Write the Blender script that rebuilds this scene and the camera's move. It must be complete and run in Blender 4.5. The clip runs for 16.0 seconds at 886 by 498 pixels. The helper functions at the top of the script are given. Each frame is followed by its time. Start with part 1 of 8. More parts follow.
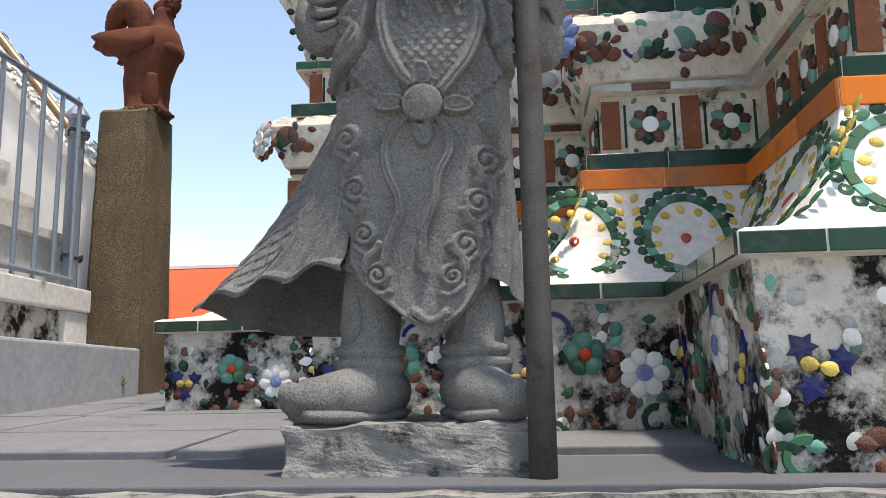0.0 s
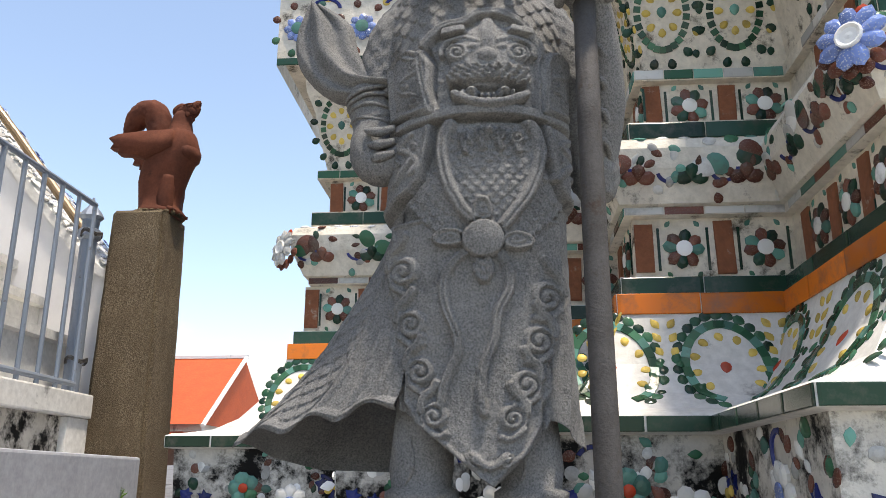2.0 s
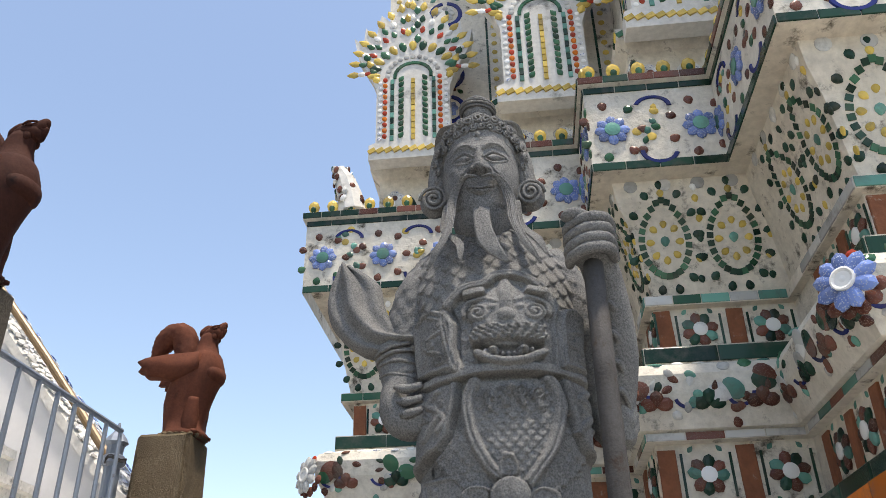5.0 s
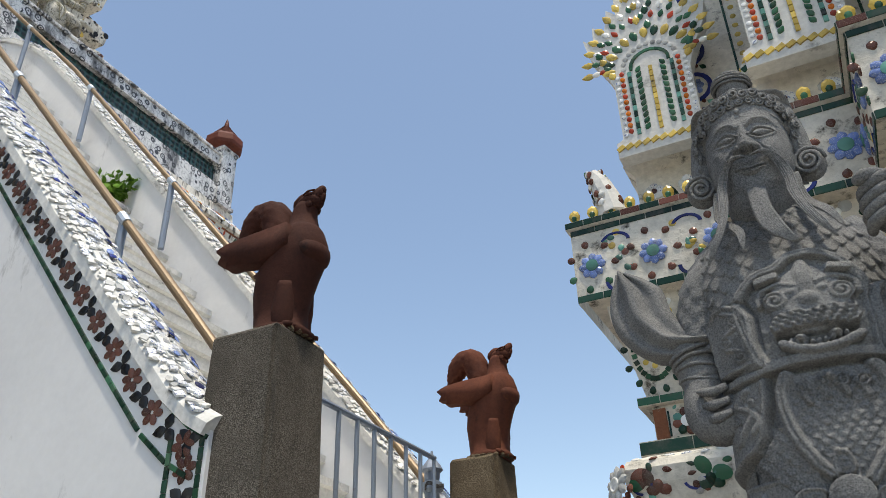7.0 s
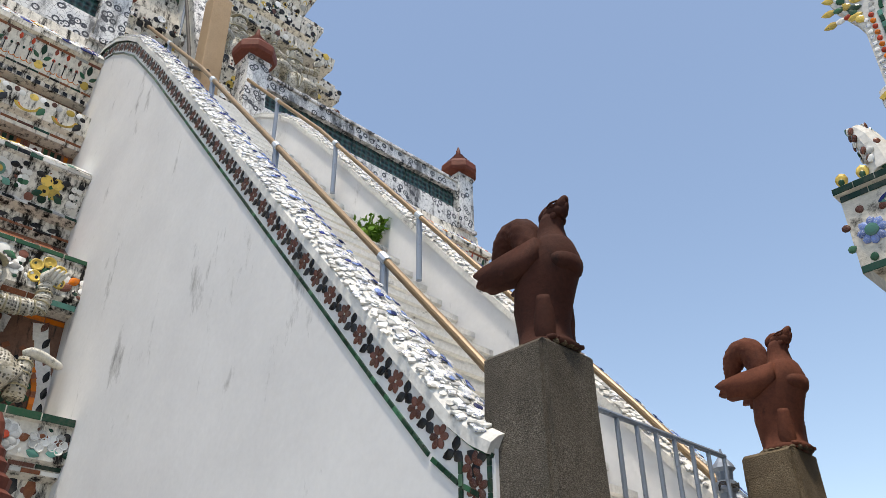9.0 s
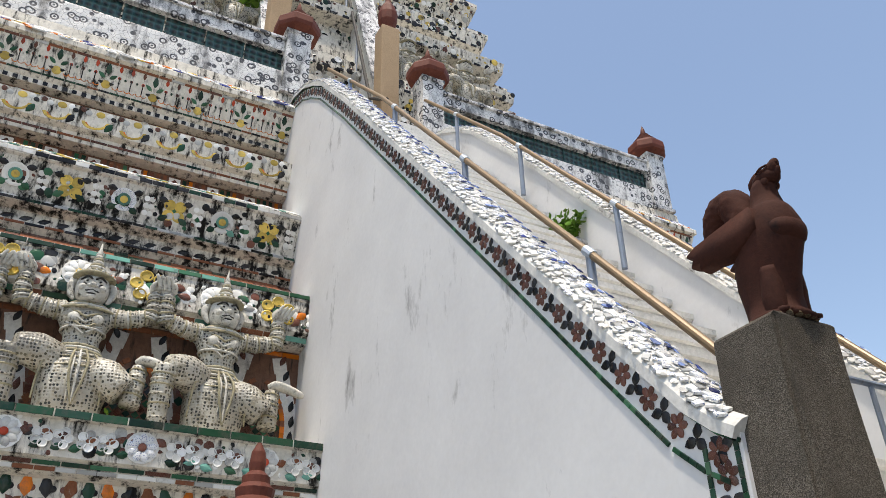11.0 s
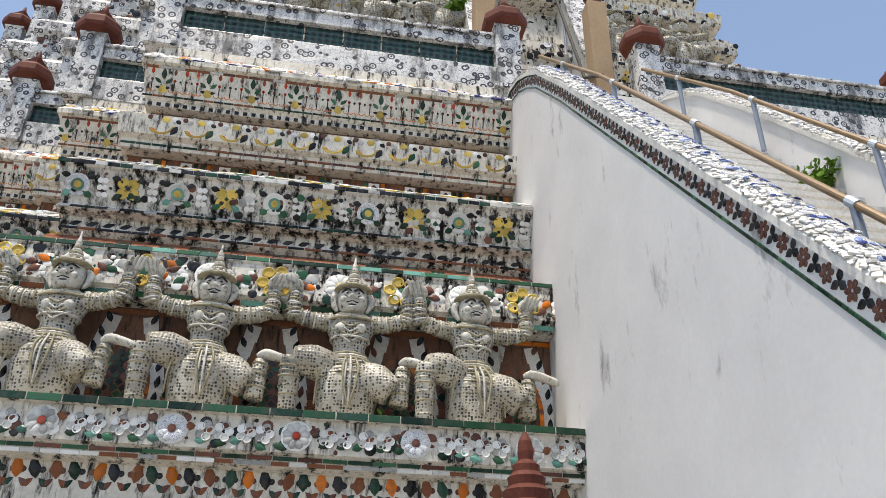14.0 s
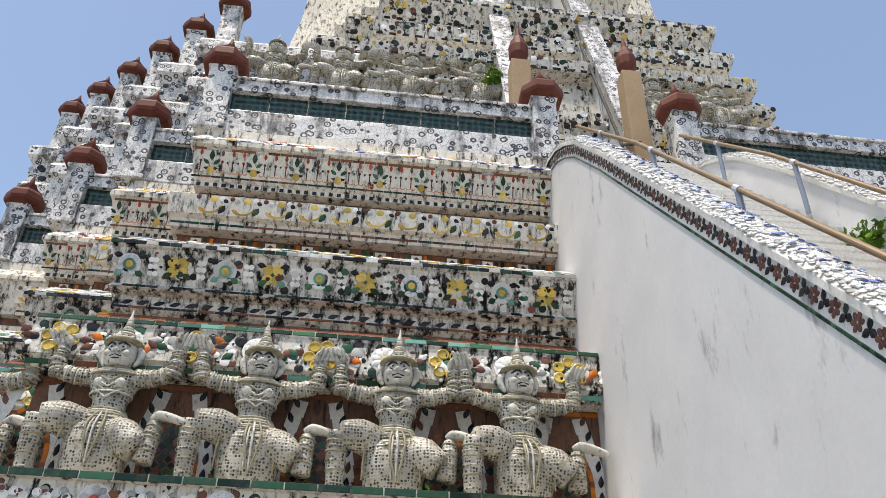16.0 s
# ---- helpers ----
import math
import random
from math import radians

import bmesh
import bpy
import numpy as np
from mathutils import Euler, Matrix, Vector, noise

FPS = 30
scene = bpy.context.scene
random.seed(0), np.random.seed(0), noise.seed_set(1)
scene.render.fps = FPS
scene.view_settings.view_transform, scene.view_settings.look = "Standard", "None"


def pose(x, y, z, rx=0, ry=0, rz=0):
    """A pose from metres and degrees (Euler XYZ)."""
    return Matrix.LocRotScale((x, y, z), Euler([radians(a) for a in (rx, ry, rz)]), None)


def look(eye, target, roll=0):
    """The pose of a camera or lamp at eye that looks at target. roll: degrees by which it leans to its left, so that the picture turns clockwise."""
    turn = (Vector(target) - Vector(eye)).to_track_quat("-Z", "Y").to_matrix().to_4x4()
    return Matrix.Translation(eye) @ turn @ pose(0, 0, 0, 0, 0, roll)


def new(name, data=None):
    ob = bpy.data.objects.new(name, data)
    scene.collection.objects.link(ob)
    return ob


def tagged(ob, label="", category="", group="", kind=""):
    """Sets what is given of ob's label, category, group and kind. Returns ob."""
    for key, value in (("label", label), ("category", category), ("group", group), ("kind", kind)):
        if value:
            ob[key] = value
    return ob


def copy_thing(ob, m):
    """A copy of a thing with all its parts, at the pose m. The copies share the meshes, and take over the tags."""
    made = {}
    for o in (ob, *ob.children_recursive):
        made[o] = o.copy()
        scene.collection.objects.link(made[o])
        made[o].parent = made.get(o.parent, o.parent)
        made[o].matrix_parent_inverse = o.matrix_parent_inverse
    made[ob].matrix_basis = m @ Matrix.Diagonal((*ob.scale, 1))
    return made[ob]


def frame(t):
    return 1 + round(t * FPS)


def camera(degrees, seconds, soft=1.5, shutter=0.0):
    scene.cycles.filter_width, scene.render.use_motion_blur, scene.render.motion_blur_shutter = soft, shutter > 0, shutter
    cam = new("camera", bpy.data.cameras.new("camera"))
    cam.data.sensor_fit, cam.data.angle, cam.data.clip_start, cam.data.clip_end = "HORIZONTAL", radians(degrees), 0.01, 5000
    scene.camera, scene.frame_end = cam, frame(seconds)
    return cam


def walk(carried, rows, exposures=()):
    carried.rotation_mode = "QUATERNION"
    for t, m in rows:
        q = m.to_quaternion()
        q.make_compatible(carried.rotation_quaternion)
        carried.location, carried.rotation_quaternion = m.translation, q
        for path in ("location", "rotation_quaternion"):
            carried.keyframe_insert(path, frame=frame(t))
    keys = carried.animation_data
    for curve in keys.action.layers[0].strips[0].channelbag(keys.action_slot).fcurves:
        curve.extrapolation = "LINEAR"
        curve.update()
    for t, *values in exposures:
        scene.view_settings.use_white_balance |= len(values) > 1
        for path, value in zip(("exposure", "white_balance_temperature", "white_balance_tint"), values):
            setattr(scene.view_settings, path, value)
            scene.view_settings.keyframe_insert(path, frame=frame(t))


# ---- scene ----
cam = camera(56.9, 16.0, 0.6)
PATH = [
    (0, (-0.056, 0.34, 0.174), (-0.233, 2.305, 0.501), -1.0),
    (0.5, (-0.062, 0.336, 0.198), (-0.241, 2.295, 0.561), -1.2),
    (1, (-0.092, 0.349, 0.215), (-0.268, 2.295, 0.641), -0.8),
    (1.5, (-0.153, 0.36, 0.24), (-0.316, 2.296, 0.715), -0.1),
    (2, (-0.2, 0.359, 0.272), (-0.345, 2.277, 0.822), 0.1),
    (2.5, (-0.209, 0.342, 0.301), (-0.339, 2.234, 0.935), 0.0),
    (3, (-0.197, 0.313, 0.327), (-0.315, 2.171, 1.059), -0.2),
    (3.2, (-0.194, 0.307, 0.336), (-0.307, 2.154, 1.094), -0.3),
    (5.3, (-0.205, 0.197, 0.38), (-0.401, 1.919, 1.379), -1.9),
    (5.5, (-0.201, 0.198, 0.388), (-0.499, 1.902, 1.391), -0.8),
    (6, (-0.216, 0.192, 0.381), (-0.683, 1.866, 1.372), -0.4),
    (6.5, (-0.221, 0.193, 0.393), (-0.835, 1.818, 1.384), -0.7),
    (7, (-0.222, 0.19, 0.395), (-0.991, 1.742, 1.395), -1.4),
    (7.5, (-0.231, 0.203, 0.399), (-1.16, 1.66, 1.406), -1.4),
    (8, (-0.221, 0.201, 0.398), (-1.251, 1.584, 1.41), -2.2),
    (8.5, (-0.23, 0.191, 0.402), (-1.346, 1.499, 1.424), -1.9),
    (9, (-0.244, 0.166, 0.408), (-1.479, 1.36, 1.431), -0.6),
    (9.5, (-0.259, 0.145, 0.411), (-1.58, 1.241, 1.437), -0.1),
    (10, (-0.267, 0.142, 0.411), (-1.659, 1.144, 1.44), -0.6),
    (10.2, (-0.254, 0.118, 0.411), (-1.677, 1.076, 1.44), -0.7),
    (12.3, (-0.261, 0.099, 0.422), (-1.887, 0.683, 1.43), -0.6),
    (12.5, (-0.253, 0.077, 0.425), (-1.899, 0.614, 1.427), -0.1),
    (13, (-0.244, 0.066, 0.421), (-1.921, 0.509, 1.417), 0.4),
    (13.5, (-0.249, 0.063, 0.422), (-1.947, 0.418, 1.418), 0.5),
    (14, (-0.258, 0.057, 0.421), (-1.968, 0.343, 1.418), 0.8),
    (14.5, (-0.232, 0.023, 0.402), (-1.945, 0.27, 1.405), 0.9),
    (15, (-0.226, 0.013, 0.402), (-1.935, 0.228, 1.418), 1.2),
    (15.5, (-0.226, 0.008, 0.413), (-1.925, 0.194, 1.452), 1.5),
    (16, (-0.213, 0.019, 0.417), (-1.848, 0.192, 1.555), 1.3),
]
walk(cam, [(t, look(eye, target, roll)) for t, eye, target, roll in PATH], [(0, 0.31, 7550, 12), (3, 0.38, 7550, 12), (5.5, 0.14, 7500, 12), (6.5, -0.12, 7350, 9), (7.5, -0.15, 7350, 8), (9, -0.05, 7450, 10), (16, 0.0, 7500, 11)])

# ---- light ----
world = bpy.data.worlds.new("world")
scene.world = world
world.use_nodes = True
wn = world.node_tree
sky = wn.nodes.new("ShaderNodeTexSky")
sky.sky_type, sky.sun_disc = "NISHITA", False
SUN_EL, SUN_AZ = radians(75), radians(131)
sky.sun_elevation, sky.sun_rotation = SUN_EL, SUN_AZ
sky.air_density, sky.dust_density, sky.ozone_density = 1.0, 0.7, 1.05
bg = wn.nodes["Background"]
wn.links.new(sky.outputs[0], bg.inputs[0])
bg.inputs[1].default_value = 0.245
sun = new("sun", bpy.data.lights.new("sun", "SUN"))
sun.data.energy, sun.data.angle, sun.data.color = 4.6, radians(4), (1.0, 0.965, 0.91)
sun_dir = Vector((math.sin(SUN_AZ) * math.cos(SUN_EL), math.cos(SUN_AZ) * math.cos(SUN_EL), math.sin(SUN_EL)))
sun.matrix_world = look(sun_dir * 60, (0, 0, 0))


# ---- materials ----
def nodes_of(name):
    m = bpy.data.materials.new(name)
    m.use_nodes = True
    return m, m.node_tree, m.node_tree.nodes["Principled BSDF"]


def noise_node(nt, scale, detail=4.0, rough=0.6, coord=None):
    n = nt.nodes.new("ShaderNodeTexNoise")
    n.inputs["Scale"].default_value, n.inputs["Detail"].default_value, n.inputs["Roughness"].default_value = scale, detail, rough
    if coord is not None:
        nt.links.new(coord, n.inputs["Vector"])
    return n


def ramp_node(nt, fac, stops):
    r = nt.nodes.new("ShaderNodeValToRGB")
    while len(r.color_ramp.elements) < len(stops):
        r.color_ramp.elements.new(0.5)
    for e, (p, c) in zip(r.color_ramp.elements, stops):
        e.position, e.color = p, (*c, 1) if len(c) == 3 else c
    nt.links.new(fac, r.inputs[0])
    return r


def mix_node(nt, fac, a, b, kind="MIX"):
    m = nt.nodes.new("ShaderNodeMix")
    m.data_type, m.blend_type = "RGBA", kind
    for key, v in ((0, fac), (6, a), (7, b)):
        if isinstance(v, (int, float)):
            m.inputs[key].default_value = v
        elif isinstance(v, tuple):
            m.inputs[key].default_value = (*v, 1)
        else:
            nt.links.new(v, m.inputs[key])
    return m.outputs[2]


def bump_node(nt, bsdf, height, strength, distance, before=None):
    b = nt.nodes.new("ShaderNodeBump")
    b.inputs["Strength"].default_value, b.inputs["Distance"].default_value = strength, distance
    nt.links.new(height, b.inputs["Height"])
    if before is not None:
        nt.links.new(before.outputs[0], b.inputs["Normal"])
    nt.links.new(b.outputs[0], bsdf.inputs["Normal"])
    return b


def world_coord(nt, stretch=(1, 1, 1)):
    g = nt.nodes.new("ShaderNodeNewGeometry")
    m = nt.nodes.new("ShaderNodeMapping")
    m.inputs["Scale"].default_value = stretch
    nt.links.new(g.outputs["Position"], m.inputs["Vector"])
    return m.outputs[0]


def surface(name, colour, dark, grain=40.0, patch=2.5, rough=0.85, grain_bump=0.4, depth=0.004, dirt=None, dirt_amount=0.55, streaks=False, spread=0.5, grit=0.35):
    """A matt mineral surface: patches of two tones, grain, and dirt with ragged edges."""
    m, nt, b = nodes_of(name)
    co = world_coord(nt)
    big = noise_node(nt, patch, 5, 0.6, co)
    fine = noise_node(nt, grain, 4, 0.65, co)
    tone = ramp_node(nt, big.outputs[0], [(0.5 - spread * 0.4, dark), (0.5 + spread * 0.3, colour)])
    col = mix_node(nt, grit, tone.outputs[0], ramp_node(nt, fine.outputs[0], [(0.3, tuple(c * 0.55 for c in colour)), (0.7, tuple(min(1, c * 1.25) for c in colour))]).outputs[0])
    if dirt:
        mask = noise_node(nt, patch * 1.7, 8, 0.72, world_coord(nt, (1, 1, 0.16 if streaks is True else streaks)) if streaks else co)
        fac = ramp_node(nt, mask.outputs[0], [(dirt_amount, (0, 0, 0)), (min(1, dirt_amount + 0.12), (1, 1, 1))])
        col = mix_node(nt, fac.outputs[0], col, dirt)
    nt.links.new(col, b.inputs["Base Color"])
    b.inputs["Roughness"].default_value, b.inputs["Specular IOR Level"].default_value = rough, 0.15
    bump_node(nt, b, fine.outputs[0], grain_bump, depth)
    return m


def glaze(name, colour, vary=0.35, rough=0.18, pattern=None, soil=0.5):
    """Glazed ceramic: each piece a little different in tone, with grime in patches."""
    m, nt, b = nodes_of(name)
    info, geo = nt.nodes.new("ShaderNodeObjectInfo"), nt.nodes.new("ShaderNodeNewGeometry")
    add = nt.nodes.new("ShaderNodeMath")
    add.operation = "ADD"
    nt.links.new(info.outputs["Random"], add.inputs[0])
    nt.links.new(geo.outputs["Random Per Island"], add.inputs[1])
    fr = nt.nodes.new("ShaderNodeMath")
    fr.operation = "FRACT"
    nt.links.new(add.outputs[0], fr.inputs[0])
    lo, hi = tuple(c * (1 - vary) for c in colour), tuple(min(0.9, c * (1 + vary) + 0.01) for c in colour)
    col = ramp_node(nt, fr.outputs[0], [(0, lo), (0.55, colour), (1, hi)]).outputs[0]
    co = world_coord(nt)
    if pattern:
        v = nt.nodes.new("ShaderNodeTexVoronoi")
        v.inputs["Scale"].default_value = pattern[1]
        nt.links.new(co, v.inputs["Vector"])
        col = mix_node(nt, ramp_node(nt, v.outputs["Distance"], [(0.28, (1, 1, 1)), (0.36, (0, 0, 0))]).outputs[0], col, pattern[0])
    grime = noise_node(nt, 9, 6, 0.7, co)
    col = mix_node(nt, ramp_node(nt, grime.outputs[0], [(soil, (0, 0, 0)), (soil + 0.25, (0.75, 0.75, 0.75))]).outputs[0], col, (0.10, 0.09, 0.075))
    nt.links.new(col, b.inputs["Base Color"])
    b.inputs["Roughness"].default_value, b.inputs["Specular IOR Level"].default_value = rough, 0.22
    bump_node(nt, b, noise_node(nt, 60, 3, 0.5, co).outputs[0], 0.15, 0.002)
    return m


M_PLASTER = surface("weathered_plaster", (0.70, 0.69, 0.66), (0.54, 0.53, 0.50), 30, 1.6, 0.85, 0.35, 0.004, (0.045, 0.042, 0.037), 0.585)
M_WALL = surface("limewashed_wall", (0.71, 0.705, 0.70), (0.62, 0.615, 0.615), 20, 1.3, 0.8, 0.12, 0.003, (0.27, 0.265, 0.26), 0.585, 0.36, 0.6, 0.08)
M_OLD = surface("soot_stained_plaster", (0.76, 0.72, 0.64), (0.54, 0.50, 0.43), 22, 6.0, 0.9, 0.6, 0.008, (0.018, 0.016, 0.014), 0.50, 0.22, 0.5, 0.3)
M_SOOT = surface("sooty_plaster", (0.72, 0.69, 0.62), (0.50, 0.47, 0.42), 22, 5.0, 0.9, 0.6, 0.008, (0.010, 0.009, 0.008), 0.455, 0.30, 0.5, 0.3)
M_TINT = surface("stained_white_plaster", (0.74, 0.70, 0.62), (0.50, 0.46, 0.385), 34, 5.0, 0.9, 0.7, 0.008, (0.045, 0.04, 0.033), 0.555)
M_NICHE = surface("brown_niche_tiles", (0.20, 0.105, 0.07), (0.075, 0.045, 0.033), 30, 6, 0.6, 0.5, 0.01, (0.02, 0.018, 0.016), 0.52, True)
M_OLDER = surface("mouldy_plaster", (0.62, 0.59, 0.53), (0.36, 0.33, 0.29), 18, 4.0, 0.92, 0.8, 0.012, (0.012, 0.011, 0.010), 0.45)
M_CREAM = surface("cream_plaster", (0.72, 0.66, 0.56), (0.52, 0.46, 0.375), 30, 6, 0.9, 0.7, 0.009, (0.085, 0.07, 0.052), 0.55)
M_KERB = surface("painted_kerb", (0.37, 0.385, 0.42), (0.28, 0.29, 0.32), 30, 2.4, 0.85, 0.3, 0.003, (0.16, 0.16, 0.165), 0.60)
M_CONC = surface("grey_concrete", (0.185, 0.19, 0.202), (0.125, 0.128, 0.138), 60, 2.5, 0.85, 0.4, 0.003, (0.07, 0.067, 0.062), 0.58)
M_CEMENT = surface("smooth_cement", (0.118, 0.124, 0.137), (0.085, 0.09, 0.10), 90, 2.2, 0.75, 0.25, 0.002, (0.09, 0.09, 0.09), 0.68)


def pebbles(name, a, b, c):
    m, nt, bs = nodes_of(name)
    co = world_coord(nt)
    v = nt.nodes.new("ShaderNodeTexVoronoi")
    v.inputs["Scale"].default_value = 210
    nt.links.new(co, v.inputs["Vector"])
    col = ramp_node(nt, v.outputs["Color"], [(0.15, a), (0.5, b), (0.85, c)]).outputs[0]
    col = mix_node(nt, ramp_node(nt, v.outputs["Distance"], [(0.45, (0, 0, 0)), (0.75, (0.8, 0.8, 0.8))]).outputs[0], col, tuple(x * 0.4 for x in a))
    n = noise_node(nt, 3.2, 6, 0.65, world_coord(nt, (1, 1, 0.4)))
    col = mix_node(nt, ramp_node(nt, n.outputs[0], [(0.42, (0, 0, 0)), (0.66, (0.75, 0.75, 0.75))]).outputs[0], col, tuple(x * 0.6 for x in a))
    nt.links.new(col, bs.inputs["Base Color"])
    bs.inputs["Roughness"].default_value, bs.inputs["Specular IOR Level"].default_value = 0.9, 0.15
    bump_node(nt, bs, v.outputs["Distance"], 0.7, 0.006)
    return m


M_AGGR = pebbles("brown_pebble_render", (0.12, 0.088, 0.055), (0.19, 0.143, 0.092), (0.28, 0.225, 0.155))
M_AGGR2 = pebbles("grey_pebble_render", (0.085, 0.073, 0.060), (0.135, 0.118, 0.097), (0.20, 0.18, 0.152))
# the roosters' terracotta again, darkened to stand for the near bird's backlit side
M_TERRA_SHADED = surface("shaded_terracotta", (0.062, 0.022, 0.015), (0.028, 0.011, 0.009), 55, 6, 0.85, 0.5, 0.004, (0.018, 0.010, 0.009), 0.60)
M_BLOCK = surface("plinth_stone", (0.27, 0.262, 0.25), (0.13, 0.127, 0.122), 35, 7, 0.92, 0.9, 0.012, (0.035, 0.033, 0.03), 0.52)
M_TERRA = surface("terracotta", (0.132, 0.044, 0.026), (0.062, 0.023, 0.016), 55, 6, 0.85, 0.5, 0.004, (0.03, 0.016, 0.012), 0.62)
M_CAP = surface("painted_terracotta", (0.15, 0.045, 0.03), (0.085, 0.028, 0.02), 30, 4, 0.6, 0.35, 0.004, (0.03, 0.014, 0.012), 0.62)
M_BRICK = surface("bare_brick", (0.27, 0.105, 0.055), (0.16, 0.065, 0.04), 45, 9, 0.92, 0.7, 0.006, (0.42, 0.38, 0.32), 0.60)
M_SAND = surface("tan_render", (0.42, 0.30, 0.19), (0.34, 0.24, 0.15), 40, 2, 0.9, 0.5, 0.006, (0.2, 0.15, 0.11), 0.64)
M_SOIL = surface("paved_yard", (0.27, 0.26, 0.24), (0.21, 0.20, 0.185), 30, 0.4, 0.9)


def granite():
    m, nt, b = nodes_of("grey_carved_stone")
    co = world_coord(nt)
    big, fine = noise_node(nt, 5, 6, 0.65, co), noise_node(nt, 230, 3, 0.6, co)
    tone = ramp_node(nt, big.outputs[0], [(0.30, (0.090, 0.092, 0.095)), (0.66, (0.215, 0.213, 0.208))])
    col = mix_node(nt, 0.30, tone.outputs[0], ramp_node(nt, fine.outputs[0], [(0.36, (0.05, 0.05, 0.05)), (0.64, (0.38, 0.375, 0.36))]).outputs[0])
    worn = noise_node(nt, 75, 4, 0.7, co)
    pits = nt.nodes.new("ShaderNodeTexVoronoi")
    pits.inputs["Scale"].default_value = 290
    nt.links.new(co, pits.inputs["Vector"])
    hole = ramp_node(nt, pits.outputs["Distance"], [(0.10, (0, 0, 0)), (0.3, (1, 1, 1))])
    col = mix_node(nt, 0.5, col, hole.outputs[0], "MULTIPLY")
    lichen = noise_node(nt, 11, 7, 0.7, co)
    col = mix_node(nt, ramp_node(nt, lichen.outputs[0], [(0.60, (0, 0, 0)), (0.72, (0.6, 0.6, 0.6))]).outputs[0], col, (0.06, 0.06, 0.061))
    nt.links.new(col, b.inputs["Base Color"])
    b.inputs["Roughness"].default_value, b.inputs["Specular IOR Level"].default_value = 0.9, 0.15
    first = bump_node(nt, b, hole.outputs[0], 0.6, 0.004)
    second = bump_node(nt, b, worn.outputs[0], 0.6, 0.006, first)
    bump_node(nt, b, fine.outputs[0], 0.8, 0.003, second)
    return m


M_STONE = granite()


def metal_paint(name, colour, rust, rough=0.45, metallic=0.3):
    m, nt, b = nodes_of(name)
    co = world_coord(nt)
    n = noise_node(nt, 22, 6, 0.7, co)
    col = mix_node(nt, ramp_node(nt, n.outputs[0], [(0.60, (0, 0, 0)), (0.72, (0.8, 0.8, 0.8))]).outputs[0], colour, rust)
    nt.links.new(col, b.inputs["Base Color"])
    b.inputs["Roughness"].default_value, b.inputs["Metallic"].default_value = rough, metallic
    bump_node(nt, b, n.outputs[0], 0.15, 0.002)
    return m


M_STEEL = metal_paint("grey_painted_steel", (0.23, 0.27, 0.33), (0.12, 0.08, 0.06))
M_PIPE = surface("weathered_pipe", (0.088, 0.084, 0.082), (0.046, 0.041, 0.038), 150, 12, 0.7, 0.6, 0.003, (0.055, 0.040, 0.031), 0.56)
M_GOLD = metal_paint("golden_rail", (0.23, 0.152, 0.078), (0.13, 0.08, 0.04), 0.45, 0.2)
M_SLEEVE = metal_paint("pale_steel_sleeve", (0.50, 0.55, 0.60), (0.25, 0.25, 0.25), 0.4, 0.4)

C_WHITE = glaze("white_glaze", (0.80, 0.79, 0.75), 0.18, soil=0.58)
C_PRINT = glaze("blue_white_china", (0.76, 0.77, 0.78), 0.12, 0.2, ((0.16, 0.20, 0.36), 95))
C_GREEN = glaze("green_glaze", (0.028, 0.105, 0.055), 0.5)
C_DARK = glaze("dark_green_glaze", (0.012, 0.045, 0.028), 0.5)
C_TEAL = glaze("celadon_glaze", (0.10, 0.26, 0.21), 0.5)
C_YELLOW = glaze("yellow_glaze", (0.60, 0.43, 0.10), 0.3)
C_ORANGE = glaze("orange_glaze", (0.62, 0.16, 0.014), 0.3)
C_RED = glaze("red_glaze", (0.42, 0.05, 0.02), 0.3)
C_BLUE = glaze("cobalt_glaze", (0.018, 0.028, 0.15), 0.5)
C_SKY = glaze("pale_blue_glaze", (0.16, 0.24, 0.52), 0.35, 0.2, ((0.42, 0.47, 0.58), 170))
C_BROWN = glaze("brown_glaze", (0.13, 0.045, 0.03), 0.5, 0.25, ((0.20, 0.12, 0.09), 230))
C_BLACK = glaze("black_glaze", (0.018, 0.018, 0.02), 0.5)
C_GREY = glaze("grey_china", (0.52, 0.52, 0.50), 0.35)
PALETTE = [C_WHITE, C_PRINT, C_GREEN, C_DARK, C_TEAL, C_YELLOW, C_ORANGE, C_RED, C_BLUE, C_SKY, C_BROWN, C_BLACK, C_GREY, M_PLASTER, M_BRICK]
(WHITE, PRINT, GREEN, DARK, TEAL, YELLOW, ORANGE, RED, BLUE, SKYB, BROWN, BLACK, GREY, PLASTER, BRICK) = range(15)


# ---- mesh helpers ----
def link_mesh(name, bm, mat, smooth=False):
    me = bpy.data.meshes.new(name)
    bmesh.ops.recalc_face_normals(bm, faces=bm.faces[:])
    bm.to_mesh(me)
    bm.free()
    for mt in mat if isinstance(mat, (list, tuple)) else [mat]:
        me.materials.append(mt)
    if smooth:
        me.shade_smooth()
    return me


def part(name, bm, mat, parent, label="", smooth=False):
    ob = new(name, link_mesh(name, bm, mat, smooth))
    ob.parent = parent
    if label:
        tagged(ob, label)
    return ob


def thing(name, label, category, group="", kind="", at=(0, 0, 0)):
    ob = new(name)
    ob.location = at
    ob.empty_display_size = 0.1
    return tagged(ob, label, category, group, kind)


def solid(name, bm, mat, label, category="", kind="", smooth=False, group=""):
    return tagged(new(name, link_mesh(name, bm, mat, smooth)), label, category, group, kind)


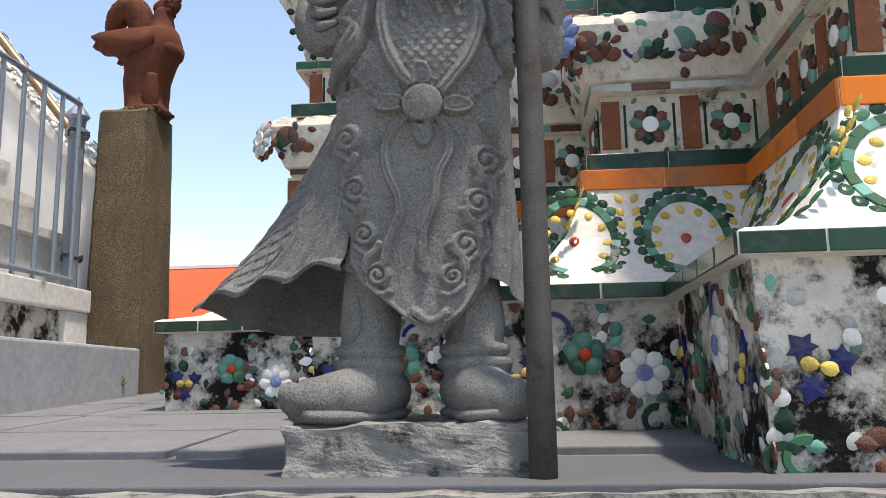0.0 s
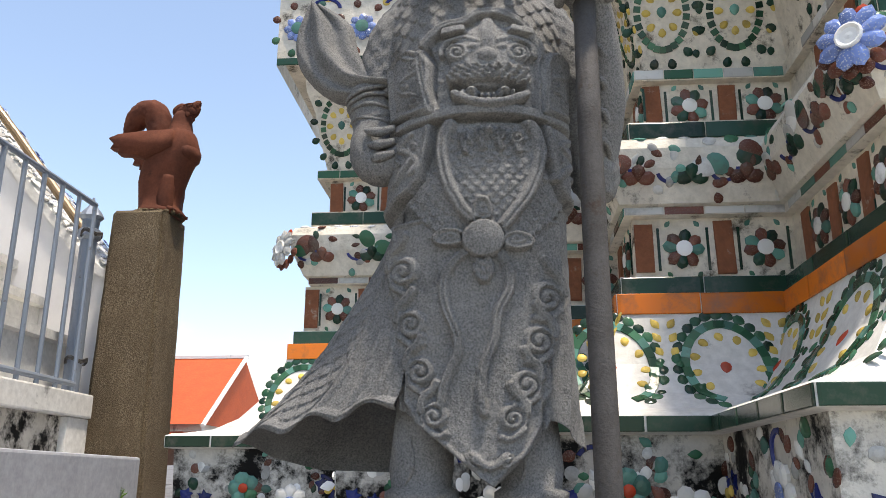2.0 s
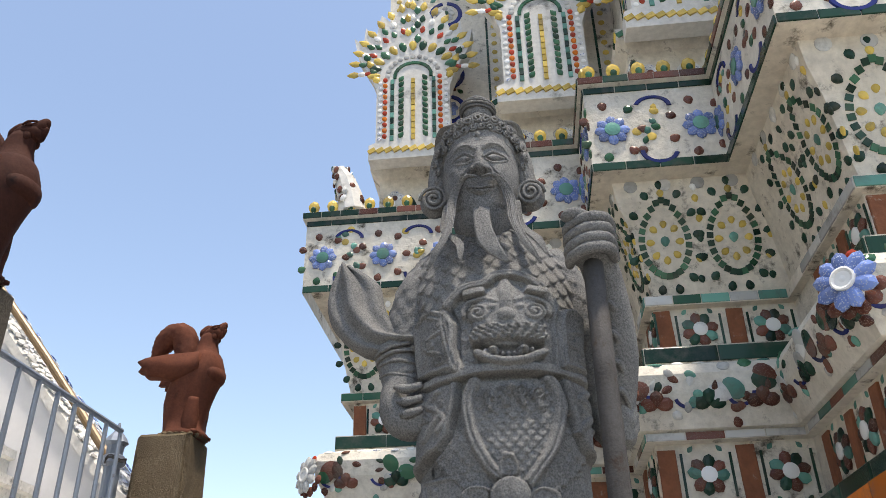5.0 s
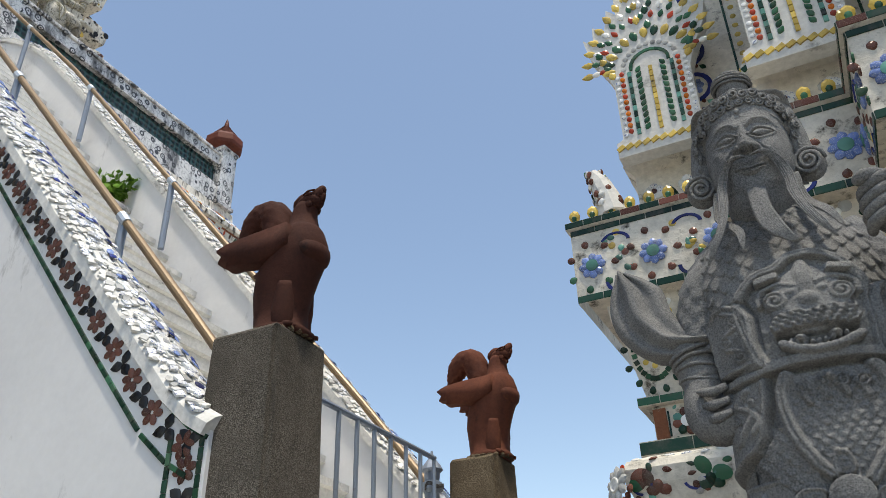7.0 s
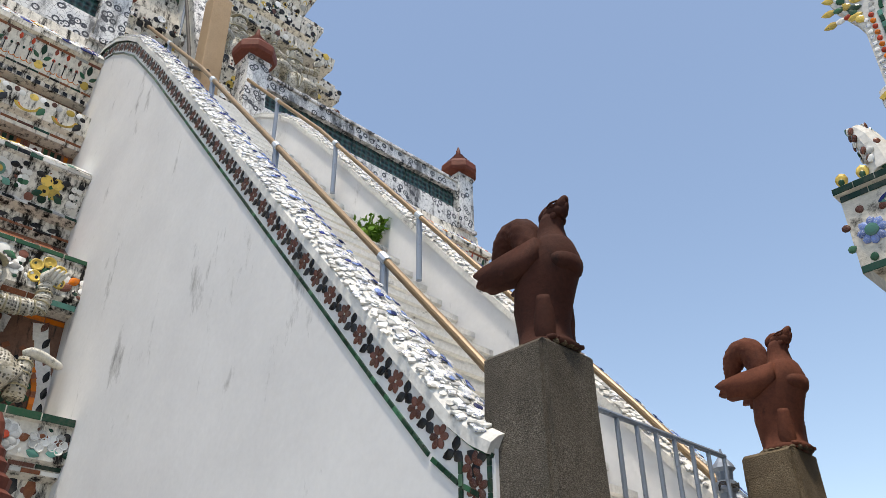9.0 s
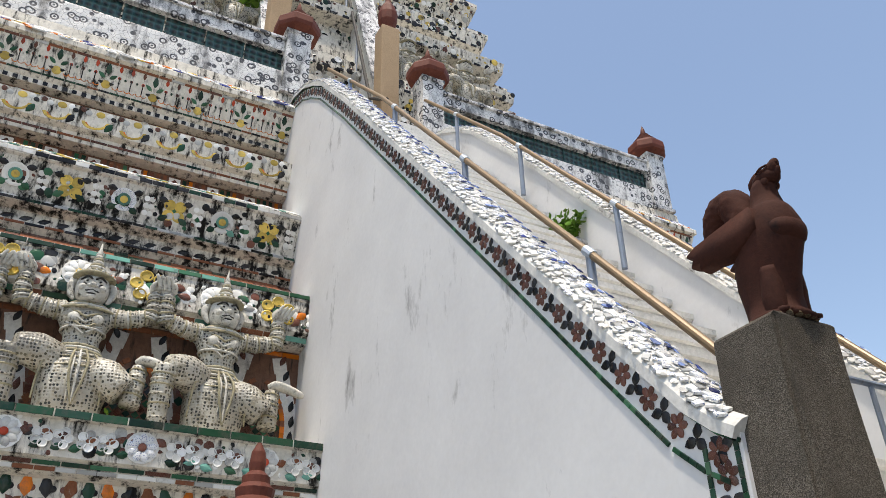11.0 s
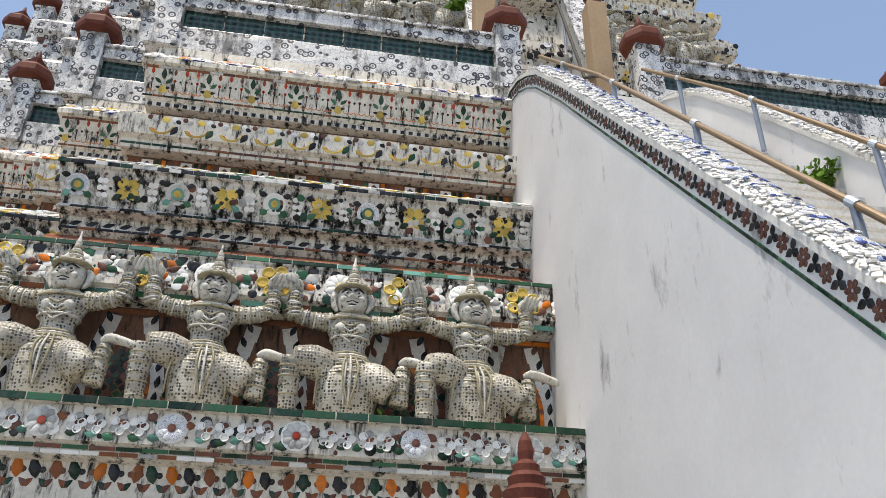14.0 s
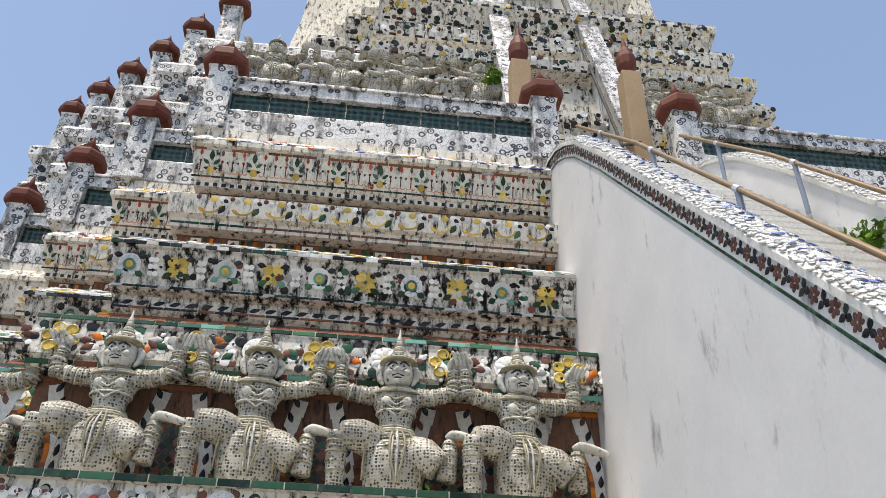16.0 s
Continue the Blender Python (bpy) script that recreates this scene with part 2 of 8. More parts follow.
def box(bm, lo, hi, bevel=0.0):
    lo, hi = Vector(lo), Vector(hi)
    made = bmesh.ops.create_cube(bm, size=1, matrix=Matrix.Translation((lo + hi) / 2) @ Matrix.Diagonal((*(hi - lo), 1)))
    if bevel:
        edges = {e for v in made["verts"] for e in v.link_edges}
        bmesh.ops.bevel(bm, geom=list(edges), offset=bevel, segments=2, affect="EDGES", profile=0.6)
    return bm


def tube(bm, pts, rad, seg=8, flat=1.0, caps=True, side=None):
    """A round or flattened bar along points. rad: one radius or one per point; flat: height over width."""
    pts = [Vector(p) for p in pts]
    rads = list(rad) if isinstance(rad, (list, tuple)) else [rad] * len(pts)
    rings, ref = [], Vector(side) if side else None
    for i, p in enumerate(pts):
        t = (pts[min(i + 1, len(pts) - 1)] - pts[max(i - 1, 0)]).normalized()
        if ref is None:
            ref = Vector((0, 0, 1)) if abs(t.z) < 0.9 else Vector((0, 1, 0))
        a = (ref - t * ref.dot(t)).normalized()
        ref = a
        b = t.cross(a)
        rings.append([bm.verts.new(p + rads[i] * (math.cos(k * math.tau / seg) * b + flat * math.sin(k * math.tau / seg) * a)) for k in range(seg)])
    for r0, r1 in zip(rings, rings[1:]):
        for k in range(seg):
            bm.faces.new((r0[k], r0[(k + 1) % seg], r1[(k + 1) % seg], r1[k]))
    if caps:
        bm.faces.new(rings[0][::-1])
        bm.faces.new(rings[-1])
    return bm


def flow(pts, rads, n=4):
    """A path and its radii with n steps between points, rounded."""
    P, Q = [], []
    pts = [Vector(p) for p in pts]
    for i in range(len(pts) - 1):
        a, b, c, d = pts[max(0, i - 1)], pts[i], pts[i + 1], pts[min(len(pts) - 1, i + 2)]
        for k in range(n):
            t = k / n
            P.append(0.5 * (2 * b + (c - a) * t + (2 * a - 5 * b + 4 * c - d) * t * t + (3 * b - a - 3 * c + d) * t ** 3))
            Q.append(rads[i] + (rads[i + 1] - rads[i]) * t)
    return P + [pts[-1]], Q + [rads[-1]]


def loft(bm, rings, seg=20, power=2.0, caps=True):
    """Stacked ellipses: rows of z, cx, cy, rx, ry."""
    made = []
    for z, cx, cy, rx, ry in rings:
        ring = []
        for k in range(seg):
            c, s = math.cos(k * math.tau / seg), math.sin(k * math.tau / seg)
            ring.append(bm.verts.new((cx + rx * math.copysign(abs(c) ** (2 / power), c), cy + ry * math.copysign(abs(s) ** (2 / power), s), z)))
        made.append(ring)
    for r0, r1 in zip(made, made[1:]):
        for k in range(seg):
            bm.faces.new((r0[k], r0[(k + 1) % seg], r1[(k + 1) % seg], r1[k]))
    if caps:
        bm.faces.new(made[0][::-1])
        bm.faces.new(made[-1])
    return bm


def lathe(bm, prof, seg=12, at=(0, 0, 0), turn=0.0):
    at = Vector(at)
    k = 1 / math.cos(math.pi / 4) if seg == 4 else 1.0
    rings = [[bm.verts.new(at + Vector((r * k * math.cos(turn + i * math.tau / seg), r * k * math.sin(turn + i * math.tau / seg), z))) for i in range(seg)] for r, z in prof]
    for r0, r1 in zip(rings, rings[1:]):
        for i in range(seg):
            bm.faces.new((r0[i], r0[(i + 1) % seg], r1[(i + 1) % seg], r1[i]))
    bm.faces.new(rings[0][::-1])
    bm.faces.new(rings[-1])
    return bm


def ball(bm, at, r, seg=10, rings=7):
    sx, sy, sz = r if isinstance(r, (tuple, list)) else (r, r, r)
    bmesh.ops.create_uvsphere(bm, u_segments=seg, v_segments=rings, radius=1, matrix=Matrix.Translation(at) @ Matrix.Diagonal((sx, sy, sz, 1)))
    return bm


def roughen(bm, amount, scale, seed=0.0):
    for v in bm.verts:
        v.co += amount * noise.noise_vector(v.co * scale + Vector((seed, seed, seed)))
    return bm


def sheet(bm, pts, lo, hi, axis):
    """A wall of a profile: pts in the other two axes, from lo to hi along axis (0 x, 1 y)."""
    def place(a, b, t):
        return (t, a, b) if axis == 0 else (a, t, b)
    r0, r1 = [bm.verts.new(place(a, b, lo)) for a, b in pts], [bm.verts.new(place(a, b, hi)) for a, b in pts]
    n = len(pts)
    for k in range(n):
        bm.faces.new((r0[k], r0[(k + 1) % n], r1[(k + 1) % n], r1[k]))
    bm.faces.new(r0[::-1])
    bm.faces.new(r1)
    return bm


# ---- ground and platform ----
bm = bmesh.new()
bmesh.ops.create_grid(bm, x_segments=2, y_segments=2, size=1500)
for v in bm.verts:
    v.co.z = -0.8
solid("ground", bm, M_SOIL, "pale paved temple yard round the platform", "ground", "structure")


def floor_z(x, y):
    return max(0.0, 0.052 * (y - 2.1))


bm = bmesh.new()
for (x0, x1) in ((-7.6, 5.5),):
    ys = [1.80, 2.1, 3, 4, 5, 6, 7, 12]
    top = [[bm.verts.new((x, y, floor_z(x, y) - 0.012)) for x in (x0, -2.2, x1)] for y in ys]
    low = [[bm.verts.new((x, y, -0.8)) for x in (x0, -2.2, x1)] for y in (ys[0], ys[-1])]
    for a, b in zip(top, top[1:]):
        for k in range(2):
            bm.faces.new((a[k], a[k + 1], b[k + 1], b[k]))
    for k in range(2):
        bm.faces.new((low[0][k], low[0][k + 1], top[0][k + 1], top[0][k]))
        bm.faces.new((low[1][k + 1], low[1][k], top[-1][k], top[-1][k + 1]))
platform = solid("floor", bm, M_CONC, "raised grey concrete platform with a rough edge", "floor", "structure")

# ---- stair ----
YN, YI, YJ, YF = 2.656, 2.89, 4.95, 5.30
COPE = [(-2.52, 1.44), (-2.62, 1.50), (-2.76, 1.62), (-3.17, 2.09), (-3.96, 3.02), (-5.45, 4.76), (-7.31, 6.93), (-8.25, 7.95), (-8.70, 8.32), (-9.15, 8.62), (-9.60, 8.80), (-10.0, 8.82)]


def stair_side(name, y0, y1):
    bm = bmesh.new()
    sheet(bm, [(-2.52, 0.05)] + COPE + [(-10.0, 0.05)], y0, y1, 1)
    return bm


staircase = thing("staircase", "steep whitewashed temple stair with mosaic copings on both sides", "staircase")
near_side = part("side_wall", stair_side("n", YN, YI), M_WALL, staircase, "smooth whitewashed side wall with grey streaks")
far_side = part("side_wall", stair_side("f", YJ, YF), M_WALL, staircase, "smooth whitewashed side wall with grey streaks")
bm = bmesh.new()
x, z = -2.75, 0.85
RISE, RUN = 0.238, 0.208
steps = 34
prof = [(x, 0.05), (x, z)]
for k in range(steps):
    prof += [(x, z + RISE - 0.06), (x + 0.035, z + RISE - 0.05), (x + 0.035, z + RISE), (x - RUN, z + RISE)]
    x, z = x - RUN, z + RISE
prof += [(x, 0.05)]
sheet(bm, prof, YI + 0.002, YJ - 0.002, 1)
part("step_flight", bm, M_PLASTER, staircase, "worn white plastered steps")
bm = bmesh.new()
box(bm, (-2.75, 2.90, 0.1), (-2.50, 4.74, 0.735), 0.012)
part("base_block", bm, M_KERB, staircase)
bm = bmesh.new()
box(bm, (-2.5, 3.1, 0.60), (-2.44, 4.72, 0.728), 0.01)
part("ledge", bm, M_PLASTER, staircase)
bm = bmesh.new()
box(bm, (-2.5, 4.50, 0.30), (-2.455, 4.72, 0.598), 0.008)
part("panel_frame", bm, M_PLASTER, staircase)
bm = bmesh.new()
box(bm, (-2.5, 3.1, 0.36), (-2.494, 4.50, 0.60))
part("panel", bm, M_OLDER, staircase, "mould-stained recessed panel")
bm = bmesh.new()
box(bm, (-2.5, 3.0, 0.02), (-2.15, 4.74, 0.40), 0.015)
solid("kerb_step", bm, M_KERB, "low whitewashed concrete step before the stair", "step")

# ---- tower ----
YC = 3.9


def plan(o, d=1.45, n=5, y_left=-2.95):
    """The stepped outline of the tower at offset o from x = -9.2, from its far left to its far right."""
    left = []
    x, y = 0.0, y_left
    for k in range(n):
        left.append((x + o - 9.2, y - 0.5 * o))
        x -= d
        left.append((x + o - 9.2, y - 0.5 * o))
        y -= d
    left.append((x + o - 9.2, y - 0.5 * o))
    mirrored = [(a, 2 * YC - b) for a, b in left]
    return left[::-1] + mirrored


def tier(bm, prof, d=1.45, n=5, y_left=-2.95):
    """prof: rows of x (front face), z from below up."""
    rows = [[bm.verts.new((a, b, z)) for a, b in plan(x + 9.2, d, n, y_left)] for x, z in prof]
    for r0, r1 in zip(rows, rows[1:]):
        for k in range(len(r0) - 1):
            bm.faces.new((r0[k], r0[k + 1], r1[k + 1], r1[k]))
    return bm


tower = thing("temple_tower", "tall tiered temple tower covered in china mosaic, streaked with soot", "tower")
BANDS = {
    "lower_wall": ([(-7.75, -0.8), (-7.72, 2.30)], M_OLD),
    "figure_ledge": ([(-7.72, 2.30), (-7.60, 2.33), (-7.58, 2.42), (-7.53, 2.44), (-7.53, 2.74), (-7.48, 2.75), (-7.48, 2.82), (-8.45, 2.82)], M_OLD),
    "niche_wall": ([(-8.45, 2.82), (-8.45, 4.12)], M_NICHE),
    "flower_cornice": ([(-8.45, 4.12), (-8.25, 4.14), (-8.22, 4.22), (-8.17, 4.25), (-8.22, 4.64), (-8.20, 4.66), (-8.22, 4.74), (-8.62, 4.86)], M_SOOT),
    "sloping_tiles": ([(-8.62, 4.86), (-9.12, 5.28)], M_BRICK),
    "plate_band": ([(-9.12, 5.28), (-9.05, 5.34), (-9.08, 5.52), (-8.93, 5.56), (-9.0, 5.66), (-8.84, 6.06), (-8.80, 6.08), (-8.80, 6.16), (-9.35, 6.55)], M_SOOT),
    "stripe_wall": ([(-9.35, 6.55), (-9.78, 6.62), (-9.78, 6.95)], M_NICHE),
    "swirl_band": ([(-9.78, 6.95), (-9.60, 6.97), (-9.58, 7.10), (-9.50, 7.14), (-9.46, 7.44), (-9.68, 7.52)], M_OLD),
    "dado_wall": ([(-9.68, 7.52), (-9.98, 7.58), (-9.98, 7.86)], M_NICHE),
    "figure_frieze": ([(-9.98, 7.86), (-9.84, 7.88), (-9.84, 7.96), (-9.80, 8.0), (-9.64, 8.46), (-9.58, 8.48), (-9.58, 8.56), (-9.84, 8.84), (-9.86, 9.02), (-12.3, 9.02)], M_OLD),
}
band_part = {}
for nm, (prof, mat) in BANDS.items():
    bm = bmesh.new()
    band_part[nm] = part(nm, tier(bm, prof), mat, tower)
UP = {
    "upper_plinth": [(-12.3, 9.02), (-12.2, 10.6), (-12.0, 10.9), (-12.0, 11.5), (-12.2, 11.7), (-12.0, 12.0), (-12.0, 12.3), (-12.1, 12.36), (-12.65, 12.40)],
    "upper_niche_wall": [(-12.65, 12.40), (-12.8, 13.95)],
    "upper_cornice": [(-12.8, 13.95), (-12.45, 14.0), (-12.40, 14.3), (-12.75, 14.36), (-12.8, 14.5), (-13.0, 14.6)],
    "upper_frieze": [(-13.0, 14.6), (-13.1, 15.0), (-12.9, 15.1), (-12.85, 15.5), (-13.3, 15.8), (-13.3, 16.1), (-13.0, 16.6), (-13.0, 16.75), (-13.4, 17.1), (-15.2, 17.1)],
    "top_tier": [(-15.2, 17.1), (-15.4, 20.0), (-15.0, 20.5), (-15.6, 21.0), (-16.5, 25.0), (-17.5, 34.0)],
}
for nm, prof in UP.items():
    bm = bmesh.new()
    band_part[nm] = part(nm, tier(bm, [(x, z) for x, z in prof], 0.8, 6, -2.2), M_OLD, tower)


# ---- gate pillars ----
def pillar(at, half, z0, z1):
    bm = bmesh.new()
    lathe(bm, [(half * 1.13, z0), (half, z1 - 0.02), (half - 0.02, z1)], 4, (*at, 0), math.pi / 4)
    bmesh.ops.bevel(bm, geom=[e for e in bm.edges if abs((e.verts[0].co - e.verts[1].co).z) > 0.5], offset=0.025, segments=2, affect="EDGES")
    bm.verts.ensure_lookup_table()
    bmesh.ops.subdivide_edges(bm, edges=[e for e in bm.edges if abs((e.verts[0].co - e.verts[1].co).z) > 0.5], cuts=14)
    roughen(bm, 0.004, 9)
    return bm


PIL_A, PIL_B = (-2.345, 4.97), (-2.43, 2.87)
solid("gate_pillar", pillar(PIL_A, 0.165, 0.10, 1.83), M_AGGR, "square tapered pillar of brown pebbled render", "pillar", group="gate pillars")
solid("gate_pillar", pillar(PIL_B, 0.185, 0.05, 1.88), M_AGGR2, "square tapered pillar of grey pebbled render", "pillar", group="gate pillars")

# ---- chedi ----
def chedi_plan(o, w=0.0):
    """The stepped corner of the small tower at offset o, its far left w wider: from there round to the right."""
    return [(-1.17 - o - w, 7.2), (-1.17 - o - w, 3.97 - o), (-0.42 - o, 3.97 - o), (-0.42 - o, 3.48 - o), (0.20 - o, 3.48 - o), (0.20 - o, 3.05 - o), (0.74 - o, 3.05 - o), (0.74 - o, 2.28 - o), (4.6, 2.28 - o)]


def chedi_tier(bm, prof, w=0.0):
    rows = [[bm.verts.new((a, b, z)) for a, b in chedi_plan(o, w)] for o, z in prof]
    for r0, r1 in zip(rows, rows[1:]):
        for k in range(len(r0) - 1):
            bm.faces.new((r0[k], r0[k + 1], r1[k + 1], r1[k]))
    return bm


chedi = thing("small_tower", "stepped mosaic corner tower with lotus mouldings, flowers and brick", "tower")
CHEDI = {
    "base": ([(0.33, -0.05), (0.35, 0.40)], M_OLDER),
    "base_ledge": ([(0.35, 0.40), (0.38, 0.405), (0.38, 0.45), (0.36, 0.46)], M_PLASTER),
    "lotus_moulding": ([(0.36, 0.46), (0.26, 0.48), (0.18, 0.53), (0.10, 0.63), (0.05, 0.74), (0.03, 0.80)], M_PLASTER),
    "tile_course": ([(0.03, 0.80), (0.03, 0.87), (0.01, 0.87), (0.01, 0.93), (-0.03, 0.935)], M_PLASTER),
    "brick_zone": ([(-0.03, 0.935), (-0.05, 0.94), (-0.05, 1.15)], M_CREAM),
    "flared_moulding": ([(-0.05, 1.15), (-0.02, 1.155), (-0.02, 1.185), (0.0, 1.19), (0.05, 1.30), (0.06, 1.37), (0.04, 1.41), (-0.06, 1.45)], M_TINT),
    "upper_brick_zone": ([(-0.06, 1.45), (-0.06, 1.52), (-0.13, 1.525), (-0.13, 1.70)], M_CREAM),
    "lotus_capital": ([(-0.13, 1.70), (-0.10, 1.705), (-0.10, 1.75), (-0.14, 1.76), (-0.12, 1.85), (-0.08, 2.05), (-0.04, 2.15), (-0.03, 2.24), (0.05, 2.25)], M_CREAM),
    "cornice": ([(0.05, 2.25), (0.05, 2.68), (0.07, 2.69), (0.07, 2.73), (-0.15, 2.77)], M_TINT),
    "upper_body": ([(-0.15, 2.77), (-0.22, 2.80), (-0.22, 3.1), (-0.17, 3.15), (-0.17, 3.22), (-0.26, 3.25), (-0.26, 6.5)], M_TINT),
}
WIDER = {"cornice": 0.075, "lotus_capital": 0.03, "flared_moulding": -0.05, "tile_course": -0.03, "lotus_moulding": -0.03}
chedi_part = {}
for nm, (prof, mat) in CHEDI.items():
    bm = bmesh.new()
    chedi_part[nm] = part(nm, chedi_tier(bm, prof, WIDER.get(nm, 0.0)), mat, chedi)


# ---- roosters on the pillars ----
def seg_dist(X, Z, pts):
    """Distance from points to a broken line."""
    best = np.full(X.shape, 9.0)
    for (x0, z0), (x1, z1) in zip(pts, pts[1:]):
        dx, dz = x1 - x0, z1 - z0
        k = np.clip(((X - x0) * dx + (Z - z0) * dz) / (dx * dx + dz * dz + 1e-12), 0, 1)
        best = np.minimum(best, np.hypot(X - x0 - k * dx, Z - z0 - k * dz))
    return best


def rounded(pts, n=5):
    return [(p.x, p.z) for p in flow([(x, 0, z) for x, z in pts], [0] * len(pts), n)[0]]


def cord(X, Z, pts, w, h, groove=0.0):
    """A carved band along a line, with an optional groove along its middle."""
    d = seg_dist(X, Z, rounded(pts)) / w
    return 1.25 * h * np.sqrt(np.clip(1 - d ** 4, 0, 1)) - groove * np.clip(1 - 4 * d, 0, 1) * (d < 1)


def inside(X, Z, pts):
    """Signed distance to a closed outline, positive inside."""
    n = len(pts)
    odd = np.zeros(X.shape, bool)
    for i in range(n):
        (x0, z0), (x1, z1) = pts[i], pts[(i + 1) % n]
        odd ^= ((z0 > Z) != (z1 > Z)) & (X < (x1 - x0) * (Z - z0) / (z1 - z0 + 1e-12) + x0)
    return np.where(odd, 1, -1) * seg_dist(X, Z, list(pts) + [pts[0]])


def step(d, w=0.003):
    k = np.clip(d / w + 0.5, 0, 1)
    return k * k * (3 - 2 * k)


def scales(X, Z, r, h, point=0.25):
    """Overlapping scales that hang down."""
    out, done = np.zeros(X.shape), np.zeros(X.shape, bool)
    pz, pw = r * 0.95, r * 1.72
    j0 = np.floor(Z / pz)
    for up in (2, 1, 0):
        j = j0 + up
        x = (X / pw + 0.5 * (j % 2)) % 1.0 - 0.5
        dz = j * pz - Z
        d = np.hypot(x * pw, dz) + point * np.abs(x * pw) * (dz > 0)
        hit = (d < r) & ~done
        out = np.where(hit, h * (0.25 + 0.75 * np.clip(dz / r, -0.3, 1)) * np.clip((r - d) / (0.16 * r), 0, 1) ** 0.5, out)
        done |= hit
    return out


def volute(X, Z, x, z, r, s, h, a0=0.0):
    """A carved spiral boss."""
    dx, dz = (X - x) * s, Z - z
    rho, phi = np.hypot(dx, dz), np.arctan2(dz, dx) + a0
    turn = (rho / (r * 0.52) + phi / math.tau) % 1.0
    line = np.clip(1.4 - np.abs(turn - 0.5) / 0.17, 0, 1)
    return np.where(rho < r, h * np.sqrt(np.clip(1 - (rho / r) ** 8, 0, 1)) * (1 - 0.80 * line * (rho > 0.12 * r)), 0)


def dome(X, Z, x, z, rx, rz, h, power=2.0):
    d = ((X - x) / rx) ** 2 + ((Z - z) / rz) ** 2
    return h * np.clip(1 - d ** (power / 2), 0, 1) ** 0.5


def scaled_limb(bm, pts, rads, r, h, n=70, seg=64):
    P, Q = flow(pts, rads, n // max(1, len(pts) - 1))
    first = len(bm.verts)
    tube(bm, P, Q, seg)
    bm.verts.ensure_lookup_table()
    arc = np.cumsum([0] + [(b - a).length for a, b in zip(P, P[1:])])
    for i, p in enumerate(P):
        X = np.arange(seg) * math.tau / seg * Q[0]
        H = scales(X, np.full(seg, -arc[i]), r, h, 0.9)
        for k in range(seg):
            v = bm.verts[first + i * seg + k]
            v.co += (v.co - p).normalized() * float(H[k])


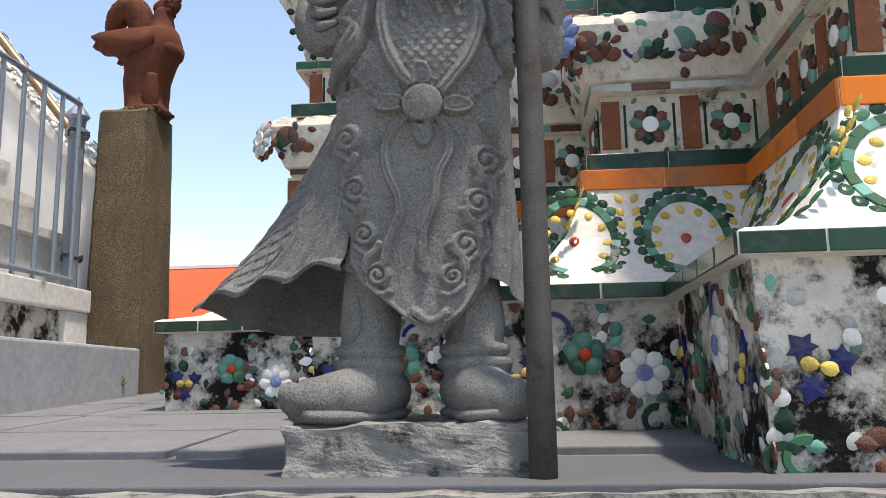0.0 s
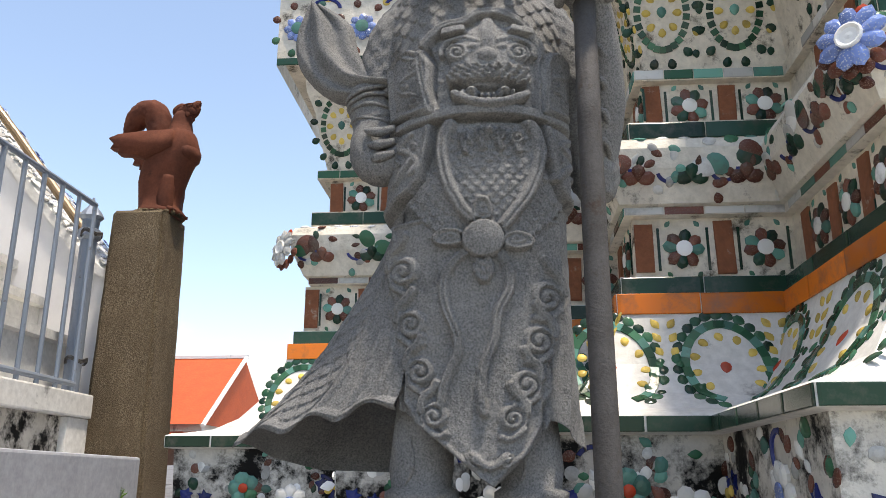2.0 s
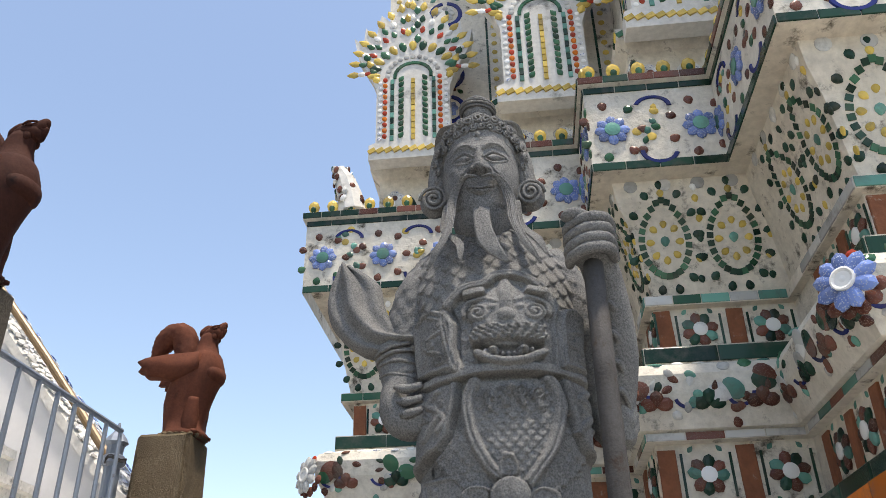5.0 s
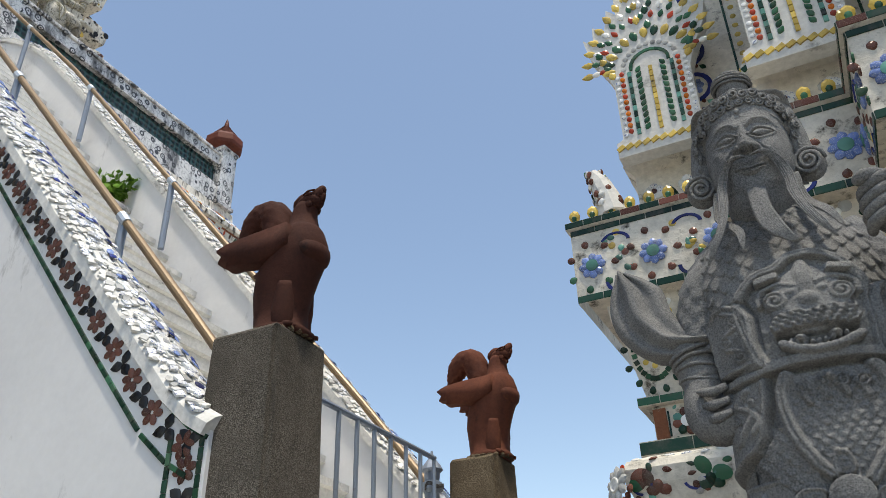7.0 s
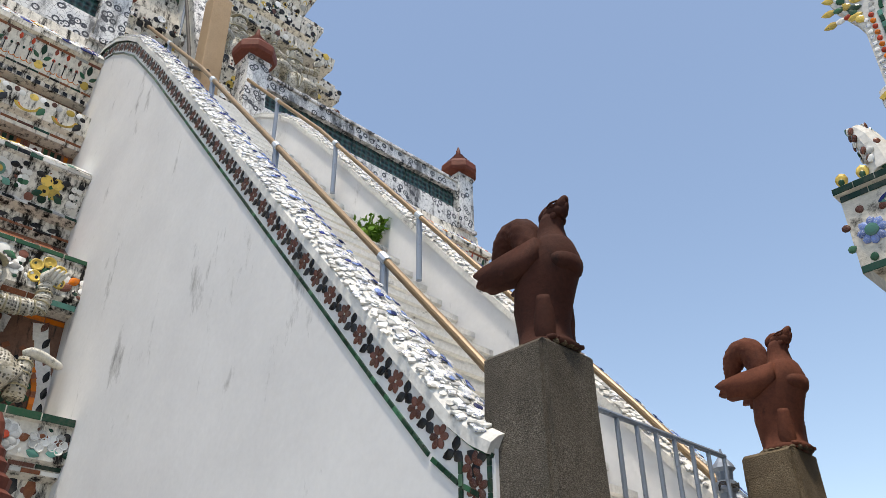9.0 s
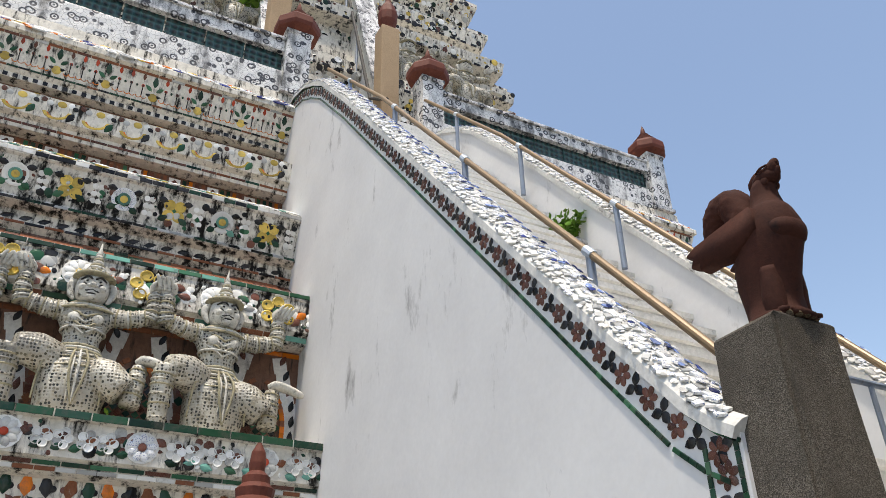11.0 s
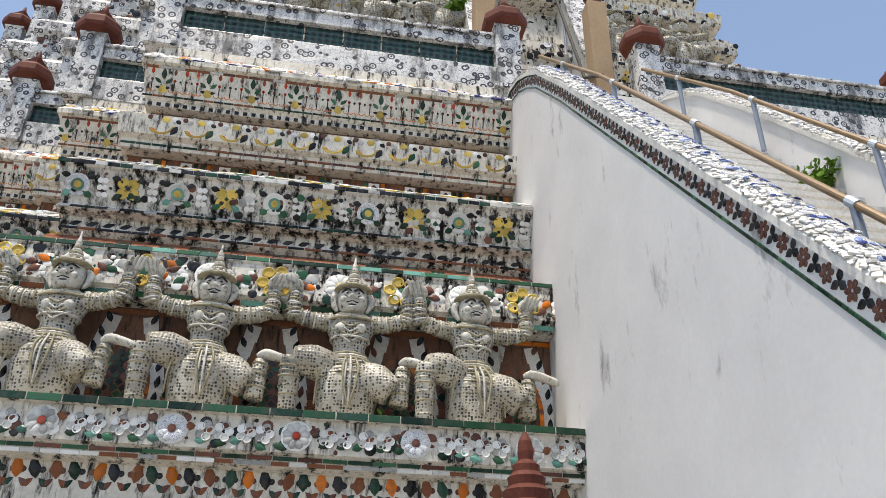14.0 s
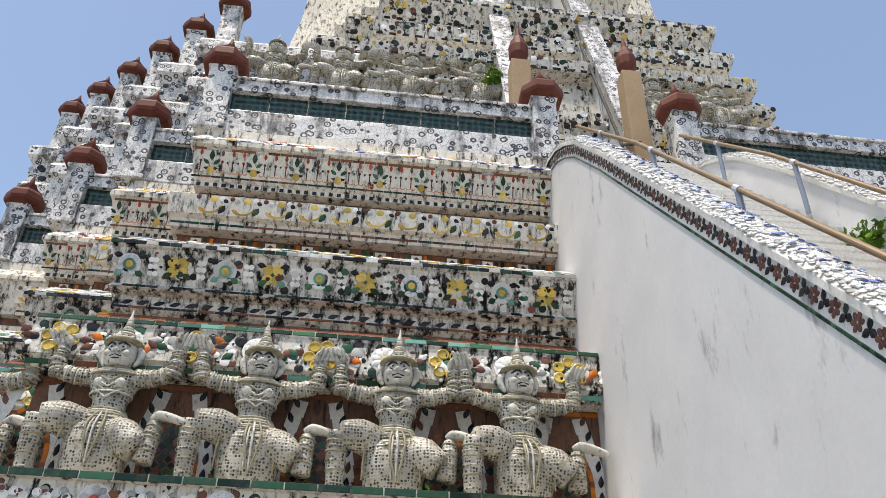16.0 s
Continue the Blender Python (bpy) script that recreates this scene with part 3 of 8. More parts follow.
def rooster(proud=0.0):
    """A stylised bird facing +x, its feet at the origin, 0.76 high."""
    bm = bmesh.new()
    loft(bm, [(0.0, -0.030, 0, 0.150, 0.14), (0.03, -0.032, 0, 0.146, 0.13), (0.05, -0.035, 0, 0.128, 0.11), (0.12, -0.040, 0, 0.134, 0.106), (0.22, -0.035, 0, 0.150, 0.116), (0.30, -0.018, 0, 0.160, 0.126), (0.38, 0.010, 0, 0.165, 0.132),
              (0.45, 0.030, 0, 0.148, 0.128), (0.52, 0.050, 0, 0.106, 0.10), (0.548, 0.052, 0, 0.088, 0.085), (0.558, 0.052, 0, 0.076, 0.074), (0.62, 0.052, 0, 0.066, 0.060), (0.66, 0.060, 0, 0.060, 0.056), (0.69, 0.068, 0, 0.052, 0.05)], 28)
    ball(bm, (0.125, 0, 0.400), (0.062, 0.100, 0.070), 18, 12)
    ball(bm, (0.085, 0, 0.695), (0.072, 0.052, 0.044), 16, 10)
    tube(bm, *flow([(0.095, 0, 0.70), (0.130, 0, 0.725), (0.155, 0, 0.745), (0.172, 0, 0.748)], [0.046, 0.036, 0.026, 0.010]), 14)
    tube(bm, *flow([(0.115, 0, 0.685), (0.150, 0, 0.705), (0.168, 0, 0.722)], [0.034, 0.020, 0.006]), 10)
    tube(bm, *flow([(0.10, 0, 0.735), (0.05, 0, 0.728), (0.012, 0, 0.705), (0.002, 0, 0.68)], [0.016, 0.030, 0.028, 0.010]), 12)
    for s in (-1, 1):
        ball(bm, (0.105, 0.044 * s, 0.715), (0.017, 0.010, 0.012), 10, 7)
        tube(bm, *flow([(0.075, 0.046 * s, 0.722), (0.105, 0.050 * s, 0.731), (0.135, 0.036 * s, 0.738)], [0.004, 0.007, 0.004]), 8)
        ball(bm, (0.10, 0.035 * s, 0.665), (0.020, 0.014, 0.024), 10, 7)
        # wing: a thick shelf swept back, with a stepped feather edge
        k = 0.06 * proud
        edge = [(0.07, 0.515), (-0.02, 0.510), (-0.14, 0.470 + 0.6 * k), (-0.28, 0.430 + k), (-0.335, 0.405 + k), (-0.300, 0.380 + k), (-0.318, 0.345 + k), (-0.262, 0.345 + k), (-0.268, 0.310 + k), (-0.20, 0.330 + 0.6 * k), (-0.10, 0.345), (0.0, 0.370), (0.07, 0.41)]
        rows = [[bm.verts.new((x * q, (y - 0.10 * min(0.0, x + 0.05)) * s, z + dz)) for x, z in edge] for y, q, dz in ((0.070, 0.97, 0), (0.085, 1.0, 0), (0.128, 1.0, 0.006), (0.142, 0.96, 0.008))]
        for r0, r1 in zip(rows, rows[1:]):
            for i in range(len(edge)):
                bm.faces.new((r0[i], r0[(i + 1) % len(edge)], r1[(i + 1) % len(edge)], r1[i]))
        bm.faces.new(rows[0])
        bm.faces.new(rows[-1])
        tube(bm, *flow([(0.03, 0.06 * s, 0.24), (0.025, 0.065 * s, 0.12), (0.020, 0.06 * s, 0.03)], [0.05, 0.052, 0.052]), 14)
        for k in range(3):
            tube(bm, [(0.05, (0.06 + 0.025 * (k - 1)) * s, 0.030), (0.10, (0.06 + 0.035 * (k - 1)) * s, 0.020)], [0.018, 0.010], 8)
    # arched tail plume with carved feathers
    tail = [(-0.05, 0.34), (-0.075, 0.44), (-0.090, 0.515), (-0.130, 0.570), (-0.190, 0.580), (-0.245, 0.545), (-0.285, 0.48), (-0.320, 0.41)]
    scaled_limb(bm, [(x, 0, z + 0.125 * proud * min(1.0, k / 3)) for k, (x, z) in enumerate(tail)], [0.084, 0.080, 0.078, 0.082, 0.080, 0.070, 0.050, 0.008], 0.032, 0.008, 64, 40)
    roughen(bm, 0.005, 16)
    return bm


# bird 1, on the near pillar, has its backlit shade in the colour
bird_mesh = {0: link_mesh("rooster_statue", rooster(1.0), M_TERRA, True), 1: link_mesh("rooster_statue", rooster(0.85), M_TERRA_SHADED, True)}
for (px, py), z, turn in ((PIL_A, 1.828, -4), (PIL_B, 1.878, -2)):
    b = tagged(new("rooster_statue", bird_mesh[int(py < 4)]), "dark terracotta rooster statue with an arched tail on a pillar", "statue", "pillar roosters")
    b.matrix_world = pose(px + 0.09, py, z, 0, 0, turn)
    m = bmesh.new()
    for k in range(22):
        a = k * math.tau / 22
        ball(m, (px + 0.05 + 0.14 * math.cos(a), py + 0.14 * math.sin(a), z + 0.004), (0.022, 0.02, 0.012 + 0.006 * math.sin(k * 5.1)), 6, 4)
    solid("mortar_ring", m, M_AGGR, "rough mortar round the foot of the rooster", "mortar", group="mortar rings")

# ---- barrier across the stair foot ----
gate = thing("metal_barrier", "grey painted steel barrier with upright bars across the stair", "barrier")
for nm, z, r in (("top_rail", 1.785, 0.016), ("bottom_rail", 0.775, 0.016)):
    part(nm, tube(bmesh.new(), [(-2.5, 3.16, z), (-2.5, 4.60, z)], r, 8), M_STEEL, gate)
bar = None
for k in range(9):
    y = 3.2 + 0.174 * k
    part("bar", tube(bmesh.new(), [(-2.5, y, 0.735), (-2.5, y, 1.785)], 0.013, 8), M_STEEL, gate)
post = thing("rail_post", "thick grey steel post with a lantern-shaped finial and wire ties", "post")
part("shaft", tube(bmesh.new(), [(-2.56, 4.68, 0.73), (-2.56, 4.68, 1.60)], 0.045, 14), M_STEEL, post)
m = bmesh.new()
lathe(m, [(0.05, 1.60), (0.065, 1.62), (0.062, 1.66), (0.045, 1.67), (0.05, 1.72), (0.07, 1.74), (0.055, 1.77), (0.03, 1.80), (0.012, 1.83), (0.006, 1.86)], 12, (-2.56, 4.68, 0))
part("finial", m, M_STEEL, post)
for z in (0.90, 1.62):
    m = bmesh.new()
    for k in range(3):
        tube(m, [(-2.53 + 0.05 * math.cos(a), 4.65 + 0.075 * math.sin(a), z + 0.008 * k + 0.01 * math.sin(3 * a)) for a in [i * math.tau / 14 for i in range(15)]], 0.004, 5)
    part("wire_tie", m, M_PIPE, post)


# ---- handrails up the stair ----
def handrail(y, lift, start, end, label):
    ob = thing("handrail", label, "handrail", "stair handrails")
    path = [(-2.66, 1.70)] + [(x, z + lift) for x, z in COPE if -7.5 <= x <= -3] + [(-9.5, 9.25 + lift)]
    pts = [(x, y, z) for x, z in path]
    part("tube", tube(bmesh.new(), pts, 0.027, 12), M_GOLD, ob)
    for k in range(1, 5):
        x = start + (end - start) * (k - 0.4) / 4.2
        i = next(j for j in range(len(path) - 1) if path[j + 1][0] <= x <= path[j][0])
        f = (x - path[i][0]) / (path[i + 1][0] - path[i][0])
        z = path[i][1] + f * (path[i + 1][1] - path[i][1])
        p = part("upright", tube(bmesh.new(), [(x, y, z - lift - 0.5), (x, y, z - 0.02)], 0.03, 10), M_STEEL, ob)
        d = Vector((path[i + 1][0] - path[i][0], 0, path[i + 1][1] - path[i][1])).normalized() * 0.05
        s = part("sleeve", tube(bmesh.new(), [Vector((x, y, z)) - d, Vector((x, y, z)) + d], 0.036, 10), M_SLEEVE, ob, "pale steel sleeve")
    return ob


handrail(3.10, 0.22, -2.9, -9.4, "golden tubular handrail on grey uprights beside the near coping")
handrail(4.80, 0.24, -2.9, -9.4, "golden tubular handrail on grey uprights beside the far coping")

# ---- guardian statue ----
GX, GY = -0.268, 2.10


def over(H, base, R):
    """Lays a carved form on ground at the height base."""
    return np.where(R > 0, np.maximum(H, base + R), H)


def robe_relief(X, Z):
    """Height of the carving on the robe's front, X from the middle line."""
    H = np.zeros(X.shape)
    big = np.maximum
    # pleats beside the apron
    edge = [(-0.166, 0.80), (-0.160, 0.70), (-0.168, 0.66), (-0.150, 0.60), (-0.156, 0.54), (-0.136, 0.48), (-0.138, 0.43), (-0.105, 0.375), (-0.043, 0.325), (0.0, 0.285), (0.028, 0.255), (0.056, 0.285),
            (0.097, 0.325), (0.125, 0.375), (0.128, 0.42), (0.150, 0.45), (0.140, 0.51), (0.166, 0.55), (0.158, 0.60), (0.178, 0.64), (0.172, 0.80)]
    ap = inside(X, Z, edge)
    H += np.where(Z < 0.84, 0.006 * np.sin(X * 150 + 2.0 * np.sin(Z * 9)) * np.clip((0.84 - Z) / 0.2, 0, 1), 0) * (1 - step(ap, 0.01))
    H -= 0.008 * np.clip(1 - np.abs(ap + 0.005) / 0.005, 0, 1)
    H += 0.011 * step(ap) + 0.004 * np.clip(1 - np.abs(ap - 0.006) / 0.006, 0, 1)
    # scrolls down both sides of the apron
    left, right = [(-0.136, 0.692), (-0.119, 0.580), (-0.102, 0.485), (-0.074, 0.398)], [(0.140, 0.634), (0.121, 0.545), (0.096, 0.458), (0.070, 0.392)]
    for s, row in ((-1, left), (1, right)):
        for k, (x, z) in enumerate(row):
            r = 0.034 - 0.002 * k
            H = over(H, 0.011, volute(X, Z, x, z, r, s, 0.0085, 1.0))
            tail = [(x + s * r * 0.9, z + 0.012), (x + s * r * 0.75, z + r * 1.25), (x + s * r * 0.2, z + r * 1.75), (x - s * r * 0.1, z + r * 2.3)]
            H = over(H, 0.011, cord(X, Z, tail, 0.0085, 0.008, 0.003))
            H = over(H, 0.011, cord(X, Z, [(x + s * r * 0.7, z - r * 0.7), (x - s * r * 0.1, z - r * 1.35), (x - s * r * 0.7, z - r * 1.25)], 0.007, 0.006))
    # tip ornament
    for s in (-1, 1):
        H = over(H, 0.011, volute(X, Z, 0.028 + s * 0.030, 0.312, 0.016, s, 0.008))
    H = over(H, 0.011, cord(X, Z, [(0.0, 0.318), (0.028, 0.300), (0.056, 0.318)], 0.007, 0.007))
    # two long ribbons
    H = over(H, 0.011, cord(X, Z, [(-0.004, 0.728), (-0.040, 0.70), (-0.056, 0.66), (-0.052, 0.61), (-0.034, 0.565), (-0.031, 0.52), (-0.052, 0.47), (-0.062, 0.42)], 0.0095, 0.008, 0.004))
    H = over(H, 0.011, cord(X, Z, [(0.046, 0.728), (0.066, 0.69), (0.068, 0.65), (0.046, 0.60), (0.038, 0.545), (0.018, 0.49), (0.012, 0.44), (0.017, 0.402)], 0.0095, 0.008, 0.004))
    # scalloped fringe, hip flaps
    for poly in ([(-0.15, 0.90), (-0.122, 0.825), (-0.098, 0.785), (-0.06, 0.758), (-0.01, 0.752), (-0.03, 0.82), (-0.05, 0.90)], [(0.195, 0.90), (0.178, 0.830), (0.150, 0.785), (0.110, 0.755), (0.06, 0.752), (0.08, 0.82), (0.11, 0.90)]):
        d = inside(X, Z, poly)
        H = big(H, np.where(d > -0.004, (0.013 + scales(X, Z, 0.0165, 0.0032)) * step(d + 0.003 * np.sin((X + Z) * 260), 0.003), 0))
    for s, poly in ((-1, [(-0.075, 1.02), (-0.082, 0.955), (-0.099, 0.885), (-0.120, 0.856), (-0.145, 0.846), (-0.20, 0.80), (-0.22, 0.84), (-0.19, 0.96), (-0.16, 1.02)]), (1, [(0.140, 1.02), (0.148, 0.95), (0.158, 0.885), (0.175, 0.850), (0.205, 0.83), (0.23, 0.90), (0.21, 1.02)])):
        d = inside(X, Z, poly)
        H = H - 0.009 * np.clip(1 - np.abs(d + 0.005) / 0.005, 0, 1)
        H = big(H, 0.021 * step(d) + 0.005 * np.clip(1 - np.abs(d - 0.007) / 0.006, 0, 1) * (d > 0))
        x0 = -0.125 if s < 0 else 0.182
        leaf = big(cord(X, Z, [(x0 + 0.01, 0.99), (x0 - 0.012, 0.965), (x0 + 0.012, 0.94), (x0 - 0.006, 0.91), (x0 - 0.022, 0.885)], 0.006, 0.006), volute(X, Z, x0 + 0.014, 0.962, 0.013, 1, 0.006))
        leaf = big(leaf, big(volute(X, Z, x0 - 0.02, 0.935, 0.014, -1, 0.006), cord(X, Z, [(x0 + 0.012, 0.94), (x0 + 0.022, 0.918), (x0 + 0.008, 0.90)], 0.006, 0.006)))
        H = np.where(leaf > 0, big(H, 0.019 + leaf), H)
    # scaled shield with a rim
    rim = [(-0.040, 1.000), (-0.055, 0.955), (-0.049, 0.886), (-0.026, 0.825), (0.002, 0.785), (0.022, 0.765), (0.048, 0.765), (0.072, 0.795), (0.108, 0.850), (0.130, 0.930), (0.124, 0.975), (0.112, 1.000)]
    d = inside(X, Z, rounded(rim + [rim[0]], 3)[:-1])
    H = np.where(d > 0, 0.013 + scales(X, Z, 0.0135, 0.004) * (d > 0.012), H)
    H = over(H, 0.013, cord(X, Z, rim, 0.0125, 0.011, 0.003))
    for k in range(4):
        x, z = 0.036 + (k - 1.5) * 0.034, 0.974 - 0.006 * abs(k - 1.5)
        H = over(H, 0.014, volute(X, Z, x, z, 0.015, 1 if k > 1 else -1, 0.009))
        H = over(H, 0.014, cord(X, Z, [(x, z - 0.012), (x + 0.004, z - 0.028)], 0.007, 0.007, 0.003))
    H = big(H, dome(X, Z, 0.034, 0.983, 0.014, 0.013, 0.028))
    # knot: round boss with four looped petals
    for ax, az in ((-1, 0.08), (1, -0.05), (0, 1), (0, -1)):
        cx, cz = 0.020 + 0.062 * ax, 0.748 + 0.060 * az
        rx, rz = (0.034, 0.019) if ax else (0.019, 0.030)
        q = np.hypot((X - cx) / rx, (Z - cz) / rz)
        H = big(H, np.where(q < 1, 0.022 + 0.005 * np.clip(1 - np.abs(q - 0.8) / 0.2, 0, 1) + 0.003 * np.clip(1 - np.abs(q - 0.3) / 0.2, 0, 1), 0))
    q = np.hypot(X - 0.020, Z - 0.748) / 0.041
    H = np.where(q < 1, 0.032 - 0.004 * q ** 2 - 0.02 * np.clip((q - 0.88) / 0.12, 0, 1) ** 2, H)
    # belt
    belt = Z - (1.016 + 0.012 * np.cos((X - 0.03) * 9))
    H = H - 0.010 * np.clip(1 - np.abs(np.abs(belt) - 0.0165) / 0.004, 0, 1)
    H = big(H, 0.026 * step(0.0125 - np.abs(belt), 0.004))
    # feathered shoulders, chest arch and tabs
    arch = [(-0.075, 1.035), (-0.092, 1.10), (-0.100, 1.185), (-0.060, 1.240), (-0.015, 1.252), (0.015, 1.275), (0.060, 1.275), (0.105, 1.245), (0.138, 1.18), (0.140, 1.10), (0.136, 1.035)]
    d = inside(X, Z, arch)
    coat = np.where(Z > 1.03, scales(X * 1.0, Z + 0.5 * np.abs(X - 0.02) * 0.6, 0.025, 0.0055, 0.7), 0)
    H = np.where((Z > 1.032) & (d < 0), big(H, coat), H)
    H = np.where(d > 0, big(H, 0.010 + scales(X, Z, 0.017, 0.003)), H)
    H = over(H, 0.012, cord(X, Z, arch, 0.011, 0.012, 0.003))
    for s, poly in ((-1, [(-0.078, 1.032), (-0.078, 1.150), (-0.092, 1.180), (-0.125, 1.200), (-0.155, 1.192), (-0.172, 1.170), (-0.168, 1.11), (-0.160, 1.032)]), (1, [(0.140, 1.032), (0.142, 1.15), (0.152, 1.185), (0.180, 1.195), (0.20, 1.17), (0.205, 1.032)])):
        d = inside(X, Z, poly)
        H = H - 0.009 * np.clip(1 - np.abs(d + 0.005) / 0.005, 0, 1)
        H = big(H, 0.022 * step(d) + 0.006 * np.clip(1 - np.abs(d - 0.008) / 0.007, 0, 1) * (d > 0))
        x0 = -0.122 if s < 0 else 0.172
        for k in range(3):
            z = 1.065 + 0.043 * k
            leaf = big(volute(X, Z, x0 + 0.013 * (-1) ** k, z, 0.015, (-1) ** k, 0.006), cord(X, Z, [(x0 + 0.013 * (-1) ** k, z + 0.014), (x0 - 0.012 * (-1) ** k, z + 0.026)], 0.005, 0.005))
            H = np.where(leaf > 0, big(H, 0.020 + leaf), H)
    # beast mask
    m = 0.033
    H = over(H, 0.014, dome(X, Z, m, 1.15, 0.075, 0.095, 0.007, 4))
    H = np.where(np.abs(X - m) < 0.075, H - 0.012 * step(0.010 - np.abs(Z - 1.068 - 0.1 * np.abs(X - m)), 0.004), H)
    curls = 0.004 * np.sin((X - m) * 340 + 2 * np.sin(Z * 90)) * np.sin(Z * 330)
    sn = inside(X, Z, [(-0.042, 1.085), (-0.048, 1.105), (-0.036, 1.130), (0.0, 1.138), (m, 1.130), (0.068, 1.138), (0.105, 1.128), (0.115, 1.103), (0.108, 1.082), (m, 1.090)])
    H = big(H, (0.032 + 1.4 * curls) * step(sn, 0.010))
    H = over(H, 0.015, dome(X, Z, m, 1.160, 0.022, 0.020, 0.014))
    H = over(H, 0.016, dome(X, Z, m, 1.215, 0.018, 0.05, 0.009, 4))
    jaw = [(-0.028, 1.062), (0.0, 1.046), (m, 1.040), (0.068, 1.044), (0.102, 1.060)]
    H = over(H, 0.014, cord(X, Z, jaw, 0.010, 0.017))
    for k in range(9):
        H = big(H, dome(X, Z, m + 0.0115 * (k - 4), 1.056 + 0.0006 * (k - 4) ** 2, 0.0058, 0.008, 0.031, 4))
    for s in (-1, 1):
        H = big(H, dome(X, Z, m + s * 0.030, 1.068, 0.014, 0.012, 0.038))
        H = over(H, 0.018, volute(X, Z, m + s * 0.060, 1.168, 0.024, s, 0.007))
        H = over(H, 0.016, dome(X, Z, m + s * 0.030, 1.182, 0.013, 0.009, 0.009))
        H = big(H, 0.030 * step(inside(X, Z, [(m + s * 0.040, 1.220), (m + s * 0.094, 1.212), (m + s * 0.090, 1.232), (m + s * 0.045, 1.240)]), 0.005))
        H = over(H, 0.015, cord(X, Z, [(m + s * 0.02, 1.198), (m + s * 0.05, 1.208), (m + s * 0.085, 1.195), (m + s * 0.092, 1.165)], 0.006, 0.006))
    return H


def grid_faces(bm, P, flip=False):
    rows = [[bm.verts.new(p) for p in row] for row in P]
    for r0, r1 in zip(rows, rows[1:]):
        for a, b, c, d in zip(r0, r0[1:], r1[1:], r1):
            bm.faces.new((d, c, b, a) if flip else (a, b, c, d))
    return rows


def guardian():
    bm = bmesh.new()
    # shoes, legs
    for cx, tip, s in ((-0.375, -0.50, -1), (-0.15, -0.07, 1)):
        tube(bm, *flow([(cx - 0.03 * s, GY + 0.06, 0.160), (cx, GY - 0.02, 0.165), ((cx + tip) / 2, GY - 0.08, 0.150), (tip, GY - 0.13, 0.150), (tip + 0.02 * s, GY - 0.150, 0.178)], [0.055, 0.070, 0.058, 0.044, 0.014], 4), 16, 0.92)
        tube(bm, *flow([(cx - 0.03 * s, GY + 0.06, 0.115), ((cx + tip) / 2, GY - 0.08, 0.112), (tip, GY - 0.14, 0.118)], [0.058, 0.069, 0.042], 4), 16, 0.32)
        loft(bm, [(0.15, cx, GY, 0.066, 0.066), (0.20, cx, GY, 0.070, 0.069), (0.212, cx, GY, 0.080, 0.078), (0.226, cx, GY, 0.080, 0.078), (0.232, cx, GY, 0.068, 0.066), (0.240, cx, GY, 0.076, 0.074), (0.254, cx, GY, 0.076, 0.074), (0.262, cx, GY, 0.062, 0.06),
                  (0.30, cx, GY, 0.067, 0.064), (0.38, cx - 0.005 * s, GY, 0.064, 0.06), (0.52, cx - 0.02 * s, GY, 0.062, 0.06)], 24)
        tube(bm, *flow([(cx - 0.03, GY - 0.050, 0.265), (cx - 0.012, GY - 0.062, 0.30), (cx - 0.018, GY - 0.058, 0.36)], [0.002, 0.006, 0.002]), 8)
    # robe: a plain core, and its carved front
    robe = [(0.25, -0.250, GY + 0.03, 0.222, 0.132), (0.41, -0.256, GY + 0.03, 0.214, 0.132), (0.50, -0.258, GY + 0.03, 0.210, 0.134), (0.62, -0.258, GY + 0.02, 0.204, 0.136), (0.74, -0.254, GY + 0.01, 0.196, 0.138), (0.86, -0.250, GY, 0.190, 0.140),
            (0.98, -0.246, GY, 0.184, 0.141), (1.02, -0.246, GY, 0.182, 0.141), (1.10, -0.248, GY, 0.186, 0.143), (1.20, -0.253, GY + 0.01, 0.198, 0.140), (1.28, -0.258, GY + 0.02, 0.208, 0.134), (1.34, -0.263, GY + 0.025, 0.200, 0.124), (1.39, -0.266, GY + 0.03, 0.180, 0.112), (1.43, -0.268, GY + 0.03, 0.150, 0.098), (1.465, -0.270, GY + 0.03, 0.095, 0.075), (1.50, -0.272, GY + 0.03, 0.06, 0.06)]
    loft(bm, [(z, x, y + 0.006, a * 0.955, b * 0.93) for z, x, y, a, b in robe if z > 0.45], 44, 2.3)
    c = GX + 0.008
    zs = [r[0] for r in robe]
    cols, lines = 250, 400
    th = np.linspace(math.pi * 0.97, math.pi * 2.03, cols)
    co, si = np.cos(th), np.sin(th)
    ux, uy = np.sign(co) * np.abs(co) ** (2 / 2.3), np.sign(si) * np.abs(si) ** (2 / 2.3)
    hem = np.interp(-0.256 + 0.214 * ux - c, [-0.24, -0.19, -0.165, -0.13, -0.10, -0.043, 0.005, 0.028, 0.05, 0.097, 0.125, 0.145, 0.17, 0.20, 0.25], [0.43, 0.435, 0.425, 0.40, 0.375, 0.325, 0.28, 0.262, 0.28, 0.325, 0.36, 0.392, 0.385, 0.345, 0.315])
    v = np.linspace(0, 1, lines)[:, None]
    Z = hem[None, :] + v * (1.50 - hem[None, :])
    prof = [np.interp(Z, zs, [r[k] for r in robe]) for k in (1, 2, 3, 4)]
    X, Y = prof[0] + prof[2] * ux, prof[1] + prof[3] * uy
    nx, ny = np.broadcast_to(ux * 0.8, Z.shape), np.broadcast_to(uy, Z.shape)
    ln = np.hypot(nx, ny)
    H = 1.25 * robe_relief(X - c, Z) * np.clip(np.abs(uy) * 2.2, 0, 1)
    X2, Y2 = X + nx / ln * H, Y + ny / ln * H
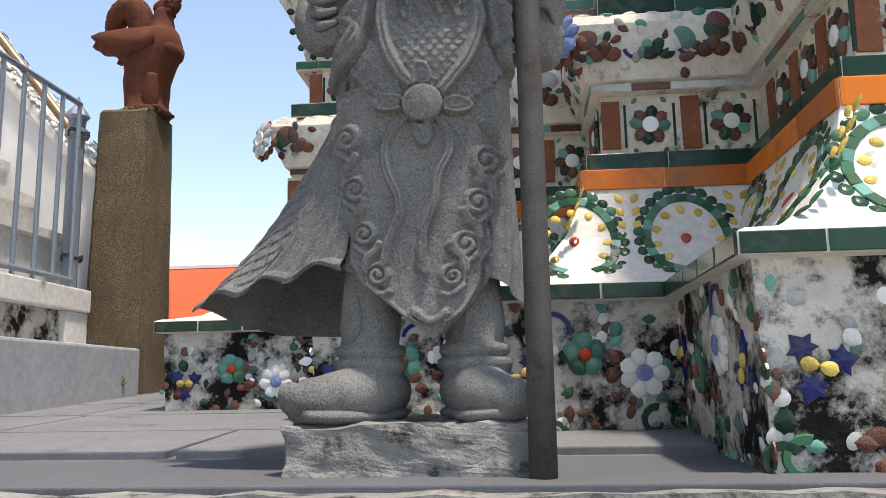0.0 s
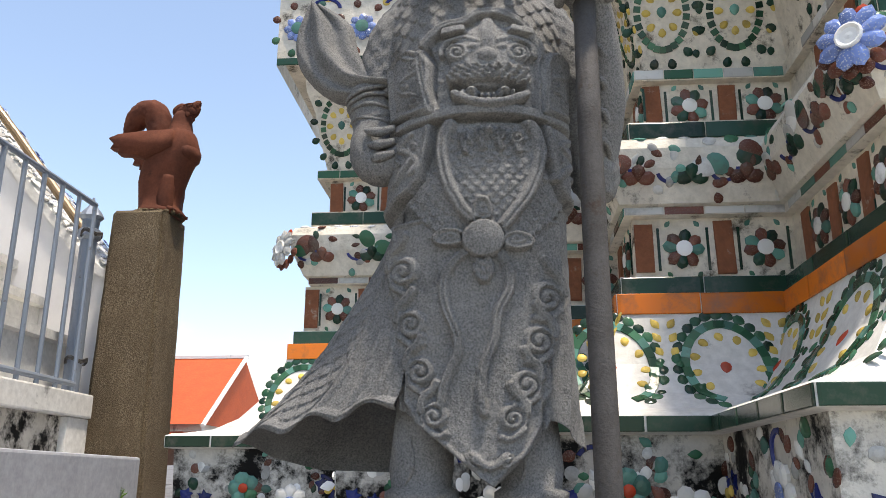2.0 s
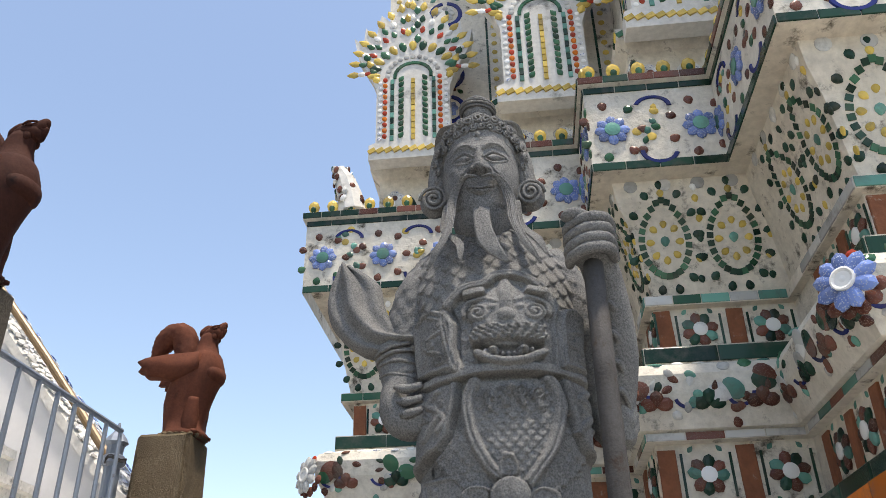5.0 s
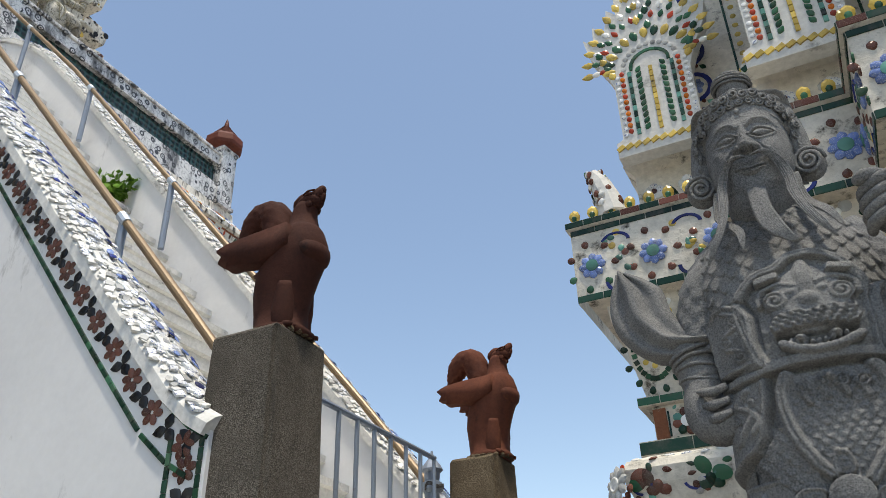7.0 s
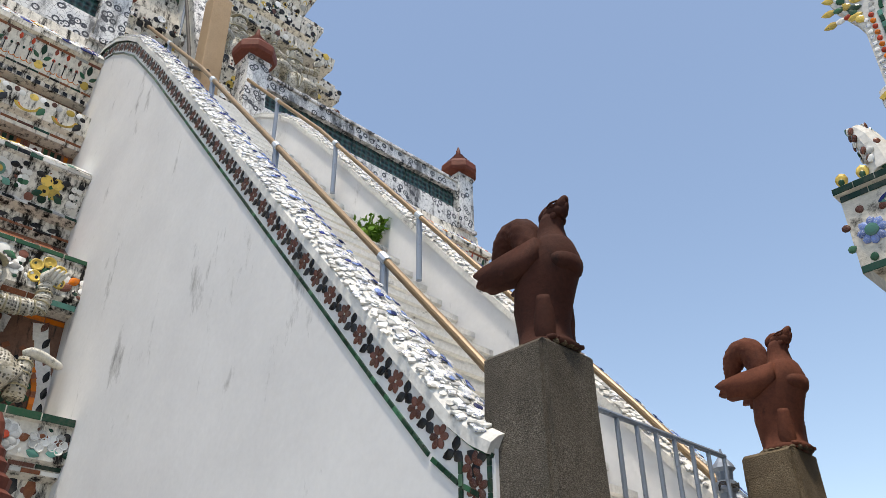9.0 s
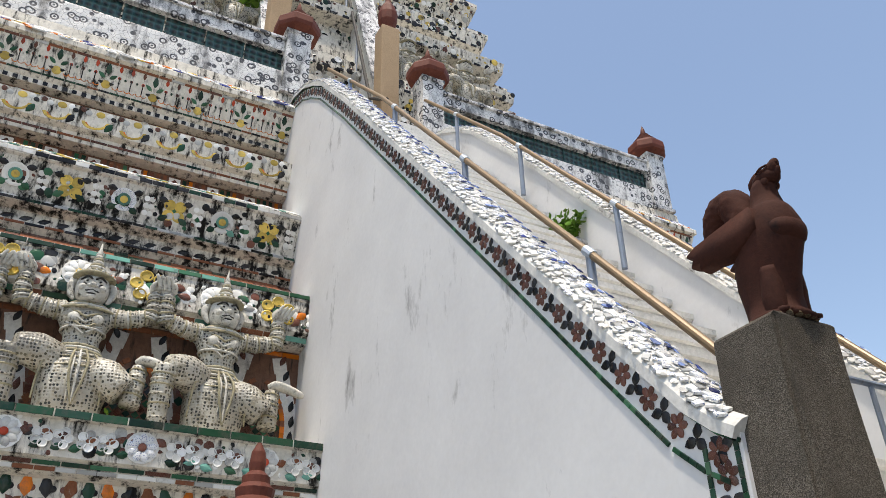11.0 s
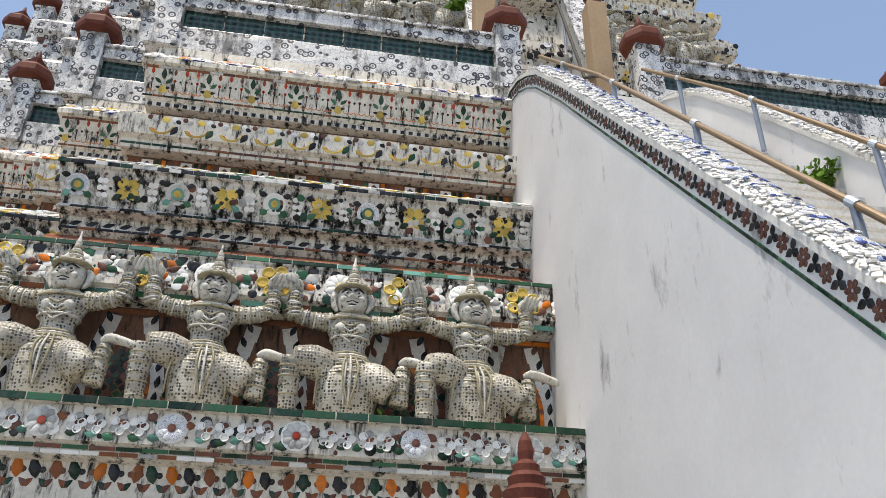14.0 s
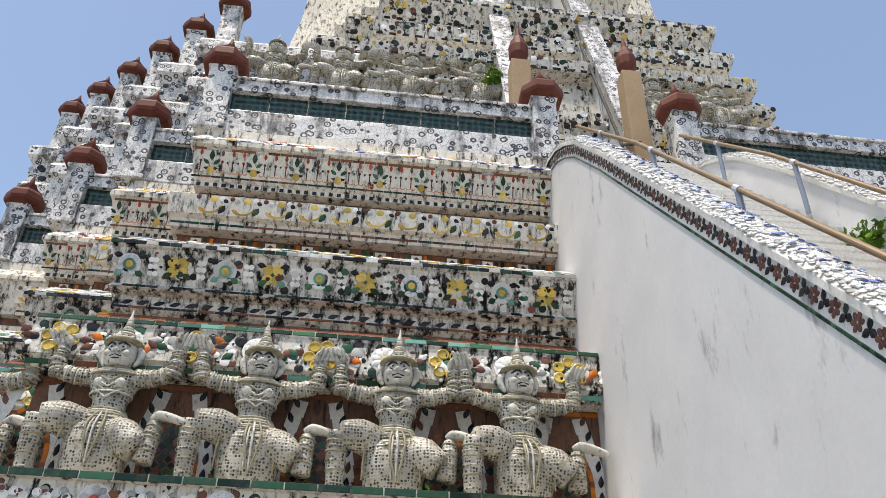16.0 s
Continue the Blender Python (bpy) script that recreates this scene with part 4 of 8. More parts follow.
    P = np.stack([X2, Y2, Z], -1)
    rim = P[0].copy()
    rim[:, 1] += 0.030
    rim[:, 2] += 0.012
    grid_faces(bm, np.concatenate([rim[None], P]).tolist())

    # cloak flaring to one side: scaled border, seam, pleats
    A = np.linspace(0, 1, 150)[:, None]
    B = np.linspace(0, 1, 110)[None, :]
    def way(pts):
        k = np.linspace(0, 1, len(pts))
        return np.interp(A, k, [p[0] for p in pts]), np.interp(A, k, [p[1] for p in pts])
    ox, oz = way(rounded([(-0.175, 0.83), (-0.215, 0.74), (-0.275, 0.64), (-0.345, 0.535), (-0.425, 0.445), (-0.525, 0.355)]))
    ix, iz = way(rounded([(-0.150, 0.83), (-0.148, 0.74), (-0.142, 0.66), (-0.138, 0.58), (-0.142, 0.50), (-0.160, 0.425)]))
    band = 0.50 - 0.05 * A
    CX, CZ = ox + (ix - ox) * B, oz + (iz - oz) * B
    wide = (ix - ox)
    pleat = 0.007 * np.sin((B - band) * 34) * A * (B > band)
    CZ = CZ + 0.012 * np.sin((B - 0.1) * 19) * A ** 5
    CY = GY + 0.02 - 0.115 * B - 0.025 * np.sin(math.pi * B) * A
    rel = np.where(B < band - 0.02, scales(B * wide + 0 * CZ, CZ * 0.9 + CX * 0.5, 0.026, 0.006, 0.7), pleat)
    rel = np.maximum(rel, 0.009 * np.clip(1 - np.abs(B - band) * wide / 0.007, 0, 1) ** 0.5)
    rel = np.maximum(rel, 0.010 * np.clip(1 - np.abs(A - 0.965) / 0.03, 0, 1) ** 0.5)
    rel = np.maximum(rel, 0.008 * np.clip(1 - np.abs(B - 0.04) * wide / 0.009, 0, 1) ** 0.5)
    C = np.stack([CX + c - 0.3 * rel, CY - rel, CZ + 0 * B], -1)
    lip = C[-1].copy()
    lip[:, 1] += 0.045
    lip[:, 2] += 0.028
    grid_faces(bm, np.concatenate([C, lip[None]]).tolist(), True)
    outer = C[::6, 0]
    grid_faces(bm, [[(x, y, z), (x + 0.01, y + 0.08, z - 0.005), (x + 0.04, y + 0.17, z - 0.03), (x + 0.13, y + 0.25, z - 0.055), (x + 0.32, y + 0.27, z - 0.06)] for x, y, z in outer.tolist()])

    def on_robe(x, z, lift=0.0):
        """The robe's front at x, z."""
        cx, cy, rx, ry = [float(np.interp(z, zs, [r[k] for r in robe])) for k in (1, 2, 3, 4)]
        u = min(0.98, abs((x - cx) / rx))
        return Vector((x, cy - ry * (1 - u ** 2.3) ** (1 / 2.3) - lift, z))

    # far arm: feathered sleeve, flared cuff, curled hand
    scaled_limb(bm, [(-0.385, GY + 0.03, 1.385), (-0.440, GY + 0.025, 1.30), (-0.470, GY + 0.02, 1.20), (-0.478, GY + 0.01, 1.12)], [0.062, 0.072, 0.066, 0.056], 0.026, 0.005)
    lo, hi = rounded([(-0.190, 1.120), (-0.307, 1.128), (-0.374, 1.170), (-0.424, 1.246), (-0.428, 1.330), (-0.405, 1.400)], 8), rounded([(-0.165, 1.170), (-0.215, 1.190), (-0.243, 1.206), (-0.277, 1.265), (-0.298, 1.340), (-0.375, 1.402)], 8)
    P = []
    for i, ((x0, z0), (x1, z1)) in enumerate(zip(lo, hi)):
        f = i / (len(lo) - 1)
        row = []
        for k in range(48):
            a = k * math.tau / 48
            u = 0.5 - 0.5 * math.cos(a)
            fold = 0.016 * math.sin(u * 13 + 2.5 * f) * math.sin(math.pi * u) * (1 if math.sin(a) > 0 else 0.3)
            deep = (0.058 - 0.030 * f) * math.sin(a) + fold
            row.append((c + x0 + (x1 - x0) * u, GY - 0.015 + 0.03 * f - deep, z0 + (z1 - z0) * u + 0.006 * math.sin(u * 14) * f))
        P.append(row + [row[0]])
    P.append([(x * 0.92 + (c - 0.375) * 0.08, y + 0.012, z - 0.03) for x, y, z in P[-1]])
    grid_faces(bm, P)
    tube(bm, [(p[0], p[1], p[2]) for p in P[1][:49]], 0.008, 8)
    tube(bm, *flow([(-0.505, GY - 0.005, 1.15), (-0.492, GY - 0.01, 1.10), (-0.478, GY - 0.02, 1.05)], [0.060, 0.058, 0.056]), 20)
    for k in range(4):
        z = 1.135 - 0.026 * k
        tube(bm, [(-0.497 + 0.005 * k + 0.060 * math.cos(a), GY - 0.012 + 0.060 * math.sin(a), z + 0.014 * math.cos(a + k)) for a in [math.pi + i * math.pi / 14 for i in range(15)]], [0.002] + [0.0046] * 13 + [0.002], 8)
    tube(bm, *flow([(-0.478, GY - 0.02, 1.055), (-0.490, GY - 0.035, 1.02), (-0.492, GY - 0.05, 0.975), (-0.470, GY - 0.06, 0.945), (-0.438, GY - 0.065, 0.950), (-0.422, GY - 0.07, 0.980), (-0.438, GY - 0.075, 1.005)], [0.054, 0.048, 0.046, 0.044, 0.040, 0.034, 0.016]), 18)
    ball(bm, (-0.455, GY - 0.035, 0.985), (0.046, 0.032, 0.048), 16, 10)
    for k in range(3):
        tube(bm, *flow([(-0.495, GY - 0.092 + 0.008 * k, 1.020 - 0.03 * k), (-0.465, GY - 0.106, 1.010 - 0.03 * k), (-0.430, GY - 0.102, 1.020 - 0.03 * k)], [0.006, 0.012, 0.008]), 8)
    # near arm and fist on the staff
    scaled_limb(bm, [(-0.125, GY + 0.03, 1.385), (-0.075, GY + 0.03, 1.29), (-0.035, GY + 0.03, 1.17), (0.0, GY + 0.04, 1.03), (0.015, GY + 0.04, 0.94), (0.02, GY + 0.03, 0.89)], [0.060, 0.068, 0.066, 0.062, 0.057, 0.03], 0.026, 0.005, 110)
    tube(bm, *flow([(0.01, GY + 0.05, 0.95), (0.035, GY - 0.02, 1.10), (0.02, GY - 0.09, 1.24), (0.0, GY - 0.13, 1.30)], [0.05, 0.05, 0.045, 0.045]), 16)
    for k in range(4):
        tube(bm, *flow([(0.055 - 0.006 * k, GY + 0.02, 0.96 + 0.05 * k), (0.03, GY - 0.045 - 0.02 * k, 1.0 + 0.06 * k), (-0.015, GY - 0.02 - 0.03 * k, 1.0 + 0.07 * k)], [0.004, 0.010, 0.004]), 8)
    ball(bm, (-0.012, GY - 0.155, 1.325), (0.056, 0.050, 0.062), 14, 10)
    for k in range(4):
        z = 1.372 - 0.027 * k
        tube(bm, *flow([(0.042, GY - 0.15, z), (0.022, GY - 0.20, z + 0.004), (-0.025, GY - 0.212, z), (-0.062, GY - 0.185, z - 0.008), (-0.066, GY - 0.15, z - 0.010)], [0.013, 0.0155, 0.0155, 0.014, 0.011]), 12)
    tube(bm, *flow([(0.0, GY - 0.17, 1.36), (-0.03, GY - 0.20, 1.385), (-0.058, GY - 0.205, 1.387), (-0.072, GY - 0.195, 1.382)], [0.02, 0.019, 0.018, 0.012]), 12)
    # head
    hx = GX - 0.004
    body_verts = len(bm.verts)
    loft(bm, [(1.40, hx, GY, 0.045, 0.05), (1.425, hx, GY - 0.012, 0.055, 0.066), (1.45, hx, GY - 0.018, 0.062, 0.078), (1.48, hx, GY - 0.016, 0.070, 0.084), (1.52, hx, GY - 0.012, 0.076, 0.085), (1.58, hx, GY - 0.01, 0.079, 0.086), (1.62, hx, GY - 0.008, 0.078, 0.085), (1.66, hx, GY - 0.005, 0.074, 0.078), (1.70, hx, GY, 0.06, 0.065)], 36)
    # crown with a carved diadem
    loft(bm, [(1.60, hx, GY + 0.03, 0.088, 0.080), (1.66, hx, GY + 0.02, 0.090, 0.084), (1.70, hx, GY + 0.015, 0.088, 0.082), (1.725, hx, GY + 0.015, 0.078, 0.074), (1.742, hx, GY + 0.015, 0.050, 0.052), (1.75, hx, GY + 0.012, 0.03, 0.03)], 30)
    T = np.linspace(math.pi * 0.90, math.pi * 2.10, 200)[None, :]
    V = np.linspace(0, 1, 44)[:, None]
    f = (T - math.pi * 1.5) / (math.pi * 0.6)
    low, high = 1.658 - 0.135 * np.abs(f) ** 2.2, 1.702 + 0.016 * np.exp(-(f * 5) ** 2) + 0.016 * np.exp(-((np.abs(f) - 0.52) * 6) ** 2) - 0.12 * np.clip(np.abs(f) - 0.6, 0, 1) ** 1.3
    DZ = low + (high - low) * V
    S = f * 0.165
    rel = np.zeros(DZ.shape)
    for k in range(-4, 5):
        zc = float(np.interp(abs(k) / 4.6, f[0, 100:] , (low + high)[0, 100:] / 2))
        s = 1 if k >= 0 else -1
        rel = np.maximum(rel, volute(S, DZ, k * 0.0345, zc + 0.004, 0.0165, s, 0.007, 0.6 * k))
        rel = np.maximum(rel, volute(S, DZ, (k + 0.5) * 0.0345, zc - 0.014, 0.010, -s, 0.005))
        rel = np.maximum(rel, dome(S, DZ, (k + 0.5) * 0.0345, zc + 0.020, 0.009, 0.008, 0.006))
    rel = np.maximum(rel, 0.009 * np.clip(1 - V * (high - low) / 0.010, 0, 1) ** 0.5)
    rel = np.maximum(rel, 0.008 * np.clip(1 - np.abs(V - 0.95) * (high - low) / 0.006, 0, 1) ** 0.5)
    RR = 0.093 + 0.008 * V ** 1.5 + 1.5 * rel
    D = np.stack([hx + RR * np.cos(T), GY + 0.004 + 0.98 * RR * np.sin(T), DZ], -1)
    back = D[-1].copy()
    back[:, 0] = hx + (back[:, 0] - hx) * 0.84
    back[:, 1] = GY + (back[:, 1] - GY) * 0.84
    under = D[0].copy()
    under[:, 0] = hx + (under[:, 0] - hx) * 0.86
    under[:, 1] = GY + (under[:, 1] - GY) * 0.86
    grid_faces(bm, np.concatenate([under[None], D, back[None]]).tolist())
    # wound top knot
    loft(bm, [(1.715, hx, GY - 0.045, 0.034, 0.034), (1.755, hx, GY - 0.045, 0.036, 0.036), (1.780, hx, GY - 0.045, 0.034, 0.034), (1.794, hx, GY - 0.045, 0.022, 0.022), (1.800, hx, GY - 0.045, 0.006, 0.006)], 20)
    for k in range(6):
        z, r = 1.754 + 0.0075 * k, (0.040, 0.043, 0.042, 0.037, 0.029, 0.018)[k]
        tube(bm, [(hx + r * math.cos(a), GY - 0.045 + r * math.sin(a), z + 0.0045 * math.cos(a + 2.2)) for a in [i * math.tau / 20 for i in range(21)]], 0.0032, 6)
    fy = GY - 0.094
    for s in (-1, 1):
        # ear rosettes of the crown
        ball(bm, (hx + 0.112 * s, GY - 0.012, 1.540), (0.034, 0.024, 0.036), 16, 10)
        tube(bm, *flow([(hx + 0.084 * s, GY - 0.01, 1.70), (hx + 0.096 * s, GY - 0.015, 1.64), (hx + 0.104 * s, GY - 0.012, 1.58), (hx + 0.106 * s, GY - 0.008, 1.53)], [0.020, 0.024, 0.024, 0.024]), 14)
        tube(bm, [(hx + s * (0.112 + (0.033 - 0.0009 * i) * math.cos(i * 0.5)), GY - 0.033 - 0.0002 * i, 1.540 + (0.034 - 0.0009 * i) * math.sin(i * 0.5)) for i in range(32)], 0.0042, 7)
    bm.verts.ensure_lookup_table()
    for v in bm.verts[body_verts:]:
        v.co = Vector((hx + (v.co.x - hx) * 1.17, GY + (v.co.y - GY) * 1.1, 1.42 + (v.co.z - 1.42) * (1.24 if v.co.z > 1.42 else 1.05)))
    # carved face: a curved mask with brows, slit eyes, broad nose, smile
    FX, FZ = np.meshgrid(np.linspace(-1, 1, 150), np.linspace(0, 1, 190))
    zc = 1.452 + 0.310 * FZ
    half = np.interp(FZ, [0, 0.06, 0.16, 0.34, 0.55, 0.75, 1.0], [0.034, 0.058, 0.082, 0.101, 0.108, 0.106, 0.098])
    x = FX * half
    deep = np.interp(FZ, [0, 0.06, 0.16, 0.34, 0.55, 0.75, 1.0], [0.070, 0.092, 0.104, 0.108, 0.106, 0.104, 0.092])
    y = deep * np.sqrt(np.clip(1 - np.abs(FX) ** 2.4, 0, 1))
    ax = np.abs(x)
    R = 0.012 * np.exp(-((ax - 0.058) / 0.024) ** 2 - ((zc - 1.588) / 0.030) ** 2)
    R += 0.010 * np.exp(-(ax / 0.032) ** 2 - ((zc - 1.478) / 0.022) ** 2)
    R += 0.007 * np.exp(-((ax - 0.042) / 0.030) ** 2 - ((zc - 1.682 + 3.0 * (ax - 0.045) ** 2) / 0.010) ** 2)
    R -= 0.008 * np.exp(-((ax - 0.044) / 0.026) ** 2 - ((zc - 1.655) / 0.012) ** 2)
    R += 0.024 * np.exp(-(ax / (0.010 + 0.10 * np.clip(1.665 - zc, 0, 0.08))) ** 2) * np.clip((1.690 - zc) / 0.085, 0, 1) * step(zc - 1.588, 0.014)
    R = np.maximum(R, dome(x, zc, 0.0, 1.600, 0.018, 0.018, 0.032))
    for s in (-1, 1):
        R = np.maximum(R, dome(x, zc, 0.021 * s, 1.597, 0.014, 0.013, 0.022))
        R -= 0.008 * dome(x, zc, 0.012 * s, 1.588, 0.007, 0.005, 1.0)
        eye = inside(x, zc, rounded([(s * 0.018, 1.638), (s * 0.032, 1.650), (s * 0.050, 1.652), (s * 0.070, 1.643), (s * 0.050, 1.634), (s * 0.032, 1.631), (s * 0.018, 1.638)], 4)[:-1])
        R += 0.007 * np.clip(eye / 0.008, 0, 1) ** 0.6 - 0.007 * np.clip(1 - np.abs(eye) / 0.0028, 0, 1)
        R += cord(x, zc, [(s * 0.014, 1.640), (s * 0.032, 1.655), (s * 0.052, 1.657), (s * 0.076, 1.645)], 0.0036, 0.005)
        R += cord(x, zc, [(s * 0.018, 1.632), (s * 0.034, 1.624), (s * 0.054, 1.626), (s * 0.074, 1.638)], 0.0030, 0.003)
        R += cord(x, zc, [(s * 0.012, 1.668), (s * 0.034, 1.684), (s * 0.060, 1.682), (s * 0.082, 1.664)], 0.0042, 0.004)
        R -= 0.006 * np.clip(1 - seg_dist(x, zc, rounded([(s * 0.028, 1.606), (s * 0.046, 1.582), (s * 0.054, 1.556)])) / 0.006, 0, 1)
    lips = inside(x, zc, rounded([(-0.036, 1.546), (-0.016, 1.549), (0.0, 1.545), (0.016, 1.549), (0.036, 1.546), (0.018, 1.527), (0.0, 1.521), (-0.018, 1.527), (-0.036, 1.546)], 4)[:-1])
    R += 0.011 * np.clip(lips / 0.008, 0, 1) ** 0.6
    R -= 0.014 * np.clip(1 - seg_dist(x, zc, rounded([(-0.034, 1.545), (-0.014, 1.538), (0.014, 1.538), (0.034, 1.545)])) / 0.0040, 0, 1)
    R += dome(x, zc, 0.0, 1.722, 0.007, 0.010, 0.008)
    F = np.stack([hx + x * (1 + 0.4 * R), GY - 0.010 - y - R * np.clip(1.2 - np.abs(FX), 0, 1), zc], -1)
    grid_faces(bm, F.tolist())
    def scroll(x, z, y, r, turn, face):
        """A carved spiral standing proud, its plane turned by face about z."""
        pts = []
        for i in range(22):
            a, q = turn + i * 0.55, r * (1 - i / 26)
            pts.append((x + q * math.cos(a) * math.cos(face), y + q * math.cos(a) * math.sin(face) - 0.0003 * i, z + q * math.sin(a)))
        tube(bm, pts, [r * 0.22] * 21 + [r * 0.10], 6)
    for k in range(-6, 7):
        a = math.pi * 1.5 + k * 0.20
        drop = 0.0016 * k * k
        scroll(hx + 0.123 * math.cos(a), 1.776 - drop - 0.006 * (k % 2), GY + 0.004 + 0.115 * math.sin(a), 0.0165, 1.6 * k, a - math.pi * 1.5)
        if abs(k) < 6:
            a += 0.10
            scroll(hx + 0.121 * math.cos(a), 1.748 - drop, GY + 0.004 + 0.113 * math.sin(a), 0.0125, -1.9 * k, a - math.pi * 1.5)
    for s in (-1, 1):
        for k in range(5):
            scroll(hx + s * (0.120 + 0.006 * (k % 2)), 1.705 - 0.026 * k, GY - 0.050 + 0.006 * k, 0.0145, k * 1.3 * s, 0.9 * s)
    mz, my = 1.566, GY - 0.122
    for s in (-1, 1):
        # long moustache: fine strands from under the nose, round the mouth and down to the chest
        line, rad = flow([(hx + 0.006 * s, my - 0.012, mz), (hx + 0.034 * s, my - 0.010, mz + 0.004), (hx + 0.060 * s, my + 0.006, mz - 0.018), (hx + 0.076 * s, my + 0.012, 1.50), (hx + 0.080 * s, my - 0.010, 1.435), (hx + 0.094 * s, my - 0.030, 1.375), (hx + 0.118 * s, my - 0.036, 1.325), (hx + 0.138 * s, my - 0.030, 1.290)], [0.004, 0.008, 0.010, 0.011, 0.011, 0.010, 0.008, 0.002], 6)
        tube(bm, line, [r * 0.85 for r in rad], 12, 0.7)
        for k in range(6):
            off = (k - 2.5) * 0.38
            tube(bm, [p + Vector((off * r, -0.66 * r + 0.14 * r * abs(off), 0.2 * off * r)) for p, r in zip(line, rad)], [r * 0.20 for r in rad], 6)
        # whiskers from the cheeks
        line, rad = flow([(hx + 0.094 * s, my + 0.06, 1.53), (hx + 0.098 * s, my + 0.035, 1.44), (hx + (0.060 + 0.075 * (s > 0)) * s, my - 0.012, 1.37), (hx + (0.056 + 0.10 * (s > 0)) * s, my - 0.028, 1.315)], [0.005, 0.009, 0.009, 0.002], 6)
        for k in range(5):
            tube(bm, [p + Vector(((k - 2) * 0.5 * r, -0.2 * r, 0)) for p, r in zip(line, rad)], [r * 0.36 for r in rad], 6)
    # chin beard
    for k in range(9):
        q = (k - 4) / 4
        tube(bm, *flow([(hx + 0.017 * q, my + 0.004 + 0.006 * abs(q), 1.482), (hx + 0.016 * q + 0.002, my - 0.014, 1.42), (hx + 0.019 * q + 0.012, my - 0.024, 1.37), (hx + 0.014 * q + 0.032, my - 0.030, 1.330), (hx + 0.058 + 0.004 * q, my - 0.026, 1.305)], [0.0052, 0.0064, 0.0060, 0.005, 0.002]), 7)
    roughen(bm, 0.0016, 45)
    return bm


solid("guardian_statue", guardian(), M_STONE, "grey carved stone guardian statue with a robe and long beard", "statue", smooth=True)
m = bmesh.new()
box(m, (-0.515, 1.925, -0.02), (-0.035, 2.36, 0.100))
bmesh.ops.subdivide_edges(m, edges=m.edges[:], cuts=12, use_grid_fill=True)
roughen(m, 0.012, 13)
roughen(m, 0.008, 34, 3)
solid("statue_plinth", m, M_BLOCK, "rough broken concrete plinth under the guardian statue", "plinth")
m = bmesh.new()
tube(m, [(-0.018, 1.895, -0.02), (-0.018, 1.90, 0.3), (-0.018, 1.915, 0.66), (-0.016, 1.925, 1.0), (-0.012, 1.94, 1.34)], [0.0265, 0.0255, 0.025, 0.0245, 0.024], 18)
solid("staff", m, M_PIPE, "straight grey pipe staff held in the statue's fist", "staff", smooth=True)

# ---- crouching figures of the tower ----
M_CHINA = None


def figure_material():
    m, nt, b = nodes_of("studded_china")
    co = world_coord(nt)
    v = nt.nodes.new("ShaderNodeTexVoronoi")
    v.inputs["Scale"].default_value = 31
    v.inputs["Randomness"].default_value = 0.4
    nt.links.new(co, v.inputs["Vector"])
    n = noise_node(nt, 6, 6, 0.7, co)
    base = ramp_node(nt, n.outputs[0], [(0.34, (0.24, 0.215, 0.16)), (0.62, (0.66, 0.63, 0.55))]).outputs[0]
    spot = ramp_node(nt, v.outputs["Distance"], [(0.36, (1, 1, 1)), (0.42, (0, 0, 0))]).outputs[0]
    tint = ramp_node(nt, v.outputs["Color"], [(0.3, (0.018, 0.02, 0.018)), (0.6, (0.10, 0.085, 0.05)), (0.85, (0.40, 0.36, 0.27))]).outputs[0]
    col = mix_node(nt, spot, base, tint)
    dirt = noise_node(nt, 3, 7, 0.7, co)
    col = mix_node(nt, ramp_node(nt, dirt.outputs[0], [(0.46, (0, 0, 0)), (0.66, (0.85, 0.85, 0.85))]).outputs[0], col, (0.06, 0.055, 0.047))
    nt.links.new(col, b.inputs["Base Color"])
    b.inputs["Roughness"].default_value = 0.45
    bump_node(nt, b, v.outputs["Distance"], 0.7, 0.014)
    return m


M_CHINA = figure_material()


M_BISQUE = surface("chalky_white_china", (0.66, 0.64, 0.58), (0.34, 0.325, 0.28), 60, 9, 0.6, 0.4, 0.006, (0.07, 0.066, 0.056), 0.54)
M_BEADS = surface("ochre_bead_rows", (0.40, 0.36, 0.24), (0.17, 0.15, 0.10), 70, 12, 0.55, 0.5, 0.006, (0.05, 0.046, 0.035), 0.56)
M_INK = surface("dark_china_lines", (0.035, 0.033, 0.03), (0.02, 0.02, 0.018), 60, 9, 0.5)
FIGURE_MATS = [M_CHINA, M_BISQUE, M_BEADS, M_INK]


